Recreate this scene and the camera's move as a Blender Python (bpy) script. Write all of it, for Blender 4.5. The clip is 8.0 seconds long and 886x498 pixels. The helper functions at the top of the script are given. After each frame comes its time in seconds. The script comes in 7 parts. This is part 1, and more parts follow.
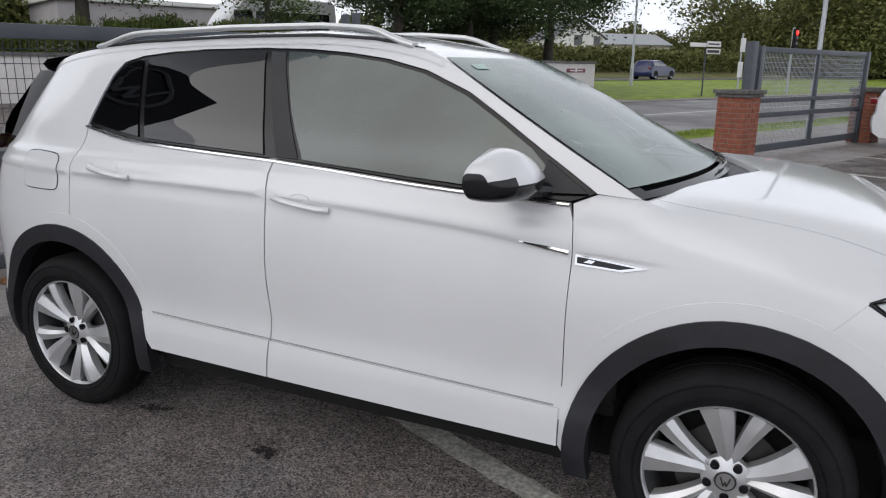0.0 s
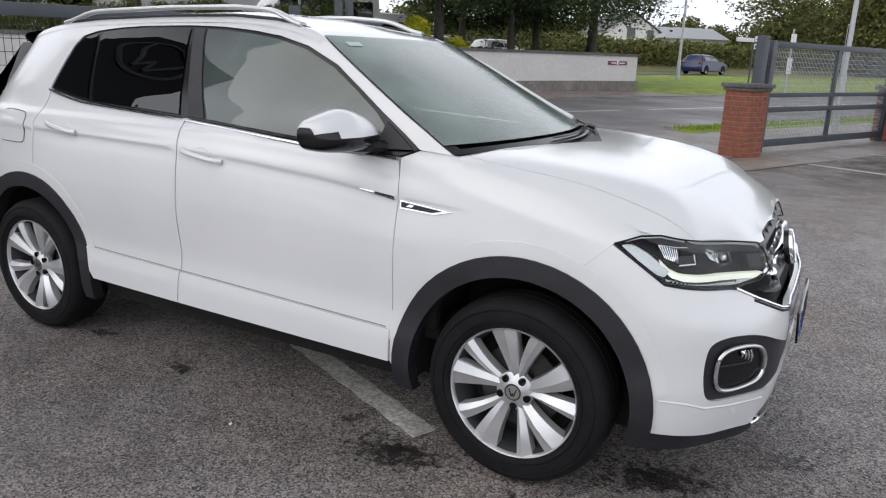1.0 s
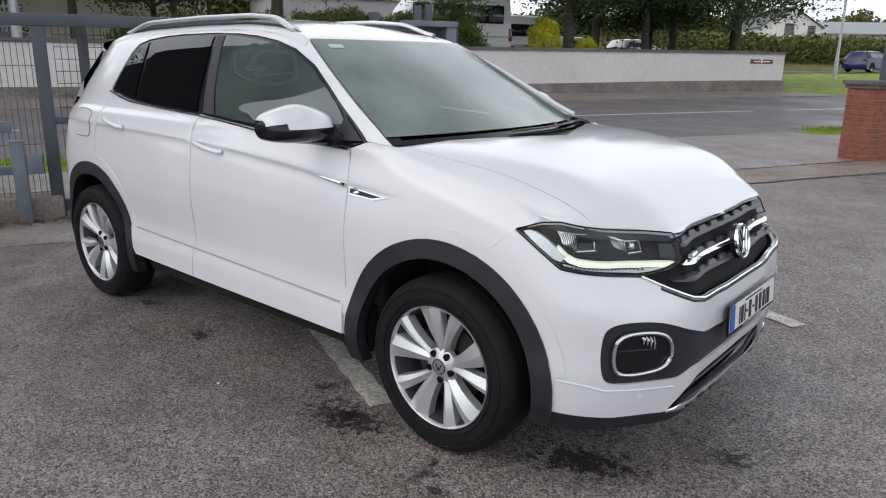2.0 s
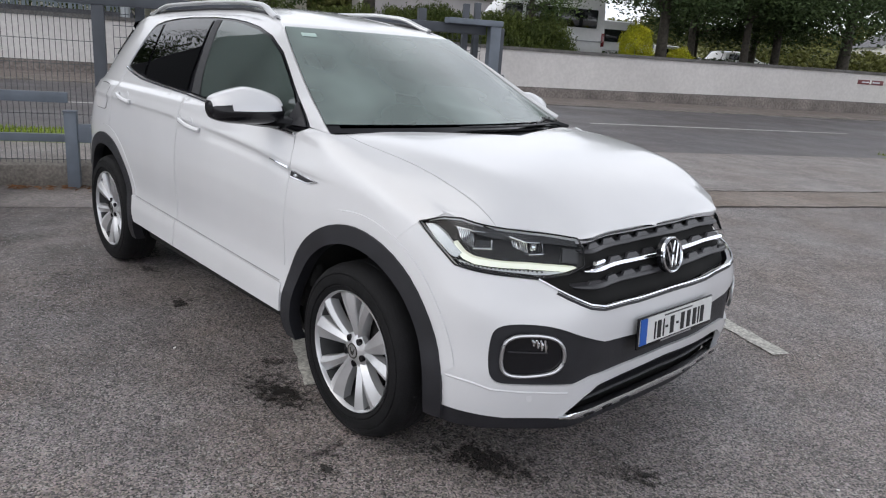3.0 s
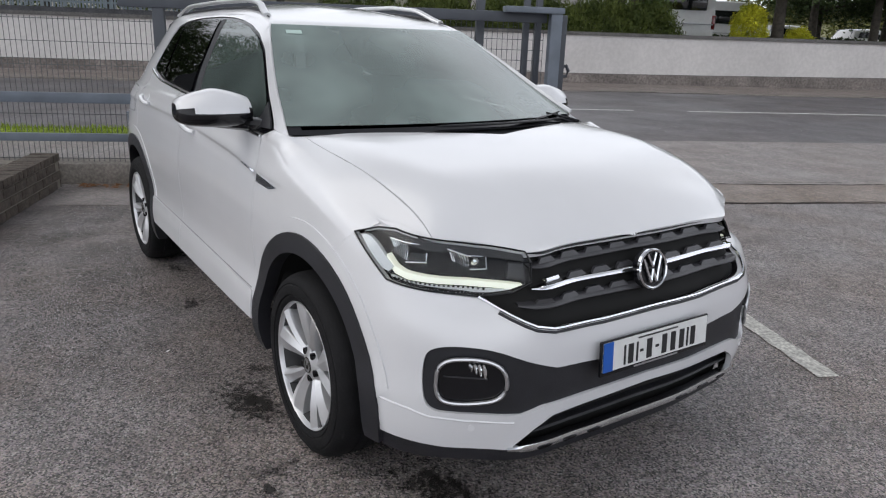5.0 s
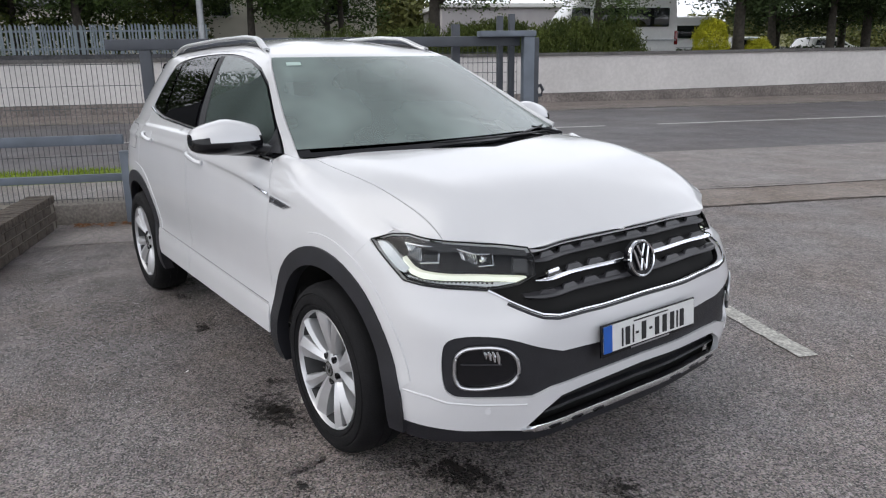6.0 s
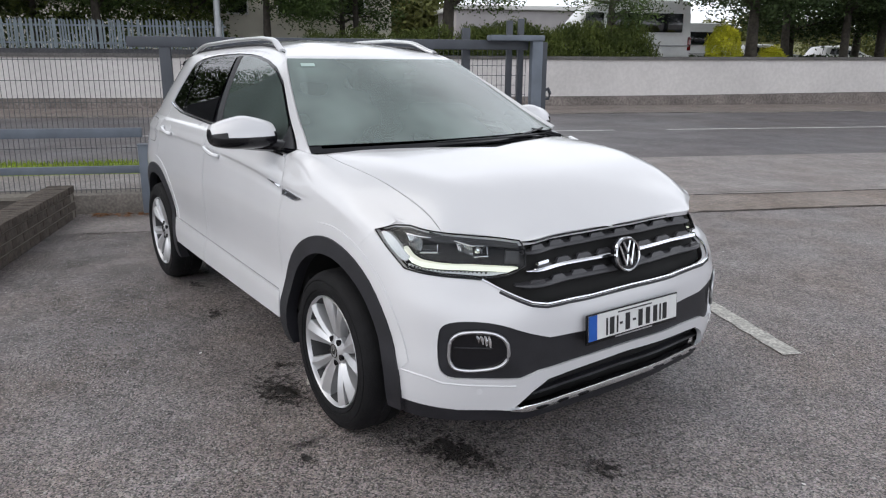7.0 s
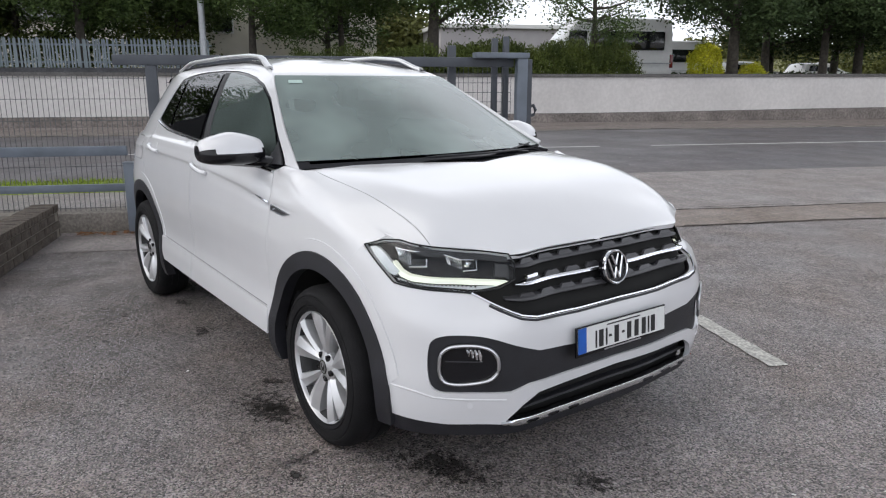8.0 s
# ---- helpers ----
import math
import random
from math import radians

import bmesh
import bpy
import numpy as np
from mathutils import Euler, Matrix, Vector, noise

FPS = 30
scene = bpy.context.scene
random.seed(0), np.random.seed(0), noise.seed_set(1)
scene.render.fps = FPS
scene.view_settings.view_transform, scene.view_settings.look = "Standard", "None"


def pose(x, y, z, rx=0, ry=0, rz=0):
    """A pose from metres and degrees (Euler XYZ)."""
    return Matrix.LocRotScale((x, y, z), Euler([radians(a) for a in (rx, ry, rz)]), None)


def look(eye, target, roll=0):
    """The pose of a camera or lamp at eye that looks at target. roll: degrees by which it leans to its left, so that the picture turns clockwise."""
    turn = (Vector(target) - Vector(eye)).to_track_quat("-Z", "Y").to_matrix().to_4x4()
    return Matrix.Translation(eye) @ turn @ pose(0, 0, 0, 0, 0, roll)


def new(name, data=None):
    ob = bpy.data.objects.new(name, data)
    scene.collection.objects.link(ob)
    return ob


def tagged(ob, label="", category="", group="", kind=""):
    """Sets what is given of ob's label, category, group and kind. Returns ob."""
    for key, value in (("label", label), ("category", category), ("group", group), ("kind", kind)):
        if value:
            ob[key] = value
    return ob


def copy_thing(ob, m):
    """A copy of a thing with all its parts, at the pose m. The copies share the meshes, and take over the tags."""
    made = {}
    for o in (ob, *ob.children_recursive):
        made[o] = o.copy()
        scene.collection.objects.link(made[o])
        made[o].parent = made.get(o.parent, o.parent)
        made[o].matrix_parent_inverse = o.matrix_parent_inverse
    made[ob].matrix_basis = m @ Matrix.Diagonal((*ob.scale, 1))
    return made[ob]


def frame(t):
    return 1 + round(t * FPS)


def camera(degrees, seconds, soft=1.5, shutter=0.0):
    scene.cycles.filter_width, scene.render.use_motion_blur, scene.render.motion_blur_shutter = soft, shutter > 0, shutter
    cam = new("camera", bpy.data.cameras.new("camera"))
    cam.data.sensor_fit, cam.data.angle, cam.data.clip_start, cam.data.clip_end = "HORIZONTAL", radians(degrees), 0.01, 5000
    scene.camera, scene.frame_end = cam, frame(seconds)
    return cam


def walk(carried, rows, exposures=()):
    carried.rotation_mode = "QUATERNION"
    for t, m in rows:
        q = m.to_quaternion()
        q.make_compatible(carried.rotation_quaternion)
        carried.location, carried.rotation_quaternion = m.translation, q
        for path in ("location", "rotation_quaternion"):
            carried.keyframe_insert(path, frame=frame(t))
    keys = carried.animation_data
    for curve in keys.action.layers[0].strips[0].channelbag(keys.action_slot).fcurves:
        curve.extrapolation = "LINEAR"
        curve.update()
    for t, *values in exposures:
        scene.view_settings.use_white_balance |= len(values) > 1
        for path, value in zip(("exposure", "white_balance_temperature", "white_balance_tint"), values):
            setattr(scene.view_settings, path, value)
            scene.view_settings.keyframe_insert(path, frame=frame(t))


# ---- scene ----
cam = camera(63.0, 8.0, soft=1.15)
PATH = [
    (0, (1.306, -2.771, 1.422), (0.494, -1.01, 0.93), 0.7),
    (0.2, (1.493, -2.828, 1.425), (0.660, -1.085, 0.905), 0.8),
    (0.5, (1.707, -2.871, 1.419), (0.858, -1.12, 0.958), -2.6),
    (0.7, (1.862, -2.891, 1.394), (0.982, -1.145, 0.972), -1.1),
    (1, (2.105, -2.87, 1.393), (1.179, -1.175, 0.873), 2.0),
    (1.2, (2.238, -2.804, 1.395), (1.300, -1.104, 0.916), 2.1),
    (1.5, (2.479, -2.68, 1.392), (1.354, -1.114, 0.86), 4.3),
    (1.7, (2.618, -2.669, 1.4), (1.439, -1.144, 0.865), 1.6),
    (2.8, (3.195, -2.371, 1.381), (1.807, -1.027, 0.865), 4.4),
    (3, (3.254, -2.272, 1.402), (1.844, -0.957, 0.869), 4.1),
    (3.2, (3.262, -2.217, 1.417), (1.834, -0.923, 0.880), 4.0),
    (3.5, (3.253, -2.113, 1.424), (1.789, -0.859, 0.894), 4.4),
    (4, (3.232, -1.93, 1.449), (1.751, -0.698, 0.913), 5.0),
    (4.2, (3.256, -1.881, 1.447), (1.758, -0.668, 0.914), 4.7),
    (4.5, (3.341, -1.78, 1.435), (1.795, -0.641, 0.877), 4.5),
    (4.7, (3.375, -1.727, 1.442), (1.81, -0.634, 0.847), 3.0),
    (5.8, (3.509, -1.865, 1.419), (1.923, -0.754, 0.917), 0.1),
    (6, (3.543, -1.937, 1.422), (1.97, -0.809, 0.919), -0.9),
    (6.2, (3.561, -2.000, 1.431), (2.003, -0.857, 0.916), -0.4),
    (6.5, (3.619, -2.001, 1.43), (2.049, -0.873, 0.917), -0.1),
    (6.8, (3.700, -2.035, 1.437), (2.123, -0.913, 0.935), 0.4),
    (7, (3.716, -2.015, 1.437), (2.128, -0.908, 0.936), 0.3),
    (7.5, (3.735, -2.031, 1.437), (2.125, -0.937, 0.973), -0.3),
    (8, (3.717, -2.027, 1.428), (2.141, -0.883, 0.973), 0.1),
]
walk(cam, [(t, look(eye, target, roll)) for t, eye, target, roll in PATH],
     [(0, -0.66), (0.5, -0.54), (1, -0.46), (1.7, -0.45), (3.5, -0.45), (4, -0.52), (4.5, -0.55), (4.7, -0.55), (5.8, -0.42), (8, -0.37)])

# ---- world, sun, exposure ----
world = bpy.data.worlds.new("overcast_sky")
scene.world = world
world.use_nodes = True
wn, wl = world.node_tree.nodes, world.node_tree.links
sky = wn.new("ShaderNodeTexSky")
sky.sky_type = "NISHITA"
sky.sun_disc = False
SUN_HEIGHT, SUN_TURN = radians(50), radians(200)
SKY_LOW, SKY_HIGH = 2.1, 0.58
sky.sun_elevation, sky.sun_rotation = SUN_HEIGHT, SUN_TURN
sky.air_density, sky.dust_density, sky.ozone_density = 1.0, 4.0, 1.0
cloud_tex = wn.new("ShaderNodeTexNoise")
cloud_tex.inputs["Scale"].default_value, cloud_tex.inputs["Detail"].default_value = 2.2, 4.0
cloud_ramp = wn.new("ShaderNodeValToRGB")
cloud_ramp.color_ramp.elements[0].position, cloud_ramp.color_ramp.elements[1].position = 0.25, 0.8
cloud_ramp.color_ramp.elements[0].color = (7.8, 8.2, 9.1, 1)
cloud_ramp.color_ramp.elements[1].color = (12.6, 12.8, 13.5, 1)
# overcast: grey overhead, brighter towards the horizon
sky_dir = wn.new("ShaderNodeTexCoord")
sky_axes = wn.new("ShaderNodeSeparateXYZ")
wl.new(sky_dir.outputs["Generated"], sky_axes.inputs["Vector"])
lift = wn.new("ShaderNodeMapRange")
lift.interpolation_type = "SMOOTHSTEP"
for key, value in (("From Min", 0.46), ("From Max", 0.78), ("To Min", SKY_LOW), ("To Max", SKY_HIGH)):
    lift.inputs[key].default_value = value
wl.new(sky_axes.outputs["Z"], lift.inputs["Value"])
veil = wn.new("ShaderNodeVectorMath")
veil.operation = "SCALE"
wl.new(cloud_ramp.outputs["Color"], veil.inputs[0])
wl.new(lift.outputs["Result"], veil.inputs["Scale"])
cover = wn.new("ShaderNodeMix")
cover.data_type = "RGBA"
cover.inputs["Factor"].default_value = 0.82
wl.new(cloud_tex.outputs["Fac"], cloud_ramp.inputs["Fac"])
wl.new(sky.outputs["Color"], cover.inputs["A"])
wl.new(veil.outputs["Vector"], cover.inputs["B"])
wl.new(cover.outputs["Result"], wn["Background"].inputs["Color"])
wn["Background"].inputs["Strength"].default_value = 0.1
sun = new("sun", bpy.data.lights.new("sun", "SUN"))
sun.data.energy, sun.data.angle, sun.data.color = 1.3, radians(65), (1.0, 0.97, 0.92)
sun.matrix_basis = look((0, 0, 30), (-30 * math.cos(SUN_HEIGHT) * math.sin(SUN_TURN), -30 * math.cos(SUN_HEIGHT) * math.cos(SUN_TURN), 30 - 30 * math.sin(SUN_HEIGHT)))


# ---- materials ----
def material(name, color, rough=0.5, metal=0.0, spec=0.5, coat=0.0, vary=0.0, scale=8.0, bump=0.0, bump_scale=40.0, dark=None, fine=0.0, fine_scale=120.0):
    """A Principled material: colour that varies at two scales, with relief."""
    m = bpy.data.materials.new(name)
    m.use_nodes = True
    n, l = m.node_tree.nodes, m.node_tree.links
    p = n["Principled BSDF"]
    p.inputs["Base Color"].default_value = (*color, 1)
    p.inputs["Roughness"].default_value, p.inputs["Metallic"].default_value = rough, metal
    p.inputs["Specular IOR Level"].default_value, p.inputs["Coat Weight"].default_value = spec, coat
    p.inputs["Coat Roughness"].default_value = 0.05
    geo = n.new("ShaderNodeNewGeometry")
    if vary or fine:
        tex = n.new("ShaderNodeTexNoise")
        tex.inputs["Scale"].default_value, tex.inputs["Detail"].default_value = scale, 5.0
        l.new(geo.outputs["Position"], tex.inputs["Vector"])
        ramp = n.new("ShaderNodeValToRGB")
        lo = dark or tuple(c * (1 - vary) for c in color)
        ramp.color_ramp.elements[0].position, ramp.color_ramp.elements[1].position = 0.3, 0.7
        ramp.color_ramp.elements[0].color = (*lo, 1)
        ramp.color_ramp.elements[1].color = (*(min(1, c * (1 + vary * 0.5)) for c in color), 1)
        l.new(tex.outputs["Fac"], ramp.inputs["Fac"])
        result = ramp.outputs["Color"]
        if fine:
            tex2 = n.new("ShaderNodeTexNoise")
            tex2.inputs["Scale"].default_value, tex2.inputs["Detail"].default_value = fine_scale, 2.0
            l.new(geo.outputs["Position"], tex2.inputs["Vector"])
            ramp2 = n.new("ShaderNodeValToRGB")
            ramp2.color_ramp.elements[0].position, ramp2.color_ramp.elements[1].position = 0.36, 0.66
            ramp2.color_ramp.elements[0].color = (1 - fine, 1 - fine, 1 - fine, 1)
            ramp2.color_ramp.elements[1].color = (1 + fine, 1 + fine, 1 + fine, 1)
            l.new(tex2.outputs["Fac"], ramp2.inputs["Fac"])
            mul = n.new("ShaderNodeMix")
            mul.data_type, mul.blend_type = "RGBA", "MULTIPLY"
            mul.inputs["Factor"].default_value = 1.0
            l.new(result, mul.inputs["A"])
            l.new(ramp2.outputs["Color"], mul.inputs["B"])
            result = mul.outputs["Result"]
        l.new(result, p.inputs["Base Color"])
    if bump:
        tb = n.new("ShaderNodeTexNoise")
        tb.inputs["Scale"].default_value, tb.inputs["Detail"].default_value = bump_scale, 4.0
        l.new(geo.outputs["Position"], tb.inputs["Vector"])
        b = n.new("ShaderNodeBump")
        b.inputs["Strength"].default_value, b.inputs["Distance"].default_value = bump, 0.01
        l.new(tb.outputs["Fac"], b.inputs["Height"])
        l.new(b.outputs["Normal"], p.inputs["Normal"])
    return m


def glass_material(name, tint, fog=0.0, rough=0.0, ior=1.7):
    """A thin pane: tinted see-through, mirror gloss by Fresnel, a film of mist."""
    m = bpy.data.materials.new(name)
    m.use_nodes = True
    n, l = m.node_tree.nodes, m.node_tree.links
    n.remove(n["Principled BSDF"])
    out = n["Material Output"]
    see = n.new("ShaderNodeBsdfTransparent")
    see.inputs["Color"].default_value = (*tint, 1)
    shine = n.new("ShaderNodeBsdfGlossy")
    shine.inputs["Roughness"].default_value = rough
    fres = n.new("ShaderNodeFresnel")
    fres.inputs["IOR"].default_value = ior
    film = n.new("ShaderNodeBsdfDiffuse")
    film.inputs["Color"].default_value = (0.43, 0.56, 0.52, 1)
    noise_tex = n.new("ShaderNodeTexNoise")
    noise_tex.inputs["Scale"].default_value = 2.5
    geo = n.new("ShaderNodeNewGeometry")
    l.new(geo.outputs["Position"], noise_tex.inputs["Vector"])
    amount = n.new("ShaderNodeMath")
    amount.operation = "MULTIPLY"
    amount.inputs[1].default_value = fog * 2
    l.new(noise_tex.outputs["Fac"], amount.inputs[0])
    base = n.new("ShaderNodeMixShader")
    l.new(amount.outputs["Value"], base.inputs["Fac"])
    l.new(see.outputs["BSDF"], base.inputs[1])
    l.new(film.outputs["BSDF"], base.inputs[2])
    both_sides = n.new("ShaderNodeMixShader")
    l.new(fres.outputs["Fac"], both_sides.inputs["Fac"])
    l.new(base.outputs["Shader"], both_sides.inputs[1])
    l.new(shine.outputs["BSDF"], both_sides.inputs[2])
    l.new(both_sides.outputs["Shader"], out.inputs["Surface"])
    return m


def asphalt_material(name, color, brown, chip, contrast, rough, patch=1.1, pale=0.985, bump=0.35):
    """Rolled stone chips in bitumen: each chip its own shade, brown dusty patches, a few pale chips, damp areas that shine."""
    m = bpy.data.materials.new(name)
    m.use_nodes = True
    n, l = m.node_tree.nodes, m.node_tree.links
    p = n["Principled BSDF"]
    geo = n.new("ShaderNodeNewGeometry")

    def noise(scale, detail, lo, hi, a, b):
        t = n.new("ShaderNodeTexNoise")
        t.inputs["Scale"].default_value, t.inputs["Detail"].default_value = scale, detail
        l.new(geo.outputs["Position"], t.inputs["Vector"])
        r = n.new("ShaderNodeMapRange")
        for key, v in (("From Min", lo), ("From Max", hi), ("To Min", a), ("To Max", b)):
            r.inputs[key].default_value = v
        l.new(t.outputs["Fac"], r.inputs["Value"])
        return r.outputs["Result"]

    def mix(kind, fac, a, b):
        x = n.new("ShaderNodeMix")
        x.data_type, x.blend_type = "RGBA", kind
        for key, v in (("Factor", fac), ("A", a), ("B", b)):
            if isinstance(v, (int, float, tuple)):
                x.inputs[key].default_value = v if key == "Factor" else (*v, 1)
            else:
                l.new(v, x.inputs[key])
        return x.outputs["Result"]

    stones = n.new("ShaderNodeTexVoronoi")
    stones.inputs["Scale"].default_value = chip
    l.new(geo.outputs["Position"], stones.inputs["Vector"])
    hue = n.new("ShaderNodeSeparateColor")
    l.new(stones.outputs["Color"], hue.inputs["Color"])
    shade = n.new("ShaderNodeMapRange")
    shade.inputs["To Min"].default_value, shade.inputs["To Max"].default_value = 1 - contrast, 1 + contrast
    l.new(hue.outputs["Red"], shade.inputs["Value"])
    rare = n.new("ShaderNodeMath")
    rare.operation, rare.inputs[1].default_value = "GREATER_THAN", pale
    l.new(hue.outputs["Green"], rare.inputs[0])
    # broad dust and small patches
    body = mix("MIX", noise(patch, 4.0, 0.38, 0.66, 0.0, 1.0), color, brown)
    body = mix("MULTIPLY", 1.0, body, noise(patch * 4.3, 5.0, 0.3, 0.7, 0.80, 1.18))
    body = mix("MULTIPLY", 1.0, body, noise(chip * 0.16, 3.0, 0.3, 0.7, 0.80, 1.2))
    body = mix("MULTIPLY", 1.0, body, shade.outputs["Result"])
    tint = mix("MIX", 0.10, (0.5, 0.5, 0.5), stones.outputs["Color"])
    body = mix("SOFT_LIGHT", 1.0, body, tint)
    body = mix("MIX", rare.outputs["Value"], body, (0.42, 0.41, 0.39))
    l.new(body, p.inputs["Base Color"])
    l.new(noise(patch * 0.8, 3.0, 0.35, 0.65, rough - 0.14, rough + 0.12), p.inputs["Roughness"])
    p.inputs["Specular IOR Level"].default_value = 0.4
    b = n.new("ShaderNodeBump")
    b.invert = True
    b.inputs["Strength"].default_value, b.inputs["Distance"].default_value = bump, 0.004
    l.new(stones.outputs["Distance"], b.inputs["Height"])
    l.new(b.outputs["Normal"], p.inputs["Normal"])
    return m


def leaf_material(name, color, warm):
    m = material(name, color, 0.6, spec=0.18, vary=0.45, scale=1.6, dark=warm)
    n, l = m.node_tree.nodes, m.node_tree.links
    p = n["Principled BSDF"]
    island = n.new("ShaderNodeNewGeometry")
    hsv = n.new("ShaderNodeHueSaturation")
    spread = n.new("ShaderNodeMapRange")
    spread.inputs["To Min"].default_value, spread.inputs["To Max"].default_value = 0.68, 1.38
    l.new(island.outputs["Random Per Island"], spread.inputs["Value"])
    l.new(spread.outputs["Result"], hsv.inputs["Value"])
    l.new(p.inputs["Base Color"].links[0].from_socket, hsv.inputs["Color"])
    l.new(hsv.outputs["Color"], p.inputs["Base Color"])
    return m


PAINT = material("white_car_paint", (0.68, 0.686, 0.706), 0.28, spec=0.5, coat=1.0, vary=0.03, scale=3.0)
SEAM = material("panel_seam", (0.30, 0.30, 0.31), 0.6, vary=0.2)
BLACK_PLASTIC = material("black_plastic", (0.015, 0.0155, 0.020), 0.5, vary=0.3, scale=12, bump=0.15, bump_scale=300)
GLOSS_BLACK = material("gloss_black", (0.007, 0.007, 0.009), 0.16, spec=0.4, vary=0.2, scale=10)
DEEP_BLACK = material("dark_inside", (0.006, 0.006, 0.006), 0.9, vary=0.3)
CHROME = material("chrome", (0.82, 0.83, 0.85), 0.10, metal=1.0, vary=0.05, scale=20)
PALE_STICKER = material("pale_sticker", (0.45, 0.58, 0.54), 0.5, vary=0.1)
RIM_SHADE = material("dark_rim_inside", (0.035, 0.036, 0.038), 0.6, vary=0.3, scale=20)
DARK_METAL = material("dark_brake_metal", (0.06, 0.058, 0.056), 0.5, metal=0.6, vary=0.2, scale=20)
RAIL_SILVER = material("rail_silver", (0.70, 0.71, 0.72), 0.32, metal=0.5, vary=0.06, scale=15)
EMBLEM_GREY = material("emblem_grey", (0.16, 0.17, 0.19), 0.4, vary=0.1, scale=8)
SATIN = material("satin_silver", (0.62, 0.63, 0.65), 0.28, metal=1.0, vary=0.06, scale=15)
ALLOY = material("alloy_wheel_silver", (0.60, 0.605, 0.62), 0.32, metal=0.65, vary=0.08, scale=18)
RUBBER = material("tyre_rubber", (0.009, 0.009, 0.010), 0.75, spec=0.2, vary=0.35, scale=14, bump=0.25, bump_scale=160)
GLASS = glass_material("windscreen_glass", (0.30, 0.37, 0.345), 0.34, 0.12, 2.5)
DOOR_GLASS = glass_material("door_glass", (0.13, 0.16, 0.15), 0.15, 0.0, 1.95)
PRIVACY = glass_material("privacy_glass", (0.03, 0.034, 0.038), 0.0, 0.0, 1.85)
LENS = glass_material("lamp_lens", (0.90, 0.92, 0.92), 0.0, ior=1.38)
SMOKED_LENS = material("smoked_lamp_lens", (0.022, 0.004, 0.005), 0.1, coat=0.6, vary=0.2)
RED_LENS = material("red_lamp_lens", (0.18, 0.008, 0.01), 0.1, coat=1.0, vary=0.2)
LAMP_SILVER = material("lamp_white_reflector", (0.74, 0.76, 0.79), 0.22, coat=0.5, vary=0.05, scale=30)
LAMP_GREY = material("lamp_grey_bezel", (0.038, 0.038, 0.043), 0.35, vary=0.15, scale=30)
LAMP_DARK = material("lamp_black_inside", (0.010, 0.010, 0.013), 0.5, spec=0.2, vary=0.3, scale=30)
SEAT = material("seat_cloth", (0.035, 0.036, 0.04), 0.85, vary=0.3, scale=30)
PLATE_WHITE = material("plate_white", (0.72, 0.73, 0.72), 0.35, vary=0.05, scale=30)
PLATE_BLUE = material("plate_blue", (0.012, 0.10, 0.45), 0.35, vary=0.1, scale=30)
DARK_PRINT = material("black_print", (0.012, 0.012, 0.014), 0.5, vary=0.1)
ASPHALT = asphalt_material("lot_asphalt", (0.202, 0.188, 0.187), (0.193, 0.168, 0.156), 160, 0.85, 0.62, pale=0.972, bump=0.5)
ROAD = asphalt_material("road_asphalt", (0.122, 0.116, 0.124), (0.117, 0.105, 0.108), 60, 0.20, 0.55, patch=0.45, pale=0.999, bump=0.15)
APRON = asphalt_material("apron_tarmac", (0.252, 0.233, 0.228), (0.226, 0.199, 0.186), 110, 0.35, 0.60, patch=0.7, pale=0.995, bump=0.25)
APRON_BROWN = asphalt_material("brown_apron_tarmac", (0.232, 0.196, 0.172), (0.176, 0.142, 0.118), 110, 0.35, 0.62, patch=0.9, pale=0.995, bump=0.25)
HARD_SHOULDER = asphalt_material("hard_shoulder", (0.188, 0.158, 0.146), (0.205, 0.180, 0.166), 50, 0.22, 0.7, patch=0.6, pale=0.998, bump=0.15)
LINE_PAINT = material("worn_line_paint", (0.54, 0.53, 0.49), 0.7, vary=0.28, scale=9, fine=0.3, fine_scale=60, bump=0.3, bump_scale=120)
ROAD_PAINT = material("road_line_paint", (0.62, 0.62, 0.60), 0.6, vary=0.2, scale=6)
WALL_WHITE = material("painted_wall", (0.60, 0.578, 0.562), 0.85, vary=0.10, scale=0.6, fine=0.05, fine_scale=9, bump=0.2, bump_scale=30)
DARK_CONCRETE = material("dark_concrete", (0.085, 0.085, 0.092), 0.9, vary=0.35, scale=1.5, fine=0.2, fine_scale=20)
COPING = material("weathered_coping", (0.125, 0.12, 0.115), 0.9, vary=0.35, scale=2.0, fine=0.2, fine_scale=20)
PLINTH = material("stained_plinth", (0.21, 0.185, 0.17), 0.9, vary=0.4, scale=1.1, fine=0.25, fine_scale=14, bump=0.4, bump_scale=40)
CONCRETE = material("old_concrete", (0.22, 0.20, 0.178), 0.9, vary=0.3, scale=2.5, fine=0.2, fine_scale=40, bump=0.4, bump_scale=60)
FENCE_PAINT = material("grey_blue_fence_paint", (0.14, 0.165, 0.20), 0.5, vary=0.2, scale=5)
FENCE_DARK = material("dark_grey_fence_paint", (0.062, 0.070, 0.085), 0.5, vary=0.2, scale=5)
WIRE = material("fence_wire", (0.10, 0.105, 0.11), 0.5, vary=0.2)
BRICK_RED = material("red_brick", (0.27, 0.085, 0.050), 0.85, vary=0.35, scale=14, fine=0.2, fine_scale=80, bump=0.4, bump_scale=90)
BRICK_DARK = material("brown_brick", (0.10, 0.082, 0.068), 0.85, vary=0.4, scale=12, fine=0.25, fine_scale=70, bump=0.4, bump_scale=90)
MORTAR = material("mortar", (0.24, 0.22, 0.19), 0.95, vary=0.25, scale=20)
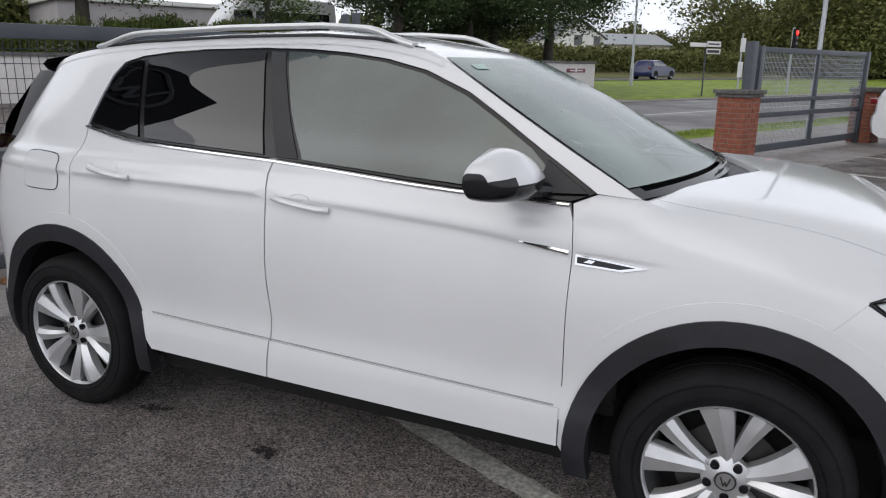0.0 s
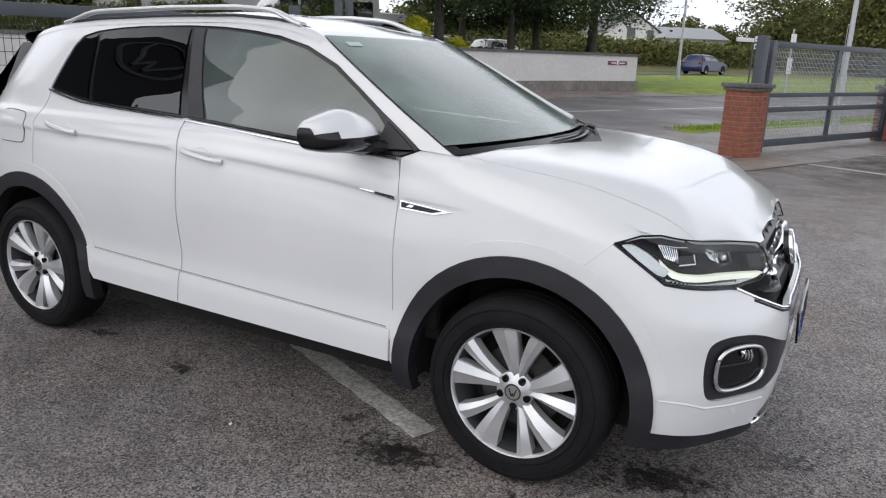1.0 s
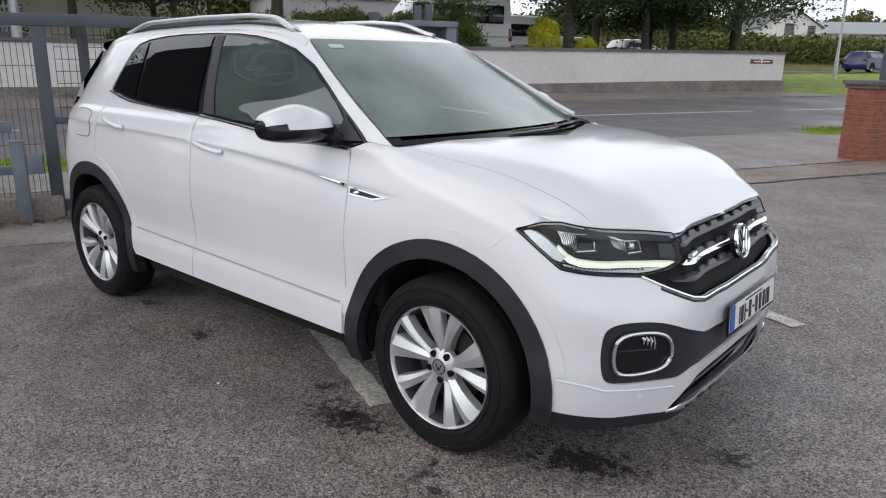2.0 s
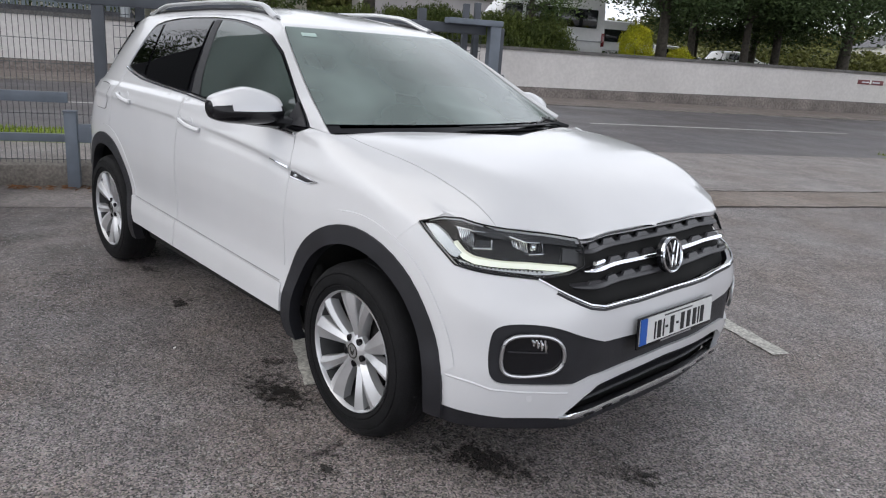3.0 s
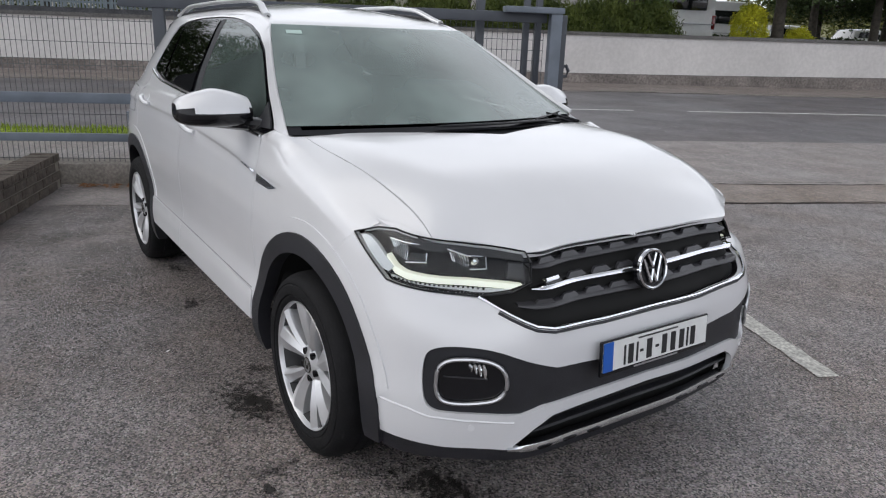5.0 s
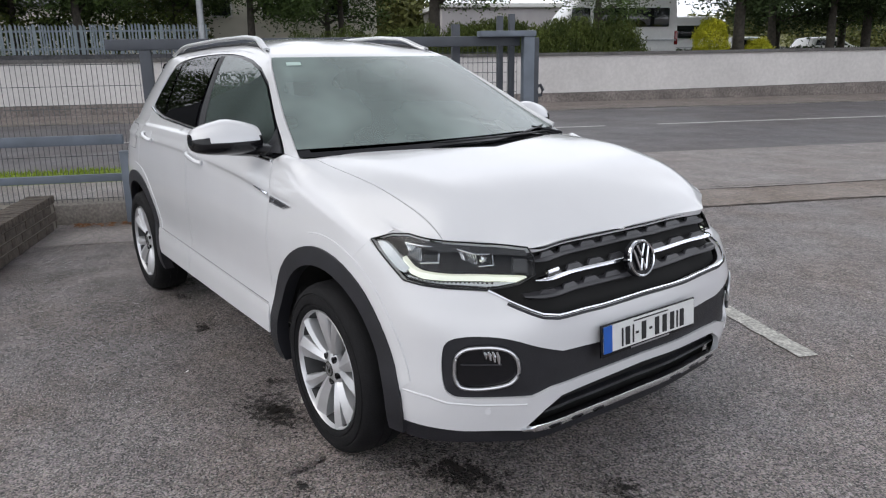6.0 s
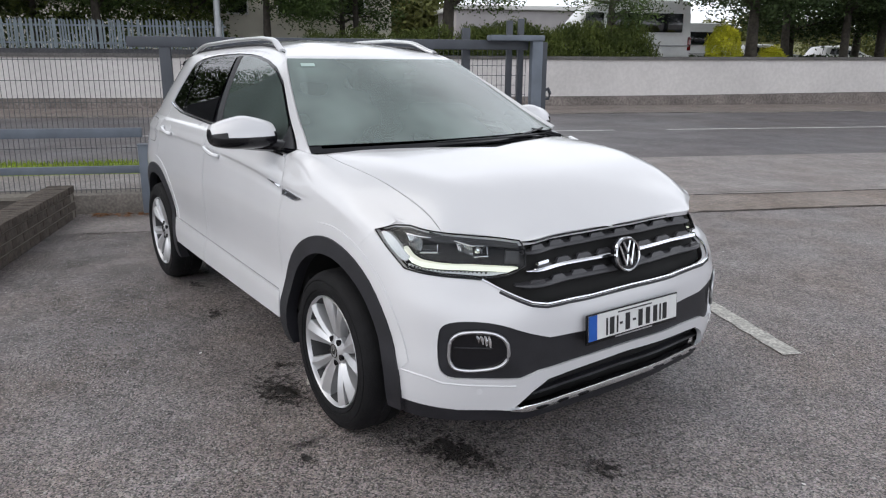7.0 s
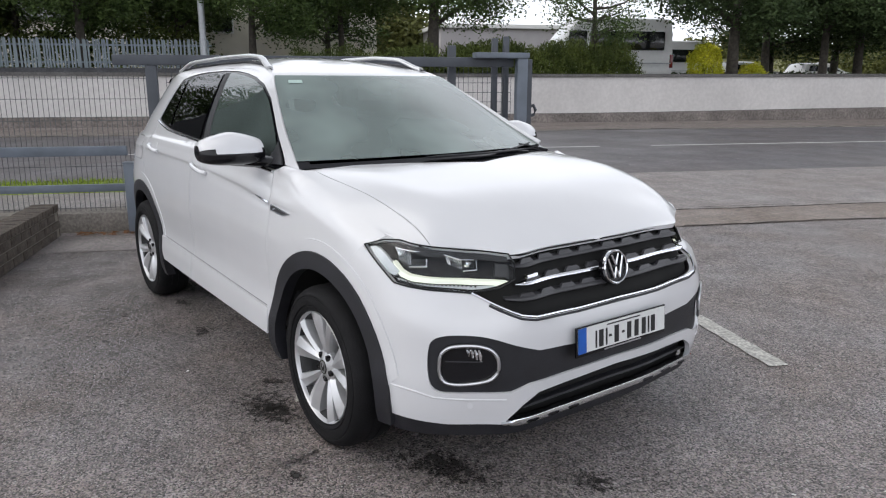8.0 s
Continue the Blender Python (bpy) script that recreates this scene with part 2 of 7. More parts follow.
ROUGH_GRASS = material("rough_dry_grass", (0.17, 0.17, 0.06), 0.9, vary=0.4, scale=0.8, fine=0.3, fine_scale=9, bump=0.6, bump_scale=20)
GRASS = material("mown_grass", (0.205, 0.285, 0.016), 0.8, vary=0.35, scale=1.3, fine=0.35, fine_scale=30, bump=0.6, bump_scale=50)
SOIL = material("dark_soil", (0.035, 0.028, 0.022), 0.95, vary=0.4, scale=9, bump=1.0, bump_scale=30)
BARK = material("bark", (0.060, 0.052, 0.042), 0.9, vary=0.45, scale=9, bump=1.0, bump_scale=25)
LEAF = leaf_material("leaf_green", (0.078, 0.115, 0.034), (0.034, 0.060, 0.018))
LEAF_DARK = leaf_material("leaf_dark_green", (0.054, 0.080, 0.030), (0.027, 0.046, 0.018))
LEAF_LIME = leaf_material("leaf_lime", (0.46, 0.44, 0.03), (0.26, 0.28, 0.02))
LEAF_HEDGE = leaf_material("leaf_hedge", (0.098, 0.122, 0.030), (0.048, 0.068, 0.018))
LEAF_FAR = leaf_material("leaf_far", (0.118, 0.122, 0.038), (0.074, 0.084, 0.026))
DEAD_LEAF = leaf_material("dead_leaf", (0.26, 0.13, 0.06), (0.14, 0.07, 0.035))
GALVANISED = material("galvanised_steel", (0.40, 0.42, 0.44), 0.5, metal=0.4, vary=0.12, scale=6)
PALE_FENCE = material("palisade_paint", (0.20, 0.24, 0.262), 0.6, vary=0.2, scale=3)
RENDER_CREAM = material("cream_render", (0.66, 0.63, 0.54), 0.9, vary=0.12, scale=1.0)
LILAC_RENDER = material("grey_lilac_render", (0.40, 0.38, 0.38), 0.9, vary=0.12, scale=0.8)
RENDER_WHITE = material("white_render", (0.74, 0.74, 0.72), 0.9, vary=0.08, scale=1.0)
SLATE = material("grey_roof", (0.15, 0.155, 0.165), 0.75, vary=0.25, scale=1.5, fine=0.2, fine_scale=12)
VAN_WHITE = material("van_white", (0.72, 0.73, 0.73), 0.3, coat=0.5, vary=0.05)
BLUE_PAINT = material("blue_car_paint", (0.008, 0.013, 0.075), 0.3, coat=0.4, vary=0.1)
PLAQUE = material("plaque_maroon", (0.16, 0.035, 0.04), 0.5, vary=0.2, scale=10)
CLADDING = material("charcoal_cladding", (0.018, 0.020, 0.024), 0.4, vary=0.15, scale=2)
DARK_GLASS = material("dark_window_glass", (0.012, 0.014, 0.016), 0.06, coat=0.8, vary=0.2)
GRILLE_BLACK = material("grille_black", (0.042, 0.042, 0.047), 0.34, spec=0.5, vary=0.2, scale=20)
# unlit silver reflector; the faint emission is added to brighten it
REFLECTOR_GLOW = material("daylight_guide", (0.66, 0.68, 0.71), 0.22, metal=0.3, vary=0.12, scale=40)
REFLECTOR_GLOW.node_tree.nodes["Principled BSDF"].inputs["Emission Color"].default_value = (0.95, 0.98, 1.0, 1)
REFLECTOR_GLOW.node_tree.nodes["Principled BSDF"].inputs["Emission Strength"].default_value = 0.10
RED_GLOW = material("red_signal", (0.9, 0.02, 0.02), 0.4)
RED_GLOW.node_tree.nodes["Principled BSDF"].inputs["Emission Color"].default_value = (1, 0.02, 0.015, 1)
RED_GLOW.node_tree.nodes["Principled BSDF"].inputs["Emission Strength"].default_value = 4.0
DRL_GLOW = material("daylight_strip", (0.9, 0.93, 0.88), 0.3)
DRL_GLOW.node_tree.nodes["Principled BSDF"].inputs["Emission Color"].default_value = (0.98, 1.0, 0.78, 1)
DRL_GLOW.node_tree.nodes["Principled BSDF"].inputs["Emission Strength"].default_value = 0.6


# ---- mesh helpers ----
def ease(a, b, x):
    t = min(max((x - a) / (b - a), 0.0), 1.0)
    return t * t * (3 - 2 * t)


def thing(name, label, category, m=Matrix(), group="", kind=""):
    ob = new(name)
    ob.matrix_basis = m
    return tagged(ob, label, category, group, kind)


def mesh_of(name, bm, mat, angle=35):
    me = bpy.data.meshes.new(name)
    bmesh.ops.recalc_face_normals(bm, faces=bm.faces) if angle is not None else None
    bm.to_mesh(me)
    bm.free()
    for mt in mat if isinstance(mat, (list, tuple)) else [mat]:
        me.materials.append(mt)
    if angle:
        me.polygons.foreach_set("use_smooth", [True] * len(me.polygons))
        me.set_sharp_from_angle(angle=radians(angle))
    return me


def part(name, bm, mat, parent, label="", angle=35):
    ob = new(name, mesh_of(name, bm, mat, angle))
    ob.parent = parent
    return tagged(ob, label)


def solid(name, bm, mat, label, category="", kind="", m=Matrix(), angle=35, group=""):
    ob = new(name, mesh_of(name, bm, mat, angle))
    ob.matrix_basis = m
    return tagged(ob, label, category, group, kind)


def add_box(bm, x0, x1, y0, y1, z0, z1, bevel=0.0):
    r = bmesh.ops.create_cube(bm, size=1.0, matrix=Matrix.Translation(((x0 + x1) / 2, (y0 + y1) / 2, (z0 + z1) / 2)) @ Matrix.Diagonal((x1 - x0, y1 - y0, z1 - z0, 1)))
    if bevel:
        es = {e for v in r["verts"] for e in v.link_edges}
        bmesh.ops.bevel(bm, geom=list(es), offset=bevel, segments=2, affect="EDGES", profile=0.6)
    return bm


def box(x0, x1, y0, y1, z0, z1, bevel=0.0):
    return add_box(bmesh.new(), x0, x1, y0, y1, z0, z1, bevel)


def add_tube(bm, pts, radius, sides=8, flat=1.0, caps=True):
    """A tube along points; radius is a number or a list; flat squeezes it in z."""
    pts = [Vector(p) for p in pts]
    rings = []
    for i, p in enumerate(pts):
        d = (pts[min(i + 1, len(pts) - 1)] - pts[max(i - 1, 0)]).normalized()
        up = Vector((0, 0, 1)) if abs(d.z) < 0.95 else Vector((1, 0, 0))
        a = d.cross(up).normalized()
        b = a.cross(d)
        r = radius[i] if isinstance(radius, (list, tuple)) else radius
        rings.append([bm.verts.new(p + a * r * math.cos(2 * math.pi * k / sides) + b * r * flat * math.sin(2 * math.pi * k / sides)) for k in range(sides)])
    for r0, r1 in zip(rings, rings[1:]):
        for k in range(sides):
            bm.faces.new((r0[k], r0[(k + 1) % sides], r1[(k + 1) % sides], r1[k]))
    if caps:
        bm.faces.new(rings[0][::-1])
        bm.faces.new(rings[-1])
    return bm


def tube(pts, radius, sides=8, flat=1.0):
    return add_tube(bmesh.new(), pts, radius, sides, flat)


def add_lathe(bm, profile, centre, steps=48, a0=0.0, a1=2 * math.pi):
    """Turns (radius, y) pairs about the y axis through the centre."""
    full = abs(a1 - a0 - 2 * math.pi) < 1e-6
    n = steps if full else steps + 1
    rings = []
    for k in range(n):
        a = a0 + (a1 - a0) * k / steps
        rings.append([bm.verts.new((centre[0] + r * math.cos(a), centre[1] + y, centre[2] + r * math.sin(a))) for r, y in profile])
    for k in range(n if full else n - 1):
        r0, r1 = rings[k], rings[(k + 1) % n]
        for j in range(len(profile) - 1):
            bm.faces.new((r0[j], r1[j], r1[j + 1], r0[j + 1]))
    return bm


def grid_surface(points):
    """A sheet from rows of points."""
    bm = bmesh.new()
    vs = [[bm.verts.new(p) for p in row] for row in points]
    for r0, r1 in zip(vs, vs[1:]):
        for j in range(len(r0) - 1):
            bm.faces.new((r0[j], r0[j + 1], r1[j + 1], r1[j]))
    return bm


# ---- the street's own axes: u along the road, v across it, away from the forecourt ----
YAW = 65.8
ALONG, ACROSS = Vector((0.4099, 0.9121, 0)), Vector((-0.9121, 0.4099, 0))


def ev(u, v, z=0.0):
    return ALONG * u + ACROSS * v + Vector((0, 0, z))


def street(u, v, z=0.0, turn=0.0):
    return pose(*ev(u, v, z), 0, 0, YAW + turn)


STREET = street(0, 0)


def sheet(name, mat, label, u0, u1, v0, v1, z, category="ground", nu=1, nv=1):
    rows = [[(u0 + (u1 - u0) * i / nu, v0 + (v1 - v0) * j / nv, z) for i in range(nu + 1)] for j in range(nv + 1)]
    return solid(name, grid_surface(rows), mat, label, category, "structure", STREET, angle=None)


# one sheet to the horizon
sheet("ground", ASPHALT, "dark grey stony asphalt forecourt, damp in places", -900, 900, -900, 900, 0.0, "ground")
sheet("road", ROAD, "dark grey asphalt two-lane road", -300, 300, 6.35, 15.9, 0.004, "road")
sheet("pavement_1", APRON, "worn brown-grey tarmac entrance apron by the gate", -40, 60, 2.25, 6.35, 0.004, "pavement")
sheet("pavement_3", APRON_BROWN, "dirty brown strip of tarmac between two joints", 0.6, 9.2, 2.25, 3.12, 0.0065, "pavement")
sheet("pavement_2", HARD_SHOULDER, "brown-grey gritty hard shoulder beside the road", -300, 300, 15.9, 19.9, 0.004, "pavement")


def grass_strip(name, label, u0, u1, v0, v1, z, blade, count, seed):
    """A turf bank with blades standing on it."""
    rng = random.Random(seed)
    bm = grid_surface([[(u0 + (u1 - u0) * i / 30, v0 + (v1 - v0) * j / 4, z + (0.03 * rng.random() if 0 < j < 4 and 0 < i < 30 else -z + 0.002)) for i in range(31)] for j in range(5)])
    for _ in range(count):
        u, v = rng.uniform(u0 + 0.02, u1 - 0.02), rng.uniform(v0 + 0.04, v1 - 0.04)
        h, a, w = blade * rng.uniform(0.5, 1.3), rng.uniform(0, math.pi), blade * 0.12
        dx, dy = math.cos(a) * w, math.sin(a) * w
        lx, ly = rng.uniform(-0.4, 0.4) * h, rng.uniform(-0.4, 0.4) * h
        bm.faces.new([bm.verts.new(p) for p in ((u - dx, v - dy, z), (u + dx, v + dy, z), (u + lx, v + ly, z + h))])
    return solid(name, bm, GRASS, label, "grass", "stuff", STREET, angle=None)


grass_strip("grass", "narrow strip of bright green grass beside the road", -14, 0.9, 5.75, 6.5, 0.06, 0.07, 9000, 3)
grass_strip("grass", "narrow strip of rough grass beside the road", 11.2, 34, 5.75, 6.5, 0.05, 0.07, 7000, 4)

# painted lines
for name, u0, u1, v0, v1, label in (
    ("bay_line", -0.36, -0.25, -1.11, 2.6, "worn white parking bay line"),
    ("bay_line", 2.02, 2.13, -1.17, 2.6, "worn white parking bay line"),
    ("bay_line", 8.96, 9.06, -1.0, 2.4, "thin white parking bay line"),
    ("bay_line", 11.36, 11.46, -1.0, 2.4, "thin white parking bay line"),
):
    rows = [[(u0 + (u1 - u0) * i / 2 + 0.006 * math.sin(9 * j + 3 * i), v0 + (v1 - v0) * j / 40, 0.005) for i in range(3)] for j in range(41)]
    solid(name, grid_surface(rows), LINE_PAINT, label, "line marking", "structure", STREET, angle=None)
u = -62.42
while u < 70:
    sheet("centre_line", ROAD_PAINT, "white dashed centre line of the road", u, u + 7.5, 10.75, 10.89, 0.009, "line marking")
    u += 8.75


def crack(name, label, u0, u1, v, width, seed):
    rng = random.Random(seed)
    n = int((u1 - u0) / 0.08)
    rows = [[], []]
    off = 0.0
    for i in range(n + 1):
        off = off * 0.92 + rng.uniform(-0.012, 0.012)
        w = width * rng.uniform(0.35, 1.2)
        rows[0].append((u0 + (u1 - u0) * i / n, v + off - w, 0.009))
        rows[1].append((u0 + (u1 - u0) * i / n, v + off + w, 0.009))
    return solid(name, grid_surface(rows), SOIL, label, "crack", "structure", STREET, angle=None)


crack("tarmac_joint", "dark open joint across the entrance", 1.5, 8.6, 3.12, 0.024, 11)
crack("tarmac_joint", "dark cracked joint across the entrance", 0.5, 3.3, 2.25, 0.014, 12)
crack("tarmac_joint", "dark cracked joint across the entrance", 3.5, 9.2, 2.27, 0.013, 13)
crack("tarmac_crack", "thin crack branching from the entrance joint", 4.3, 5.5, 3.24, 0.008, 14)


# ---- the white car: x ahead, its right side at negative y ----
def spline(pts, n):
    p = [np.array(q, float) for q in pts]
    p = [2 * p[0] - p[1]] + p + [2 * p[-1] - p[-2]]
    out = []
    for i in range(1, len(p) - 2):
        a, b, c, d = p[i - 1:i + 3]
        for k in range(n):
            t = k / n
            out.append(0.5 * (2 * b + (c - a) * t + (2 * a - 5 * b + 4 * c - d) * t * t + (3 * b - a - 3 * c + d) * t ** 3))
    out.append(p[-2])
    return np.array(out)


def curve_through(table):
    """A smooth function through (position, value) pairs, without overshoot."""
    x, y = (np.array(c, float) for c in zip(*table))
    h, d = np.diff(x), np.diff(y) / np.diff(x)
    m = np.zeros(len(x))
    m[0], m[-1] = d[0], d[-1]
    for i in range(1, len(x) - 1):
        if d[i - 1] * d[i] > 0:
            w1, w2 = 2 * h[i] + h[i - 1], h[i] + 2 * h[i - 1]
            m[i] = (w1 + w2) / (w1 / d[i - 1] + w2 / d[i])

    def f(q):
        q = min(max(q, x[0]), x[-1])
        i = min(max(int(np.searchsorted(x, q)) - 1, 0), len(h) - 1)
        t = (q - x[i]) / h[i]
        return float(y[i] * (1 + 2 * t) * (1 - t) ** 2 + m[i] * h[i] * t * (1 - t) ** 2 + y[i + 1] * t * t * (3 - 2 * t) + m[i + 1] * h[i] * t * t * (t - 1))
    return f


# widest outline seen from above: (x, half width) from the tail's middle to the nose's middle
OUTLINE = spline([(-2.00, 0.0), (-1.985, 0.30), (-1.94, 0.55), (-1.84, 0.72), (-1.68, 0.815), (-1.40, 0.858), (-1.0, 0.866), (-0.4, 0.868), (0.2, 0.868), (0.8, 0.866),
                  (1.2, 0.862), (1.5, 0.848), (1.70, 0.817), (1.83, 0.748), (1.938, 0.622), (2.017, 0.470), (2.038, 0.25), (2.042, 0.0)], 24)
OUTLINE[0, 1] = OUTLINE[-1, 1] = 0.0
RUN = np.concatenate([[0], np.cumsum(np.linalg.norm(np.diff(OUTLINE, axis=0), axis=1))])
MID = int(np.argmin(abs(OUTLINE[:, 0])))
RUN = RUN - RUN[MID] + OUTLINE[MID, 0]
TANGENT = np.gradient(OUTLINE, RUN, axis=0)
TANGENT /= np.linalg.norm(TANGENT, axis=1)[:, None]
NOSE, TAIL = float(RUN[-1]), float(RUN[0])
# how far the skin lies inside that outline at each height: flank, nose, tail
FLANK = curve_through([(0.05, 0.16), (0.10, 0.12), (0.20, 0.045), (0.27, 0.012), (0.34, 0.0), (0.42, 0.002), (0.48, 0.013), (0.54, 0.018), (0.62, 0.014), (0.70, 0.010), (0.76, 0.011), (0.82, 0.018), (0.88, 0.028), (0.926, 0.0365), (0.9322, 0.0325),
                       (1.0, 0.051), (1.05, 0.066), (1.09, 0.098), (1.20, 0.152), (1.35, 0.24), (1.44, 0.30), (1.50, 0.36), (1.56, 0.47)])
FENDER = curve_through([(0.05, 0.16), (0.10, 0.12), (0.20, 0.045), (0.27, 0.012), (0.34, 0.0), (0.42, 0.002), (0.50, 0.012), (0.60, 0.014), (0.70, 0.012), (0.78, 0.016), (0.86, 0.026), (0.93, 0.037), (1.0, 0.051), (1.05, 0.066),
                        (1.09, 0.098), (1.20, 0.152), (1.35, 0.24), (1.44, 0.30), (1.50, 0.36), (1.56, 0.47)])
NOSE_CUT = curve_through([(0.05, 0.30), (0.10, 0.20), (0.17, 0.09), (0.22, 0.045), (0.28, 0.03), (0.36, 0.012), (0.45, 0.0), (0.58, 0.0), (0.64, 0.012), (0.70, 0.045), (0.76, 0.078), (0.82, 0.112), (0.88, 0.158), (0.95, 0.24), (1.56, 1.0)])
TAIL_CUT = curve_through([(0.05, 0.30), (0.10, 0.20), (0.2, 0.06), (0.28, 0.015), (0.5, 0.0), (0.75, 0.0), (0.95, 0.04), (1.05, 0.09), (1.2, 0.20), (1.4, 0.36), (1.5, 0.44), (1.56, 0.55)])


CREASE = curve_through([(-1.7, 0.076), (-1.1, 0.069), (-0.3, 0.060), (0.45, 0.024), (0.81, -0.012), (1.3, -0.03)])
ROLL = curve_through([(0.985, 1.072), (1.10, 1.036), (1.30, 0.990), (1.50, 0.940), (1.60, 0.912), (1.75, 0.895), (1.95, 0.880)])
MIDDLE = -0.002


def crease_knots(s):
    return (0.72, 0.9322 + CREASE(s), 1.085), (0.72, 0.9322, 1.085)


def level(s, z):
    """The height in the flank's section that belongs to height z at run s; the crease climbs towards the tail."""
    a, b = crease_knots(s)
    return float(np.interp(z, a, b)) if a[0] < z < a[2] else z


def unlevel(s, z):
    a, b = crease_knots(s)
    return float(np.interp(z, b, a)) if a[0] < z < a[2] else z


def middle(z):
    """The car's middle plane; it leans a little to its right on the sloping ground."""
    return MIDDLE - 0.063 * ease(0.85, 1.45, z)


def far_corner(w):
    """Where the nose's left corner is rounder than its right one, by the distance from the middle."""
    return math.exp(-((w - 0.42) / 0.16) ** 2)


def skin(s, z, out=0.0, side=1):
    """The point of the car's side at run s and height z, moved outwards by out; side -1: the left side."""
    f, r = ease(1.35, 2.25, s), 1 - ease(-2.3, -1.25, s)
    zf = level(s, z)
    k = ease(0.84, 1.12, s)
    d = (FLANK(zf) * (1 - k) + FENDER(z) * k) * (1 - f) * (1 - r) + NOSE_CUT(z) * f + TAIL_CUT(z) * r - out
    d += (0.022 * math.exp(-((s - 2.00) / 0.12) ** 2) - 0.032 * math.exp(-((s - 2.24) / 0.10) ** 2)) * (0.2 + 0.8 * ease(0.60, 0.74, z))
    if side < 0:
        d += 0.075 * ease(2.215, 2.11, s) * ease(1.45, 1.75, s) * ease(0.70, 0.77, z)
    if 0.9 < s < 1.95:
        top = ROLL(s)
        d += 0.038 * min(max((z - top + 0.085) / 0.085, 0.0), 1.1) ** 2 * ease(0.93, 1.10, s) * ease(1.95, 1.45, s)
    tx, tw = np.interp(s, RUN, TANGENT[:, 0]), np.interp(s, RUN, TANGENT[:, 1])
    x, w = np.interp(s, RUN, OUTLINE[:, 0]), np.interp(s, RUN, OUTLINE[:, 1])
    w = w - tx * d
    mid = middle(z)
    if side < 0:
        tuck = ease(0.35, 0.95, s) * ease(1.30, 1.10, s) * ease(0.99, 1.06, z)
        x -= 0.034 * far_corner(w) * ease(1.7, 2.0, s) + 0.054 * tuck
        w -= 0.054 * tuck
        w += (0.026 + 0.030 * ease(0.44, 0.34, z)) * ease(0.0, 0.40, w) * ease(1.0, 1.6, s) + 0.036 * far_corner(w) * ease(1.7, 2.0, s)
    return Vector((x + tw * d, mid - (w + mid) * side, z))


from mathutils.geometry import delaunay_2d_cdt


def dense(poly, step=0.03):
    out = []
    for a, b in zip(poly, poly[1:] + poly[:1]):
        n = max(1, int(math.hypot(b[0] - a[0], b[1] - a[1]) / step))
        out += [(a[0] + (b[0] - a[0]) * k / n, a[1] + (b[1] - a[1]) * k / n) for k in range(n)]
    return out


def dense_open(line, step=0.03):
    out = []
    for a, b in zip(line, line[1:]):
        n = max(1, int(math.hypot(b[0] - a[0], b[1] - a[1]) / step))
        out += [(a[0] + (b[0] - a[0]) * k / n, a[1] + (b[1] - a[1]) * k / n) for k in range(n)]
    return out + [line[-1]]


def inside(p, poly):
    c = False
    for (x0, y0), (x1, y1) in zip(poly, poly[1:] + poly[:1]):
        if (y0 > p[1]) != (y1 > p[1]) and p[0] < (x1 - x0) * (p[1] - y0) / (y1 - y0) + x0:
            c = not c
    return c


def gap_to(p, poly):
    best = 9.0
    for (x0, y0), (x1, y1) in zip(poly, poly[1:] + poly[:1]):
        dx, dy = x1 - x0, y1 - y0
        t = min(max(((p[0] - x0) * dx + (p[1] - y0) * dy) / (dx * dx + dy * dy + 1e-12), 0), 1)
        best = min(best, math.hypot(p[0] - x0 - t * dx, p[1] - y0 - t * dy))
    return best


def shrink(poly, d):
    """Moves the outline inwards by d, to leave a shut line."""
    area = sum(a[0] * b[1] - b[0] * a[1] for a, b in zip(poly, poly[1:] + poly[:1]))
    sg = 1 if area > 0 else -1
    out = []
    for i, p in enumerate(poly):
        a, b = poly[i - 1], poly[(i + 1) % len(poly)]
        n1 = Vector((-(p[1] - a[1]), p[0] - a[0])).normalized() * sg
        n2 = Vector((-(b[1] - p[1]), b[0] - p[0])).normalized() * sg
        n = n1 + n2
        n = n / max(n.length_squared, 0.6) * 2 if n.length > 1e-6 else n1
        out.append((p[0] + n.x * d, p[1] + n.y * d))
    return out


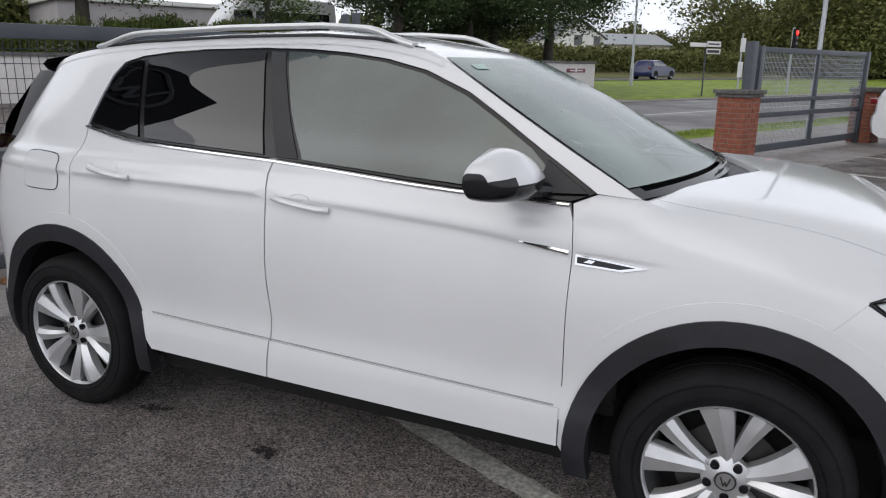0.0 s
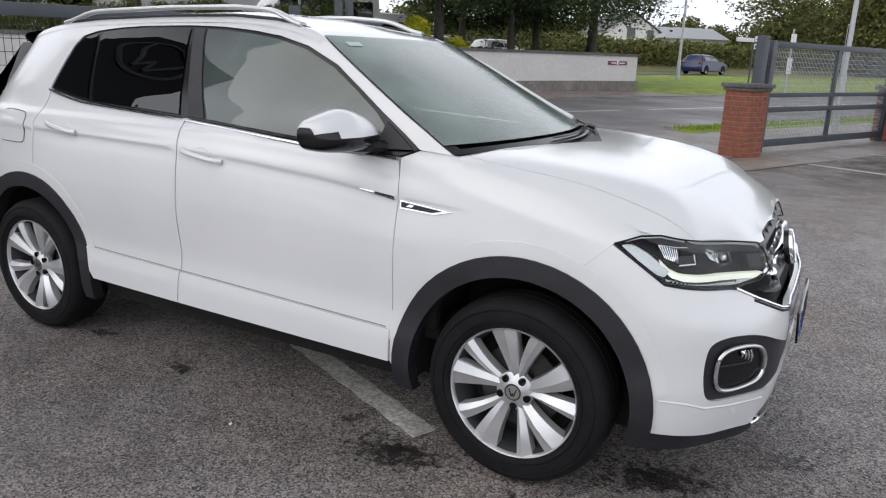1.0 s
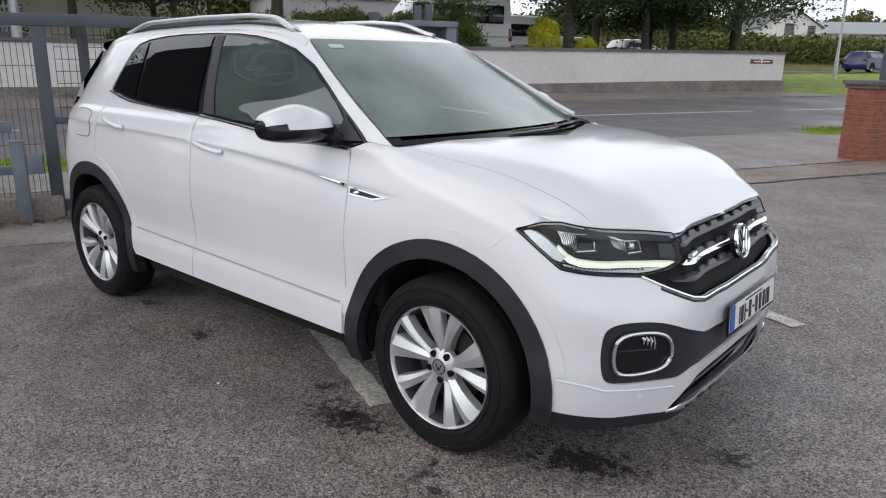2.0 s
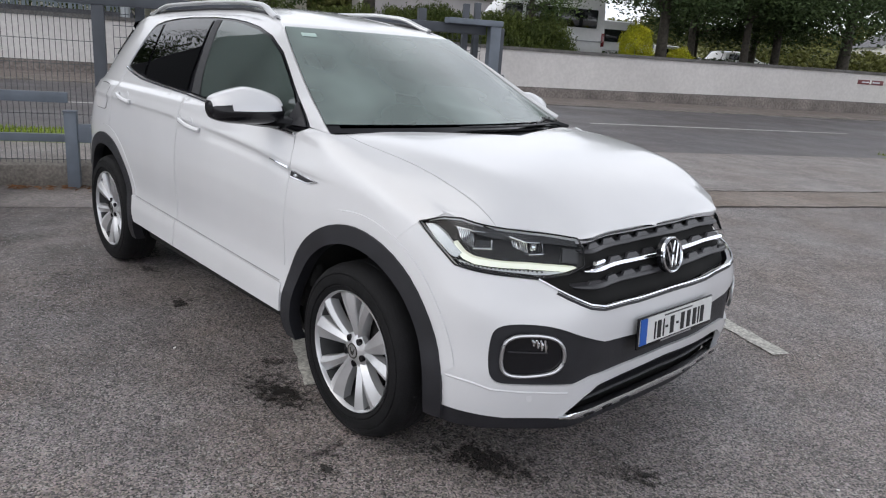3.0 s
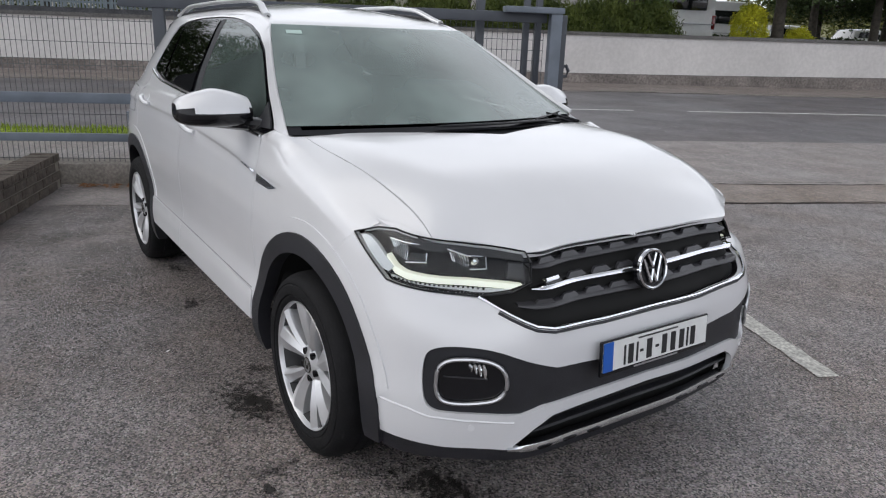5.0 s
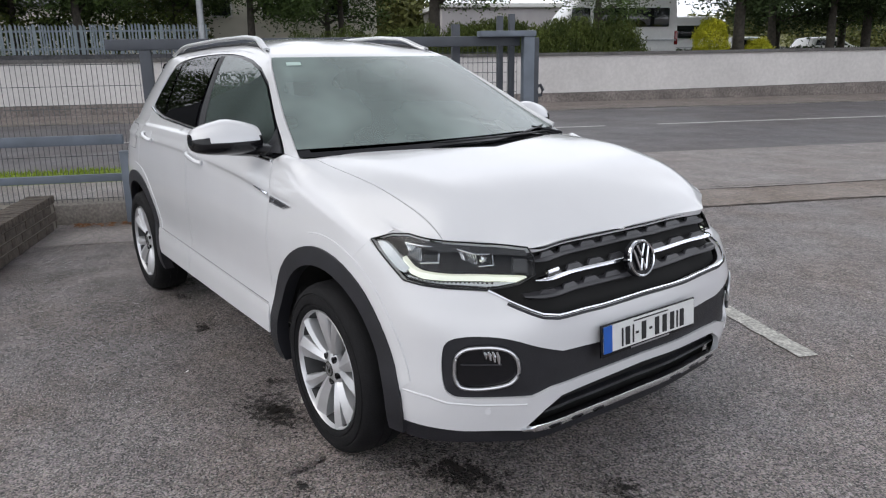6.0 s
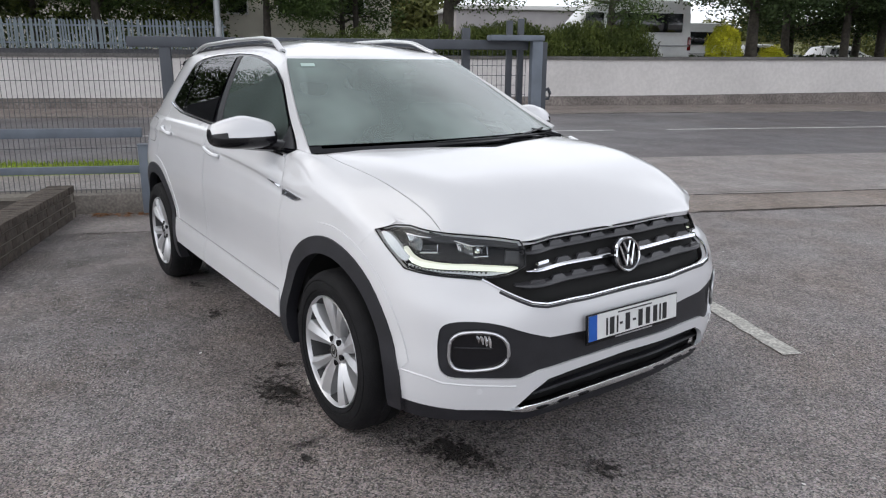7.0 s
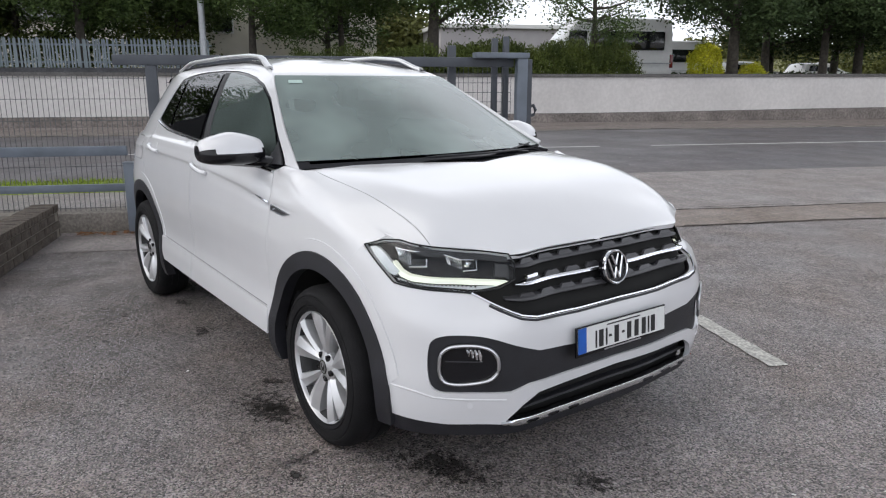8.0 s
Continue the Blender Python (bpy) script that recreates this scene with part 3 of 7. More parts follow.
def panel(name, poly, mat, parent, out=0.0, lip=0.02, gap=0.0026, ds=0.055, dz=0.0125, sides=(1, -1), label="", step=0.03, extra=None, angle=40, joined=None):
    """A body panel: an outline in (run, height) laid on the skin, its rim turned inwards. One object a side."""
    ring = dense(shrink(list(poly), gap), step)
    pts = [Vector(p) for p in ring]
    xs, zs = [p[0] for p in ring], [p[1] for p in ring]
    i0, i1 = int(min(xs) / ds), int(max(xs) / ds) + 1
    for i in range(i0 - 1, i1 + 1):
        for j in range(int(min(zs) / dz), int(max(zs) / dz) + 1):
            p = ((i + 0.5) * ds, unlevel((i + 0.5) * ds, j * dz))
            if inside(p, ring) and gap_to(p, ring) > dz * 0.6:
                pts.append(Vector(p))
    n = len(ring)
    co, _, fs, *_ = delaunay_2d_cdt(pts, [], [list(range(n))], 1, 1e-5)
    made = []
    for side in sides:
        bm = bmesh.new()
        vs = [bm.verts.new(skin(c.x, c.y, out, side)) for c in co]
        for f in fs:
            bm.faces.new([vs[k] for k in (f if side == 1 else f[::-1])])
        if lip:
            rim = [e for e in bm.edges if len(e.link_faces) == 1]
            where = {v: c for v, c in zip(vs, co)}
            if joined:
                rim = [e for e in rim if not all(joined(where[v]) for v in e.verts)]
            back = {v: bm.verts.new(skin(where[v].x, where[v].y, out - lip, side)) for v in dict.fromkeys(v for e in rim for v in e.verts)}
            for e in rim:
                a, b = e.verts
                bm.faces.new((a, b, back[b], back[a]))
        if extra:
            extra(bm, side)
            bmesh.ops.remove_doubles(bm, verts=bm.verts, dist=0.0015)
        made.append(part(name, bm, mat, parent, label, angle))
    return made


def arc(cx, cz, r, a0, a1, n=22):
    return [(cx + r * math.cos(radians(a0 + (a1 - a0) * k / n)), cz + r * math.sin(radians(a0 + (a1 - a0) * k / n))) for k in range(n + 1)]


car = thing("suv", "white compact SUV with black arch cladding, parked across a bay line", "car")
AXLE, HUB_Z = 1.2755, 0.335
ARCH = 0.450

# outlines, (run, height)
WINDOW_TOP = [(-1.203, 1.178), (-1.180, 1.296), (-1.162, 1.37), (-1.125, 1.42), (-1.04, 1.445), (-0.90, 1.461), (-0.74, 1.471), (-0.46, 1.477), (-0.25, 1.473), (-0.08, 1.461),
              (0.08, 1.441), (0.24, 1.406), (0.41, 1.341), (0.54, 1.268), (0.676, 1.187), (0.86, 1.078)]
BELT = [(0.86, 1.078), (0.79, 1.052), (0.43, 1.063), (0.20, 1.075), (-0.04, 1.090), (-0.29, 1.104), (-0.54, 1.114), (-0.73, 1.122), (-0.93, 1.132), (-1.045, 1.147), (-1.135, 1.163), (-1.203, 1.178)]
SCREEN_EDGE = [(0.985, 1.072), (0.766, 1.188), (0.527, 1.316), (0.290, 1.446)]
ROOF_EDGE = [(0.290, 1.446), (0.20, 1.474), (0.0, 1.505), (-0.25, 1.520), (-0.65, 1.516), (-1.09, 1.498), (-1.33, 1.476), (-1.55, 1.445), (-1.72, 1.41)]
DOOR_FRONT = [(0.790, 1.052), (0.806, 1.00), (0.814, 0.92), (0.810, 0.74), (0.808, 0.449)]
DOOR_MIDDLE = [(-0.265, 1.103), (-0.253, 1.016), (-0.252, 0.90), (-0.248, 0.717), (-0.236, 0.563), (-0.242, 0.475)]
SHOULDER = [(0.985, 1.072), (1.10, 1.036), (1.30, 0.990), (1.50, 0.940), (1.60, 0.909), (1.633, 0.900)]
LAMP_TOP = [(1.557, 0.867), (1.633, 0.891), (1.700, 0.895), (1.765, 0.887), (1.870, 0.877), (2.010, 0.862), (2.190, 0.852)]
LAMP_LOW = [(2.205, 0.827), (2.195, 0.776), (2.131, 0.747), (2.025, 0.729), (1.924, 0.738), (1.786, 0.752), (1.723, 0.760), (1.664, 0.798), (1.596, 0.841)]
GRILLE_LOW = [(NOSE, 0.646), (2.443, 0.643), (2.25, 0.649), (2.195, 0.659), (2.085, 0.700), (2.025, 0.725)]
BAND = [(NOSE, 0.424), (2.443, 0.423), (2.23, 0.417), (2.162, 0.394), (1.945, 0.395), (1.905, 0.400), (1.880, 0.425), (1.871, 0.494), (1.876, 0.560), (1.890, 0.585), (1.925, 0.598),
        (1.987, 0.602), (2.083, 0.594), (2.178, 0.560), (2.265, 0.532), (2.432, 0.522), (NOSE, 0.516)]


def eased(line, times=2):
    """Cuts the corners of a line, keeping its ends."""
    for _ in range(times):
        cut = [line[0]]
        for (a, b), (c, d) in zip(line, line[1:]):
            cut += [(a * 0.75 + c * 0.25, b * 0.75 + d * 0.25), (a * 0.25 + c * 0.75, b * 0.25 + d * 0.75)]
        line = cut + [line[-1]]
    return line


BAND = BAND[:3] + eased(BAND[3:14]) + BAND[14:]
LOW_GRILLE = [(2.140, 0.262), (2.215, 0.335), (2.274, 0.373), (2.448, 0.383), (NOSE, 0.391)]

# fender: flank below the shoulder, with a top that rolls over to the bonnet
SPINE_X = curve_through([(0.985, 1.255), (1.3, 1.38), (1.633, 1.56), (1.9, 1.68), (2.2, 1.80), (2.45, 1.88), (NOSE, 1.93)])
CROWN = curve_through([(0.95, 1.098), (1.20, 1.084), (1.38, 1.064), (1.56, 1.035), (1.68, 1.011), (1.80, 0.983), (1.90, 0.957), (2.00, 0.930)])
EDGE_Z = curve_through([(s, z) for s, z in SHOULDER] + [(s, z) for s, z in LAMP_TOP[3:]] + [(2.40, 0.853), (NOSE, 0.853)])
SHUT_LINE = curve_through([(0.95, -0.722), (1.06, -0.717), (1.25, -0.707), (1.42, -0.693), (1.52, -0.682), (1.61, -0.670), (1.68, -0.6625), (1.745, -0.658), (1.80, -0.656)])


EDGE_S = [0.985 + (NOSE - 0.985) * k / 260 for k in range(261)]
EDGE_RIGHT = np.array([skin(s, EDGE_Z(s)) for s in EDGE_S])
# the bonnet's rim is calmer than the lamps under it
for _ in range(14):
    EDGE_RIGHT[110:-1] += 0.5 * ((EDGE_RIGHT[109:-2] + EDGE_RIGHT[111:]) / 2 - EDGE_RIGHT[110:-1])
EDGE_RIGHT[-1] = EDGE_RIGHT[-2, 0], middle(EDGE_RIGHT[-2, 2]), EDGE_RIGHT[-2, 2]
SIDE_FIT = np.polyfit(EDGE_RIGHT[:150, 0], EDGE_RIGHT[:150, 1], 2)
FRONT_FIT = np.polyfit((EDGE_RIGHT[215:, 1] - MIDDLE) ** 2, EDGE_RIGHT[215:, 0], 1)
SIDE_DROP = curve_through([(0.95, 0.005), (1.1, 0.037), (1.2, 0.055), (1.3, 0.068), (1.4, 0.081), (1.5, 0.095), (1.6, 0.107), (1.75, 0.115), (2.1, 0.115)])


def smooth_top(x, y):
    """A slight crown that rolls down to the shoulder and to the nose; right half."""
    side_gap = max(0.0, y - np.polyval(SIDE_FIT, x))
    front_gap = max(0.0, np.polyval(FRONT_FIT, (y - MIDDLE) ** 2) - x)
    a = SIDE_DROP(x) * max(0.0, 1 - side_gap / 0.24) ** 2.3
    b = 0.105 * max(0.0, 1 - front_gap / 0.40) ** 2.3
    return CROWN(x) - 0.030 * (y - MIDDLE) ** 2 - math.hypot(a, b)


REST = np.array([p[2] - smooth_top(p[0], p[1]) for p in EDGE_RIGHT])
for _ in range(40):
    REST[1:-1] += 0.5 * ((REST[:-2] + REST[2:]) / 2 - REST[1:-1])


def top_height(x, y):
    gap = np.hypot(EDGE_RIGHT[:, 0] - x, EDGE_RIGHT[:, 1] - y)
    w = np.exp(-((gap - gap.min()) / 0.03) ** 2)
    return smooth_top(x, y) + float((w * REST).sum() / w.sum()) * max(0.0, 1 - float(gap.min()) / 0.22) ** 2


def edge_at(s):
    return Vector([float(np.interp(s, EDGE_S, EDGE_RIGHT[:, k])) for k in range(3)])


def top_skin(s, r, side=1):
    """The top of the nose: r runs from the shoulder, 0, to the middle line, 1."""
    k = edge_at(s)
    x, mid = k.x + (SPINE_X(s) - k.x) * r, middle(k.z)
    y = mid + (k.y - mid) * (1 - r)
    z = top_height(x, y)
    if side < 0:
        y += 0.035 * (1 - r) * ease(1.45, 1.05, s)
        g = far_corner(mid - y) * (1 - r) * ease(1.7, 2.0, s)
        x, y = x - 0.028 * g, y - 0.026 * (1 - r) * ease(0.0, 0.40, mid - y) * ease(1.95, 2.20, s) - 0.036 * g
        fill = math.exp(-((s - 2.01) / 0.14) ** 2) * (1 - r) ** 2
        x, y = x + 0.021 * fill, y - 0.021 * fill
    return Vector((x, mid + (y - mid) * side, z))


def shut_ratio(s):
    """Where the bonnet's shut line cuts the line from the shoulder at s to the middle."""
    k = edge_at(s)
    mid, r = middle(k.z), 0.0
    for _ in range(12):
        x = k.x + (SPINE_X(s) - k.x) * r
        r = max(0.0, 1 - (SHUT_LINE(x) - mid) / (k.y - mid)) if k.y < SHUT_LINE(k.x) else 0.0
    return r


SHUT_END = next(s for s in EDGE_S if s > 1.6 and shut_ratio(s) <= 0.0)
SHUT_TABLE = [shut_ratio(s) for s in EDGE_S]


def SHUT(s):
    return float(np.interp(s, EDGE_S, SHUT_TABLE))


def fender_top(bm, side):
    run = [0.987 + (SHUT_END - 0.987) * k / 30 for k in range(31)]
    rows = [[top_skin(s, SHUT(s) * j / 6 * 0.985, side) for j in range(7)] for s in run]
    vs = [[bm.verts.new(p) for p in row] for row in rows]
    for r0, r1 in zip(vs, vs[1:]):
        for j in range(6):
            if len({r0[j], r0[j + 1], r1[j + 1], r1[j]}) == 4:
                f = (r0[j], r0[j + 1], r1[j + 1], r1[j])
                bm.faces.new(f)
    # the rim by the bonnet
    low = [bm.verts.new(p[-1].co - Vector((0, 0, 0.015))) for p in vs]
    for a, b, c, d in zip(vs, vs[1:], low, low[1:]):
        bm.faces.new((a[-1], b[-1], d, c))


run_shoulder = [(0.987 + (SHUT_END - 0.987) * k / 30) for k in range(31)]
upper = [(s, EDGE_Z(s)) for s in run_shoulder if s <= 1.633]
fender_poly = [(0.808, 0.335), (0.810, 0.74), (0.814, 0.92), (0.806, 1.00), (0.80, 1.050), (0.862, 1.076)] + upper + [(1.600, 0.882), (1.556, 0.866)] + arc(AXLE, HUB_Z, ARCH, 68.9, 184)
panel("fender", fender_poly, PAINT, car, gap=0.0, dz=0.00625, extra=fender_top, angle=60, joined=lambda c: 0.98 < c.x < 1.64 and c.y > EDGE_Z(c.x) - 0.002)
panel("fender_tip", [(1.565, 0.880), (1.585, 0.910), (1.640, 0.906), (1.70, 0.906), (1.80, 0.893), (1.80, 0.876), (1.70, 0.888), (1.633, 0.884), (1.590, 0.872)], PAINT, car, out=-0.005, lip=0, gap=0.0, step=0.015)
# bonnet, from shut line to shut line
rows = []
for k in range(65):
    s = 0.987 + (NOSE - 0.987) * k / 64
    row = []
    for side in (1, -1):
        half = [top_skin(s, SHUT(s) + 0.004 + (1 - SHUT(s) - 0.004) * (j / 18) ** 1.4, side) for j in range(19)]
        row += half if side == 1 else half[-2::-1]
    rows.append(row)
# the front rim turns down over the grille
bm = grid_surface(rows)
bmesh.ops.remove_doubles(bm, verts=bm.verts, dist=0.0012)
bm.verts.ensure_lookup_table()
edge = [e for e in bm.edges if len(e.link_faces) == 1]
ex = bmesh.ops.extrude_edge_only(bm, edges=edge)
for v in [g for g in ex["geom"] if isinstance(g, bmesh.types.BMVert)]:
    v.co += Vector((-0.006, 0, -0.018))
bmesh.ops.remove_doubles(bm, verts=bm.verts, dist=0.0008)
part("bonnet", bm, PAINT, car, "", 50)

# body side: pillars, roof side and rear quarter in one pressing
rear_arch = arc(-AXLE, HUB_Z, ARCH, -8, 188)
quarter = SCREEN_EDGE + [(float(s), float(z)) for s, z in spline(ROOF_EDGE, 5)][1:] + [(-1.90, 1.30), (-2.05, 1.10), (-2.12, 0.90), (-2.15, 0.60), (-2.12, 0.32), (-1.80, 0.29)] + rear_arch[::-1][0:19] + [(-1.06, 0.735), (-1.209, 0.83), (-1.209, 1.02), (-1.195, 1.14)] + WINDOW_TOP
panel("body_side", quarter, PAINT, car, gap=0.0012, dz=0.00625)
# tail, closed across
rows = [[skin(s, z, 0, 1) for z in [0.3 + 0.06 * j for j in range(19)]] for s in np.linspace(-2.12, TAIL + 0.001, 12)]
rows += [[Vector((p.x, 2 * middle(p.z) - p.y, p.z)) for p in r] for r in rows[::-1]]
part("tailgate", grid_surface(rows), PAINT, car, "", 50)
panel("tail_lamp", [(-2.16, 0.84), (-1.86, 0.90), (-1.80, 0.985), (-1.90, 1.02), (-2.25, 1.0), (-2.25, 0.84)], SMOKED_LENS, car, out=0.012, label="dark smoked tail lamp")
panel("rear_bumper", [(-2.15, 0.19), (-1.78, 0.19), (-1.735, 0.30), (-1.76, 0.42), (-2.2, 0.44), (-2.4, 0.44), (-2.4, 0.19)], BLACK_PLASTIC, car, out=0.008, label="black rear bumper cladding")

# doors, each with its skirt
front_doors = panel("front_door", [(0.808, 0.449)] + DOOR_FRONT[::-1][1:] + BELT[2:6] + [(-0.262, 1.103)] + DOOR_MIDDLE[1:], PAINT, car, dz=0.00625)
rear_doors = panel("rear_door", DOOR_MIDDLE[::-1] + [(-0.29, 1.104)] + BELT[6:-1] + [(-1.197, 1.165), (-1.193, 1.14), (-1.209, 1.02), (-1.209, 0.83), (-1.06, 0.735)] + arc(-AXLE, HUB_Z, ARCH, 58, 20, 8), PAINT, car, dz=0.00625)
for doors, poly in ((front_doors, [(0.806, 0.335), (0.806, 0.452), (-0.240, 0.478), (-0.246, 0.345)]), (rear_doors, [(-0.252, 0.345), (-0.245, 0.478), (-0.856, 0.492), (-0.836, 0.40), (-0.80, 0.352)])):
    for door, side in zip(doors, (1, -1)):
        part("skirt_seam", tube([skin(s, z + 0.004, 0.001, side) for s, z in dense_open(poly[1:3], 0.05)], 0.0028, 5), SEAM, door, "thin grey seam above the skirt")
        panel("door_skirt", poly, PAINT, door, out=0.009, gap=0.0, lip=0.010, sides=(side,))

# window band: black surround, panes, bright strip
for side in (1, -1):
    band = panel("window_surround", WINDOW_TOP + BELT[1:-1], GLOSS_BLACK, car, out=-0.006, lip=0.012, sides=(side,), label="gloss black window surround")[0]
pane_front = [(-0.150, 1.106), (-0.02, 1.098), (0.20, 1.085), (0.43, 1.074), (0.66, 1.066), (0.705, 1.14), (0.648, 1.190), (0.530, 1.262), (0.404, 1.332), (0.236, 1.397), (0.076, 1.432), (-0.085, 1.452), (-0.25, 1.464), (-0.345, 1.467), (-0.25, 1.27)]
pane_rear = [(-0.312, 1.115), (-0.54, 1.124), (-0.73, 1.132), (-0.885, 1.141), (-0.94, 1.27), (-1.008, 1.441), (-0.90, 1.453), (-0.74, 1.463), (-0.442, 1.469), (-0.367, 1.28)]
pane_quarter = [(-0.915, 1.144), (-1.04, 1.16), (-1.185, 1.188), (-1.163, 1.296), (-1.148, 1.363), (-1.114, 1.414), (-1.033, 1.438), (-0.965, 1.27)]
for poly, mat, label in ((pane_front, DOOR_GLASS, "misted front door window"), (pane_rear, PRIVACY, "dark privacy glass window"), (pane_quarter, PRIVACY, "dark privacy glass quarter window")):
    panel("window", poly, mat, car, out=0.0005, lip=0, label=label)
for side in (1, -1):
    line = dense_open(BELT[1:], 0.05)
    part("window_strip", tube([skin(s, z - 0.006, 0.004, side) for s, z in line], 0.006, 6), CHROME, car, "thin chrome window strip")
    panel("b_pillar", [(-0.262, 1.110), (-0.165, 1.106), (-0.255, 1.27), (-0.355, 1.466), (-0.425, 1.468), (-0.338, 1.28)], BLACK_PLASTIC, car, out=-0.002, lip=0.006, sides=(side,))

# glass and roof across the car
BULGE = curve_through([(0.0, 0.20), (0.5, 0.16), (1.0, 0.10)])
rows = []
for k in range(17):
    v = k / 16
    s, z = SCREEN_EDGE[0][0] + (SCREEN_EDGE[-1][0] - SCREEN_EDGE[0][0]) * v, SCREEN_EDGE[0][1] + (SCREEN_EDGE[-1][1] - SCREEN_EDGE[0][1]) * v
    e, far = skin(s, z, -0.004), skin(s, z, -0.004, -1)
    rows.append([e.lerp(far, (t + 1) / 2) + Vector((BULGE(v), 0, 0.012 * (1 - v))) * (1 - t * t) for t in [-1 + j / 10 for j in range(21)]])
SCREEN = [[p.copy() for p in r] for r in rows]
part("a_pillar", tube([r[-1] + Vector((0.003, 0.002 - 0.002 * k, 0.010 - 0.0009 * k)) for k, r in enumerate(rows[1:])], [0.013 - 0.009 * ease(9, 15, k) for k in range(16)], 8), PAINT, car)
part("windscreen", grid_surface([[r[j] + Vector((0.0, 0, 0.004)) for j in range(21)] for r in rows[1:]]), GLASS, car, "misted grey-green windscreen", 60)


def screen_frame():
    """The black printed rim of the windscreen."""
    bm = bmesh.new()
    m, n = len(SCREEN), len(SCREEN[0])
    def at(v, t):
        a = v * (m - 1)
        i = min(int(a), m - 2)
        b = t * (n - 1)
        j = min(int(b), n - 2)
        p = SCREEN[i][j].lerp(SCREEN[i][j + 1], b - j)
        q = SCREEN[i + 1][j].lerp(SCREEN[i + 1][j + 1], b - j)
        return p.lerp(q, a - i) + Vector((-0.001, 0, 0.001))
    def strip(f, g, n):
        a = [bm.verts.new(f(k / n)) for k in range(n + 1)]
        b = [bm.verts.new(g(k / n)) for k in range(n + 1)]
        for k in range(n):
            bm.faces.new((a[k], a[k + 1], b[k + 1], b[k]))
    strip(lambda t: at(0.0, t), lambda t: at(0.045 - 0.01 * (2 * t - 1) ** 2, t), 24)
    strip(lambda t: at(1.0, t), lambda t: at(0.955, t), 24)
    strip(lambda t: at(t, 0.0), lambda t: at(t, 0.032), 16)
    strip(lambda t: at(t, 1.0), lambda t: at(t, 0.968), 16)
    return bm


part("windscreen_rim", screen_frame(), GLOSS_BLACK, car, "black printed windscreen rim", 60)
rows = []
roof_run = spline(ROOF_EDGE, 5)
for s, z in roof_run:
    e = skin(float(s), float(z), -0.008)
    lead = 0.10 * ease(-0.35, 0.29, s)
    crown = 0.040 * ease(0.30, -0.45, s)
    across = [Vector((e.x + lead * (1 - t * t), middle(e.z) + (e.y - middle(e.z)) * -t, e.z - 0.003 + crown * (1 - abs(t) ** 2.4))) for t in [-1 + j / 10 for j in range(21)]]
    rim = [[skin(float(s), float(z) - drop, 0.0022, side) for drop in (0.028, 0.020, 0.012, 0.005)] for side in (1, -1)]
    rows.append(rim[0] + across + rim[1][::-1])
part("roof", grid_surface(rows), PAINT, car, "", 60)
rows = [[Vector((x + 0.05 * (1 - t * t) * -1, 0.50 * t, z + 0.03 * (1 - t * t))) for t in [-1 + j / 8 for j in range(17)]] for x, z in ((-1.60, 1.440), (-1.69, 1.430), (-1.72, 1.41), (-1.70, 1.39), (-1.66, 1.375))]
part("roof_spoiler", grid_surface(rows), GLOSS_BLACK, car, "gloss black roof spoiler", 60)
rows = [[Vector((x, y * -t, z)) for t in [-1 + j / 6 for j in range(13)]] for x, y, z in ((-1.74, 0.50, 1.38), (-1.86, 0.58, 1.2), (-1.96, 0.62, 1.03))]
part("rear_window", grid_surface(rows), PRIVACY, car, "dark rear window", 60)

# roof rails on their feet
for side in (1, -1):
    path = []
    for k in range(31):
        s = 0.16 - 1.50 * k / 30
        z0 = float(np.interp(-s, [-q[0] for q in ROOF_EDGE], [q[1] for q in ROOF_EDGE]))
        lift = 0.032 * min(ease(0.16, -0.06, s), ease(-1.34, -1.12, s)) + 0.006
        p = skin(s, z0, -0.005, side)
        path.append(p + Vector((0, 0, lift)))
    channel = [skin(0.20 - 1.66 * k / 40, float(np.interp(1.66 * k / 40 - 0.20, [-q[0] for q in ROOF_EDGE], [q[1] for q in ROOF_EDGE])), -0.006, side) + Vector((0, 0, 0.004)) for k in range(41)]
    part("roof_channel", tube(channel, [0.003 + 0.008 * min(ease(0, 5, k), ease(40, 35, k)) for k in range(41)], 8, 0.7), BLACK_PLASTIC, car, "black roof channel strip")
    part("roof_rail", tube(path, 0.018, 10, 0.62), RAIL_SILVER, car, "satin silver roof rail")

# bumper, cladding, grille
bumper = [(NOSE + 0.0005, 0.644)] + GRILLE_LOW[1:] + [(1.924, 0.735), (1.786, 0.749), (1.723, 0.757), (1.664, 0.795), (1.596, 0.838), (1.553, 0.864)] + arc(AXLE, HUB_Z, ARCH, 68.9, -6, 12) + \
    [(1.730, 0.289), (1.84, 0.279), (1.945, 0.268), (2.088, 0.266)] + LOW_GRILLE[:-1] + [(NOSE + 0.0005, 0.392), (NOSE + 0.0005, 0.428)] + BAND[1:-1] + [(NOSE + 0.0005, 0.518)]
panel("front_bumper", bumper, PAINT, car, ds=0.04, dz=0.02, gap=0.001, step=0.025)
panel("bumper_band", [(NOSE + 0.0005, 0.424)] + BAND[1:-1] + [(NOSE + 0.0005, 0.524)], BLACK_PLASTIC, car, out=-0.010, lip=0, gap=-0.006, label="matt black bumper band")
panel("chin", [(1.70, 0.215), (1.730, 0.297), (1.84, 0.288), (1.945, 0.277), (2.09, 0.274), (2.15, 0.268), (2.35, 0.260), (NOSE + 0.0005, 0.268), (NOSE + 0.0005, 0.205)], BLACK_PLASTIC, car, out=-0.010, label="matt black lower chin")
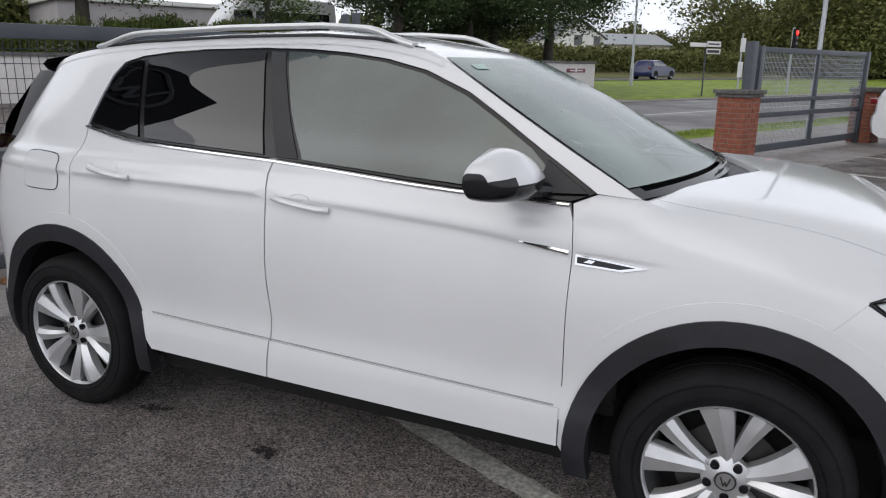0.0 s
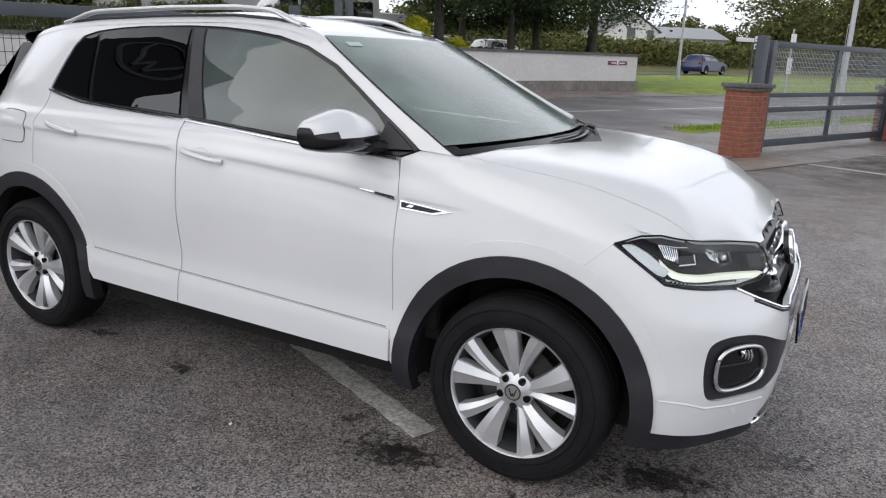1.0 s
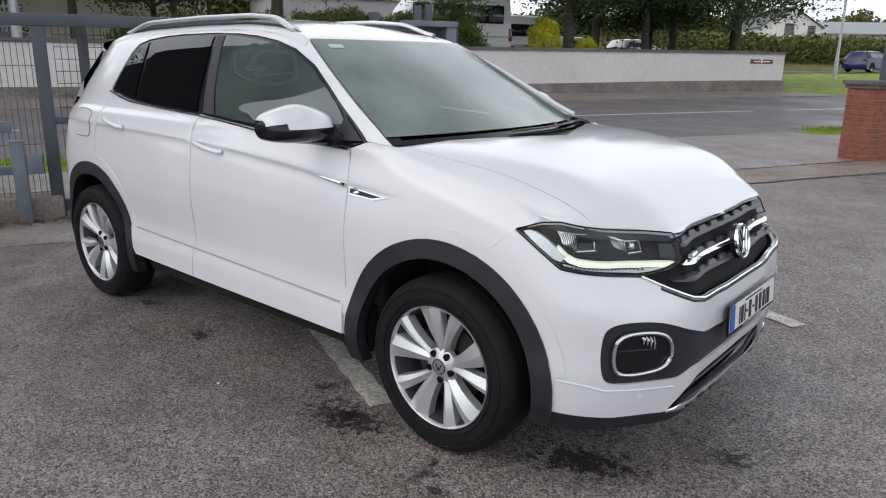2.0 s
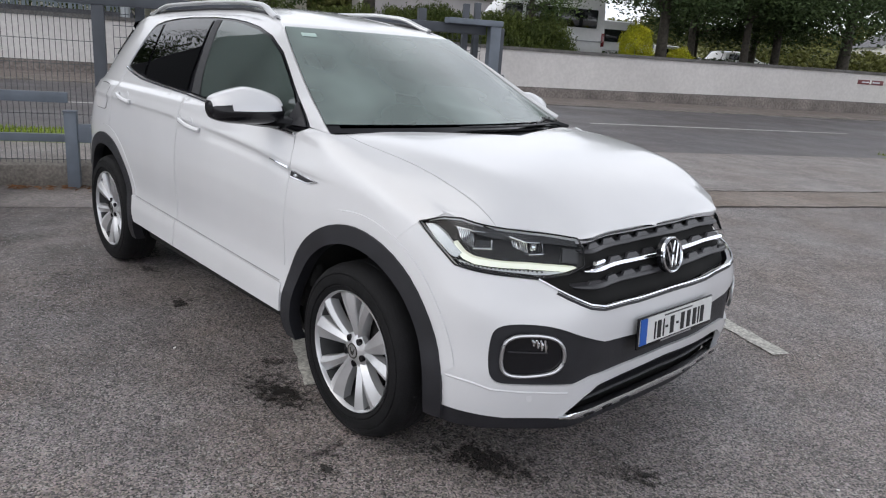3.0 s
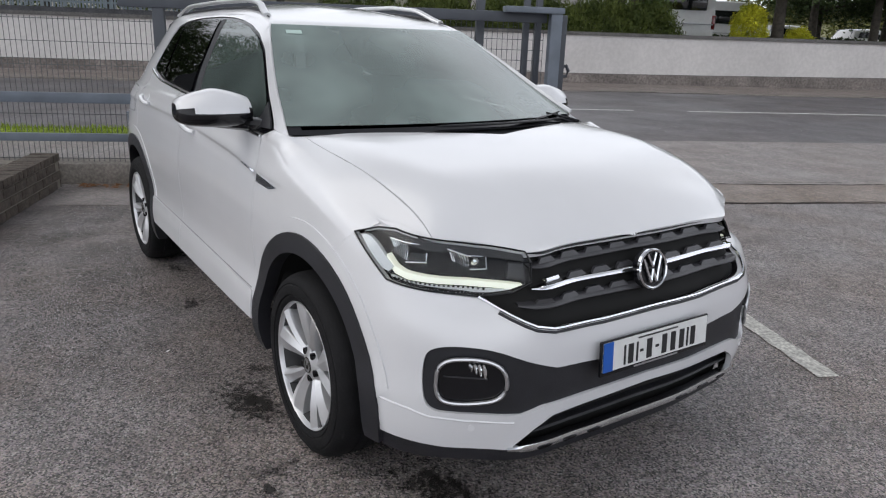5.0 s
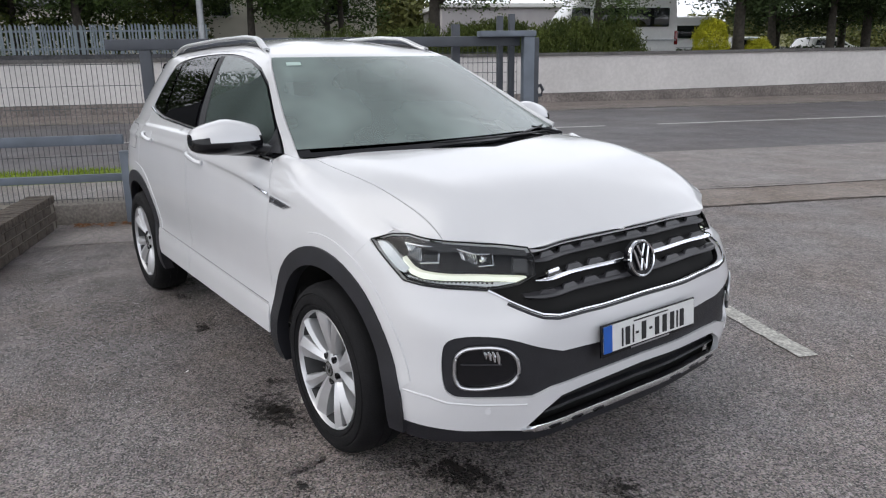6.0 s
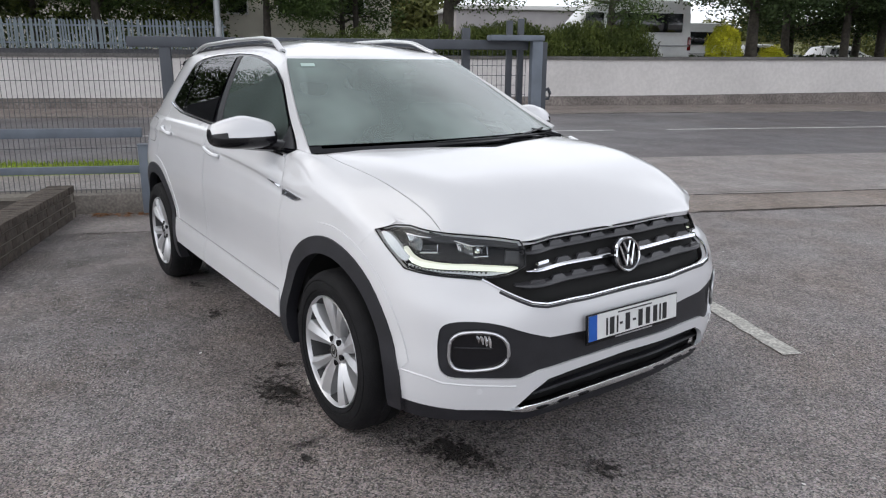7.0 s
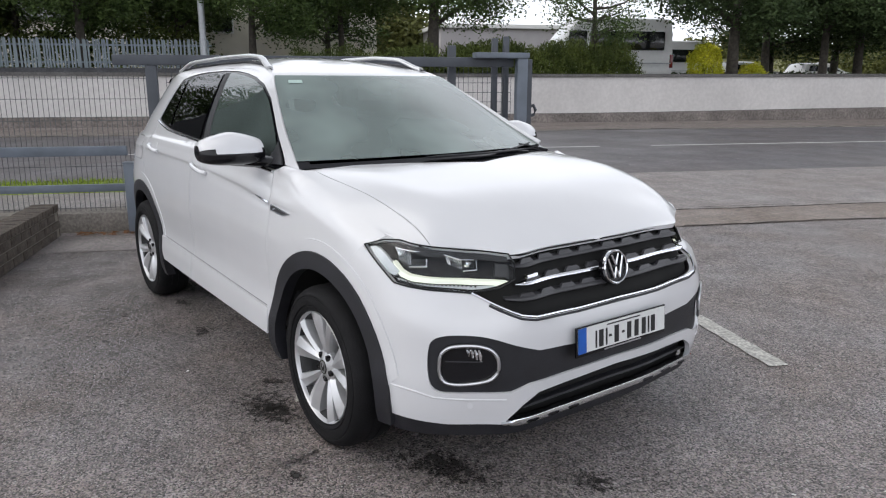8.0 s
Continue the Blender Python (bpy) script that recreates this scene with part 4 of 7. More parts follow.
# sill sunk and near-black: the shade under the doors is put into its colour
panel("sill", [(-0.84, 0.235), (-0.84, 0.36), (0.83, 0.345), (0.86, 0.235)], DEEP_BLACK, car, out=-0.075, label="black sill, sunk and near-black for the shade under the doors")
for cx in (AXLE, -AXLE):
    ring = arc(cx, HUB_Z, ARCH + 0.004, -9 if cx > 0 else -7, 189, 30) + [(cx - ARCH + 0.01, 0.235), (cx - 0.375, 0.235)] + arc(cx, HUB_Z, 0.385, 189, -9, 30) + [(cx + 0.375, 0.235), (cx + ARCH - 0.01, 0.235)]
    panel("arch_cladding", ring, BLACK_PLASTIC, car, out=0.010, lip=0.05, gap=0.0, label="matt black wheel arch cladding")
    panel("arch_flare", arc(cx, HUB_Z, ARCH + 0.001, 8 if cx > 0 else 12, 172 if cx > 0 else 168, 30) + arc(cx, HUB_Z, ARCH + 0.052, 168, 12, 30), PAINT, car, out=0.0035, lip=0.005, gap=0.0, label="raised white flare above the wheel arch")
    for side in (1, -1):
        part("wheel_well", add_lathe(bmesh.new(), [(0.395, 0.0), (0.400, 0.32 * side), (0.05, 0.34 * side)], (cx, MIDDLE - 0.80 * side, HUB_Z), 24, radians(-10), radians(190)), DEEP_BLACK, car)
panel("grille_back", [(NOSE + 0.0005, 0.640)] + GRILLE_LOW[1:] + [(2.13, 0.75), (2.19, 0.80), (2.18, 0.852), (NOSE + 0.0005, 0.856)], DEEP_BLACK, car, out=-0.040, lip=0, gap=-0.008)
panel("low_grille_back", [(2.13, 0.245)] + LOW_GRILLE[:-1] + [(NOSE + 0.0005, 0.398), (NOSE + 0.0005, 0.240)], DEEP_BLACK, car, out=-0.05, lip=0, gap=-0.008)


def bar(name, s0, s1, z0, z1, tall, deep, out, mat, label="", n=20, parent=None):
    """A bar that follows the nose from one side to the other."""
    bm = bmesh.new()
    rings = []
    for side, ks in ((1, range(n + 1)), (-1, range(n - 1, -1, -1))):
        for k in ks:
            s, z = s0 + (s1 - s0) * k / n, z0 + (z1 - z0) * k / n
            h = tall * (0.35 + 0.65 * ease(0, 0.12, k / n))
            rings.append([bm.verts.new(skin(s, z + q * h / 2, out - e, side)) for q, e in ((-1, deep), (-0.8, 0.004), (-0.4, 0), (0.4, 0), (0.8, 0.004), (1, deep))])
    for a, b in zip(rings, rings[1:]):
        for j in range(5):
            bm.faces.new((a[j], a[j + 1], b[j + 1], b[j]))
    bm.faces.new(rings[0])
    bm.faces.new(rings[-1][::-1])
    return part(name, bm, mat, parent or car, label)


END = NOSE + 0.0005
bar("grille_slat", 2.20, END, 0.809, 0.812, 0.016, 0.04, -0.012, GRILLE_BLACK, "dark ribbed grille slat")
bar("grille_slat", 2.15, END, 0.709, 0.703, 0.018, 0.04, -0.012, GRILLE_BLACK, "dark ribbed grille slat")
bar("grille_bar", 2.195, END, 0.757, 0.752, 0.016, 0.03, -0.006, CHROME, "bright chrome grille bar")
bar("grille_lip", 2.20, END, 0.846, 0.848, 0.012, 0.03, -0.004, GLOSS_BLACK)
for s0, z0 in ((2.20, 0.831), (2.21, 0.776), (2.16, 0.727)):
    for side in (1, -1):
        for k in range(4):
            s = s0 + 0.045 + 0.105 * k
            add = bmesh.new()
            q = [skin(s + a, z0 + b, -0.015 - c, side) for c in (0.0, 0.010) for a, b in ((-0.004, -0.015), (0.076, -0.015), (0.060, -0.001), (0.012, -0.001))]
            vs = [add.verts.new(p) for p in q]
            for f in ((0, 1, 2, 3), (0, 1, 5, 4), (1, 2, 6, 5), (2, 3, 7, 6), (3, 0, 4, 7)):
                add.faces.new([vs[i] for i in f])
            part("grille_tooth", add, GRILLE_BLACK, car)
# bright line under grille and lamp
for side in (1, -1):
    part("nose_mark", tube([skin(2.245, 0.778, -0.004, side), skin(2.30, 0.780, -0.004, side)], 0.009, 6, 0.8), CHROME, car, "small bright mark on the grille") if side == 1 else None
    part("grille_seal", tube([skin(s, z - 0.007, 0.001, side) for s, z in dense_open(GRILLE_LOW[:-1], 0.03)], 0.0045, 6), BLACK_PLASTIC, car, "dark seal line under the grille trim")
    part("grille_trim", tube([skin(s, z + 0.004, 0.002, side) for s, z in dense_open(GRILLE_LOW, 0.03)], 0.005, 6), CHROME, car, "chrome trim line under the grille")
bar("low_slat", 2.20, END, 0.312, 0.325, 0.016, 0.03, -0.020, BLACK_PLASTIC)
bar("low_chrome_bar", 2.135, END, 0.267, 0.273, 0.034, 0.03, 0.010, CHROME, "bright lower bumper strip")
for side in (1, -1):
    for s in (2.235, 2.335, 2.435):
        panel("strip_notch", [(s, 0.264), (s + 0.008, 0.271), (s + 0.046, 0.272), (s + 0.056, 0.266), (s + 0.046, 0.261), (s + 0.008, 0.259)], GLOSS_BLACK, car, out=0.0125, lip=0.006, gap=0.0, sides=(side,), step=0.01)
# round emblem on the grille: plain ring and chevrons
emb = part("emblem", add_lathe(bmesh.new(), [(0.0, 0.012), (0.058, 0.012), (0.062, 0.0), (0.064, 0.03)], (0, 0, 0), 40), GLOSS_BLACK, car, "round dark emblem with bright ring")
ring = part("emblem_ring", add_lathe(bmesh.new(), [(0.054, 0.010), (0.056, 0.002), (0.060, -0.001), (0.064, 0.003), (0.065, 0.012)], (0, 0, 0), 40), CHROME, emb)
for a, b in (((-0.038, 0.036), (-0.012, -0.040)), ((-0.012, -0.040), (0.0, 0.0)), ((0.0, 0.0), (0.012, -0.040)), ((0.012, -0.040), (0.038, 0.036)), ((-0.018, 0.048), (0.0, 0.008)), ((0.018, 0.048), (0.0, 0.008))):
    part("emblem_bar", tube([(a[0], 0.005, a[1]), (b[0], 0.005, b[1])], 0.0055, 6), CHROME, emb)
emb.matrix_basis = pose(2.000, MIDDLE + 0.016, 0.757, 0, 0, 90) @ pose(0, 0, 0, -12, 0, 0)

# number plate: blue end and plain bars for its characters
plate = part("number_plate", box(-0.244, 0.244, -0.004, 0.004, -0.056, 0.054, 0.003), GLOSS_BLACK, car, "white number plate with blue end in a black frame")
part("plate_face", box(-0.237, 0.237, -0.007, -0.003, -0.042, 0.049), PLATE_WHITE, plate)
part("plate_band", box(-0.237, -0.197, -0.009, -0.003, -0.042, 0.049), PLATE_BLUE, plate, "blue plate end")
x = -0.152
for w in (0.012, 0.040, 0.012, 0.026, 0.042, 0.026, 0.040, 0.040, 0.040, 0.012, 0.040):
    h = 0.031 if w != 0.026 else 0.004
    part("plate_bar", box(x + w * 0.2, x + w * 0.72, -0.0095, -0.0065, -h - 0.003, h - 0.003), DARK_PRINT, plate)
    x += w + 0.001
part("plate_bar", box(-0.09, 0.09, -0.0095, -0.0065, 0.038, 0.042), DARK_METAL, plate)
part("plate_bar", box(-0.10, 0.10, -0.0055, -0.0035, -0.053, -0.048), SATIN, plate)
plate.matrix_basis = pose(2.060, MIDDLE - 0.006, 0.533, -4, 0, 90)

# fog lamps in the band
for side in (1, -1):
    rim = [(1.913, 0.480), (1.917, 0.528), (1.935, 0.553), (1.970, 0.565), (2.040, 0.566), (2.088, 0.551), (2.112, 0.515), (2.110, 0.472), (2.078, 0.443), (2.003, 0.430), (1.945, 0.433), (1.921, 0.450)]
    loop = spline(rim + rim[:1], 4)
    fog = part("fog_lamp", tube([skin(float(s), float(z), 0.004, side) for s, z in loop], 0.0065, 8), SATIN, car, "silver-ringed fog lamp")
    panel("fog_bowl", rim, GLOSS_BLACK, fog, out=-0.004, lip=0, gap=0.004, sides=(side,))
    panel("fog_ledge", [(1.930, 0.505), (2.062, 0.503), (2.064, 0.512), (1.930, 0.513)], LAMP_GREY, fog, out=0.000, lip=0.01, sides=(side,))
    for k in range(4):
        part("fog_reflector", tube([skin(2.006 + 0.013 * k, 0.552, 0.001, side), skin(2.012 + 0.013 * k, 0.545 - 0.004 * k, 0.004, side), skin(2.014 + 0.013 * k, 0.530 - 0.006 * k, 0.001, side)], [0.004, 0.006, 0.003], 6), CHROME, fog)
    part("sensor", tube([skin(2.02, 0.345, -0.006, side), skin(2.02, 0.345, 0.0018, side)], 0.0105, 16), PAINT, car)
    part("bumper_crease", tube([skin(s, z, 0.0005, side) for s, z in ((1.705, 0.408), (1.78, 0.402), (1.83, 0.395), (1.89, 0.377), (2.0, 0.369), (2.146, 0.365))], 0.004, 6), PAINT, car)

# headlamps
for side in (1, -1):
    outline = LAMP_TOP + LAMP_LOW
    lamp = panel("headlamp", outline, LAMP_DARK, car, out=-0.040, lip=0, gap=-0.012, sides=(side,), label="headlamp with lit daytime strip")[0]
    part("lamp_rim", tube([skin(s, z, 0.0, side) for s, z in dense(outline + outline[:1], 0.03)], 0.0028, 6), GLOSS_BLACK, lamp)
    panel("lamp_lens", outline, LENS, lamp, out=0.003, lip=0, gap=0.004, sides=(side,), label="clear lamp lens")[0].visible_shadow = False
    panel("lamp_reflector", [(1.572, 0.863), (1.600, 0.868), (1.622, 0.864), (1.664, 0.846), (1.698, 0.824), (1.742, 0.797), (1.722, 0.778), (1.696, 0.783), (1.633, 0.821), (1.600, 0.844)], REFLECTOR_GLOW, lamp,
          out=-0.007, lip=0.010, sides=(side,), step=0.012, label="silver-white reflector at the lamp's tail, brightened by a faint glow")
    panel("light_strip", [(1.700, 0.826), (1.739, 0.799), (1.776, 0.787), (1.85, 0.779), (1.919, 0.773), (2.046, 0.766), (2.168, 0.766), (2.125, 0.752), (2.025, 0.752), (1.908, 0.759), (1.792, 0.767), (1.744, 0.779), (1.712, 0.803)], DRL_GLOW, lamp,
          out=-0.009, lip=0.02, gap=0.0, sides=(side,), step=0.015, label="lit daytime light strip")
    panel("lamp_ledge", [(1.722, 0.775), (1.79, 0.764), (1.91, 0.756), (2.03, 0.749), (2.13, 0.750), (2.06, 0.735), (2.02, 0.733), (1.92, 0.743), (1.79, 0.756), (1.728, 0.764)], LAMP_SILVER, lamp, out=-0.014, lip=0.006, sides=(side,), step=0.015)
    for k in range(20):
        s = 1.745 + 0.0155 * k
        part("lamp_rib", box(-0.003, 0.003, -0.002, 0.002, -0.0028, 0.0028), GLOSS_BLACK, lamp).matrix_basis = Matrix.Translation(skin(s, 0.7655 - 0.0010 * k, -0.011, side)) @ pose(0, 0, 0, 0, 0, 35 * side)
    panel("lamp_mask", [(1.635, 0.884), (1.70, 0.889), (1.765, 0.879), (1.87, 0.869), (2.01, 0.854), (2.185, 0.844), (2.188, 0.823), (2.046, 0.826), (1.93, 0.838), (1.844, 0.843), (1.749, 0.857), (1.690, 0.866)], LAMP_GREY, lamp,
          out=-0.010, lip=0.012, sides=(side,), step=0.02)
    panel("lamp_end", [(2.122, 0.820), (2.184, 0.820), (2.180, 0.776), (2.112, 0.776)], LAMP_GREY, lamp, out=-0.012, lip=0.012, sides=(side,))
    for q, top, low, foot in ((8, (1.692, 0.868, 1.760, 0.861), (1.720, 0.832, 1.772, 0.816), (1.772, 0.838, 1.846, 0.812)), (8, (1.915, 0.850, 1.985, 0.830), (1.938, 0.817, 1.990, 0.798), (1.995, 0.838, 2.046, 0.795))):
        for k in range(q):
            f = k / (q - 1)
            a = (top[0] + (top[2] - top[0]) * f, top[1] + (top[3] - top[1]) * f)
            b = (low[0] + (low[2] - low[0]) * f, low[1] + (low[3] - low[1]) * f)
            part("lamp_rib", tube([skin(*a, -0.012, side), skin((a[0] + b[0]) / 2 + 0.002, (a[1] + b[1]) / 2, -0.020, side), skin(*b, -0.016, side)], 0.0022, 5), CHROME, lamp)
        x0, z1, x1, z0 = foot
        panel("lamp_module", [(x0, z0), (x1, z0 + 0.002), (x1 - 0.004, z1), (x0 + 0.004, z1 + 0.001)], GLOSS_BLACK, lamp, out=-0.018, lip=0.015, sides=(side,))
        part("lamp_module", tube([skin(x0, z0, -0.014, side), skin(x1, z0 + 0.002, -0.014, side), skin(x1 - 0.003, z1, -0.014, side)], 0.0025, 6), CHROME, lamp)
        part("lamp_module", tube([skin(*top[:2], -0.010, side), skin(top[2], top[3] + 0.001, -0.010, side), skin(top[2] + 0.05, top[3] - 0.001, -0.012, side)], 0.0025, 6), CHROME, lamp)
    part("lamp_bulb", add_lathe(bmesh.new(), [(0.0, -0.013), (0.009, -0.009), (0.013, 0.0), (0.009, 0.009)], (0, 0, 0), 16), CHROME, lamp).matrix_basis = Matrix.Translation(skin(2.012, 0.815, -0.014, side)) @ pose(0, 0, 0, 0, 0, 40 * side)

# handles, badge, flap, mirrors
for side in (1, -1):
    for door, s0, z0 in ((front_doors[0 if side == 1 else 1], -0.11, 0.972), (rear_doors[0 if side == 1 else 1], -0.995, 1.016)):
        path = [skin(s0 - 0.105, z0 + 0.014, 0.004, side), skin(s0 - 0.08, z0 + 0.011, 0.018, side), skin(s0, z0, 0.024, side), skin(s0 + 0.08, z0 - 0.008, 0.021, side), skin(s0 + 0.112, z0 - 0.012, 0.004, side)]
        part("handle", tube([Vector(p) for p in spline([tuple(q) for q in path], 4)], 0.0115, 8, 1.0), PAINT, door)
        panel("handle_cup", [(s0 - 0.05, z0 + 0.012), (s0 - 0.035, z0 + 0.032), (s0 + 0.0, z0 + 0.038), (s0 + 0.035, z0 + 0.030), (s0 + 0.05, z0 + 0.004), (s0, z0 - 0.014)], PAINT, door, out=0.002, lip=0.004, sides=(side,), step=0.01, label="shallow cup behind the handle")
    badge = panel("fender_badge", [(0.82, 0.917), (1.026, 0.896), (0.955, 0.877), (0.82, 0.882)], CHROME, car, out=0.005, lip=0.006, sides=(side,), label="chrome badge with a black field")[0]
    panel("badge_field", [(0.826, 0.911), (0.992, 0.895), (0.948, 0.883), (0.826, 0.888)], BLACK_PLASTIC, badge, out=0.0075, lip=0.003, sides=(side,))
    panel("badge_mark", [(0.842, 0.893), (0.862, 0.906), (0.885, 0.903), (0.872, 0.891)], CHROME, badge, out=0.009, lip=0.002, sides=(side,))
    part("door_trim", tube([skin(0.655, 0.932, 0.001, side), skin(0.73, 0.926, 0.004, side), skin(0.802, 0.9165, 0.004, side)], [0.002, 0.0055, 0.0075], 6), CHROME, front_doors[0 if side == 1 else 1], "chrome trim spear")
    h = bmesh.new()
    top = curve_through([(-0.150, 0.030), (-0.145, 0.042), (-0.125, 0.055), (-0.06, 0.076), (-0.015, 0.085), (0.03, 0.079), (0.09, 0.062), (0.118, 0.050), (0.124, 0.03)])
    low = curve_through([(-0.150, -0.020), (-0.145, -0.034), (-0.125, -0.046), (-0.05, -0.056), (0.05, -0.058), (0.118, -0.050), (0.124, -0.03)])
    deep = curve_through([(-0.150, 0.03), (-0.142, 0.055), (-0.11, 0.085), (-0.03, 0.105), (0.06, 0.108), (0.112, 0.095), (0.124, 0.06)])
    widths = [-0.150, -0.148, -0.144, -0.135, -0.12, -0.10, -0.075, -0.05, -0.025, 0.0, 0.025, 0.05, 0.075, 0.10, 0.114, 0.121, 0.124]
    rings = []
    for y in widths:
        ring = []
        for k in range(28):
            a = 2 * math.pi * k / 28
            c, e = math.cos(a), math.sin(a)
            c, e = math.copysign(abs(c) ** (0.8 if c > 0 else 0.3), c), math.copysign(abs(e) ** 0.75, e)
            z = e * (top(y) if e > 0 else -low(y))
            lean = 1 - 0.30 * max(0.0, e)
            ring.append(h.verts.new(((deep(y) * c * lean if c > 0 else 0.045 * c) - 0.10 * abs(y + 0.02), y, z)))
        rings.append(ring)
    for r0, r1 in zip(rings, rings[1:]):
        for k in range(28):
            f = h.faces.new((r0[k], r0[(k + 1) % 28], r1[(k + 1) % 28], r1[k]))
            z = f.calc_center_median().z
            f.material_index = 1 if z < 0.010 else 0
    h.faces.new(rings[0][::-1]).material_index = 1
    h.faces.new(rings[-1]).material_index = 1
    mirror = part("door_mirror", h, [PAINT, GLOSS_BLACK], car, "white door mirror with a black underside", 35)
    mirror.matrix_basis = Matrix.Translation((0.628 if side == 1 else 0.60, middle(1.12) - (0.912 + middle(1.12)) * side - (0.13 if side == -1 else 0), 1.124)) @ (Matrix() if side == 1 else Matrix.Diagonal((1, -1, 1, 1)))
    part("mirror_arm", tube([(0.615, middle(1.1) - 0.90 * side, 1.085), (0.635, middle(1.1) - 0.83 * side, 1.080), (0.67, middle(1.1) - 0.77 * side, 1.078), (0.71, middle(1.1) - 0.73 * side, 1.076)], [0.034, 0.040, 0.042, 0.036], 10, 0.65), GLOSS_BLACK, mirror).matrix_parent_inverse = mirror.matrix_basis.inverted()
    panel("mirror_sail", [(0.675, 1.068), (0.84, 1.076), (0.70, 1.165)], BLACK_PLASTIC, car, out=0.004, lip=0.006, sides=(side,), label="black mirror corner piece")
FLAP = eased([(-1.40, 0.918), (-1.30, 0.918), (-1.275, 0.93), (-1.27, 0.955), (-1.275, 1.035), (-1.283, 1.06), (-1.31, 1.072), (-1.47, 1.077), (-1.50, 1.066), (-1.507, 1.04), (-1.50, 0.955), (-1.493, 0.93), (-1.465, 0.918), (-1.40, 0.918)])[:-1]
panel("flap_gap", FLAP, DARK_METAL, car, out=0.0014, lip=0, sides=(1,), step=0.015)
panel("fuel_flap", shrink(FLAP, 0.004), PAINT, car, out=0.0034, lip=0.003, sides=(1,), step=0.015)

# cowl and wipers
rows = [[Vector((skin(0.985, 1.06).x + 0.20 * (1 - t * t) + dx, -0.035 + 0.74 * t, 1.048 + dz + 0.022 * (1 - t * t))) for t in [-1 + j / 12 for j in range(25)]] for dx, dz in ((-0.06, 0.002), (0.03, -0.004), (0.09, -0.03))]
part("cowl", grid_surface(rows), BLACK_PLASTIC, car, "black plastic cowl", 60)


def on_screen(v, t):
    a, b = v * 16, t * 20
    i, j = min(int(a), 15), min(int(b), 19)
    p = SCREEN[i][j].lerp(SCREEN[i][j + 1], b - j).lerp(SCREEN[i + 1][j].lerp(SCREEN[i + 1][j + 1], b - j), a - i)
    return p + Vector((0.010, 0, 0.010))


for pivot, root, tip, v0, v1 in ((0.90, 0.82, 0.36, 0.028, 0.030), (0.945, 0.925, 0.74, 0.085, 0.045)):
    arm = part("wiper", tube([on_screen(0.0, pivot) + Vector((0.03, 0, -0.008)), on_screen(0.02, pivot - 0.03), on_screen(v0, (root + tip) / 2)], [0.011, 0.007, 0.004], 6), GLOSS_BLACK, car, "black wiper lying on the windscreen")
    part("wiper_blade", tube([on_screen(v0 + (v1 - v0) * k / 8, root + (tip - root) * k / 8) - Vector((0.002, 0, 0.002)) for k in range(9)], [0.003] + [0.0055] * 7 + [0.003], 6), GLOSS_BLACK, arm)
part("windscreen_sticker", grid_surface([[on_screen(v, t) - Vector((0.008, 0, 0.004)) for t in (0.055, 0.085, 0.115)] for v in (0.895, 0.935)]), PALE_STICKER, car, "small pale sticker on the windscreen", None)
part("mirror_patch", grid_surface([[on_screen(v, 0.5 + (t - 0.5) * w) - Vector((0.016, 0, 0.010)) for t in [0.40 + 0.02 * k for k in range(11)]] for v, w in ((0.79, 0.45), (0.82, 0.8), (0.86, 1.0), (0.96, 1.5))]), GLOSS_BLACK, car, "black printed patch round the inner mirror", None)
bm = box(-0.02, 0.02, -0.12, 0.12, -0.035, 0.035, 0.015)
part("inner_mirror", bm, DEEP_BLACK, car).matrix_basis = pose(0.40, -0.05, 1.36)
part("mirror_foot", box(0.36, 0.46, -0.11, 0.01, 1.37, 1.42, 0.015), DEEP_BLACK, car)

# under the skin: floor, bulkheads, seats, wheel and dash
part("underbody", box(-1.80, 1.80, -0.60, 0.60, 0.17, 0.42, 0.05), DEEP_BLACK, car)
part("cabin_floor", box(-1.60, 0.95, -0.76, 0.76, 0.40, 0.46, 0.02), DEEP_BLACK, car)
part("engine_bay", box(0.95, 1.72, -0.56, 0.56, 0.42, 0.80, 0.05), DEEP_BLACK, car)
for side in (1, -1):
    part("door_lining", box(-1.15, 0.95, -0.79 if side == 1 else 0.74, -0.74 if side == 1 else 0.79, 0.45, 1.04, 0.02), DEEP_BLACK, car)
part("dashboard", box(0.62, 1.10, -0.72, 0.72, 0.70, 1.035, 0.06), SEAT, car)
part("parcel_shelf", box(-1.66, -1.10, -0.62, 0.62, 0.98, 1.02, 0.01), SEAT, car)
for y in (-0.37, 0.37):
    part("seat", box(-0.35, 0.12, y - 0.25, y + 0.25, 0.45, 0.66, 0.06), SEAT, car)
    bm = box(-0.07, 0.07, -0.24, 0.24, 0.0, 0.58, 0.06)
    bmesh.ops.transform(bm, matrix=pose(-0.36, y, 0.62, 0, -14, 0), verts=bm.verts)
    part("seat_back", bm, SEAT, car)
    bm = box(-0.05, 0.05, -0.13, 0.13, 0.0, 0.19, 0.045)
    bmesh.ops.transform(bm, matrix=pose(-0.50, y, 1.21, 0, -12, 0), verts=bm.verts)
    part("headrest", bm, SEAT, car)
part("rear_bench", box(-1.22, -1.02, -0.62, 0.62, 0.45, 1.10, 0.07), SEAT, car)
bm = bmesh.new()
rows = [(0.185 * math.cos(a), 0.185 * math.sin(a), 0) for a in [2 * math.pi * k / 28 for k in range(29)]]
wheel = part("steering_wheel", add_tube(bm, rows, 0.016, 8), DEEP_BLACK, car)
wheel.matrix_basis = pose(0.50, -0.36, 0.96, 0, 64, 0)


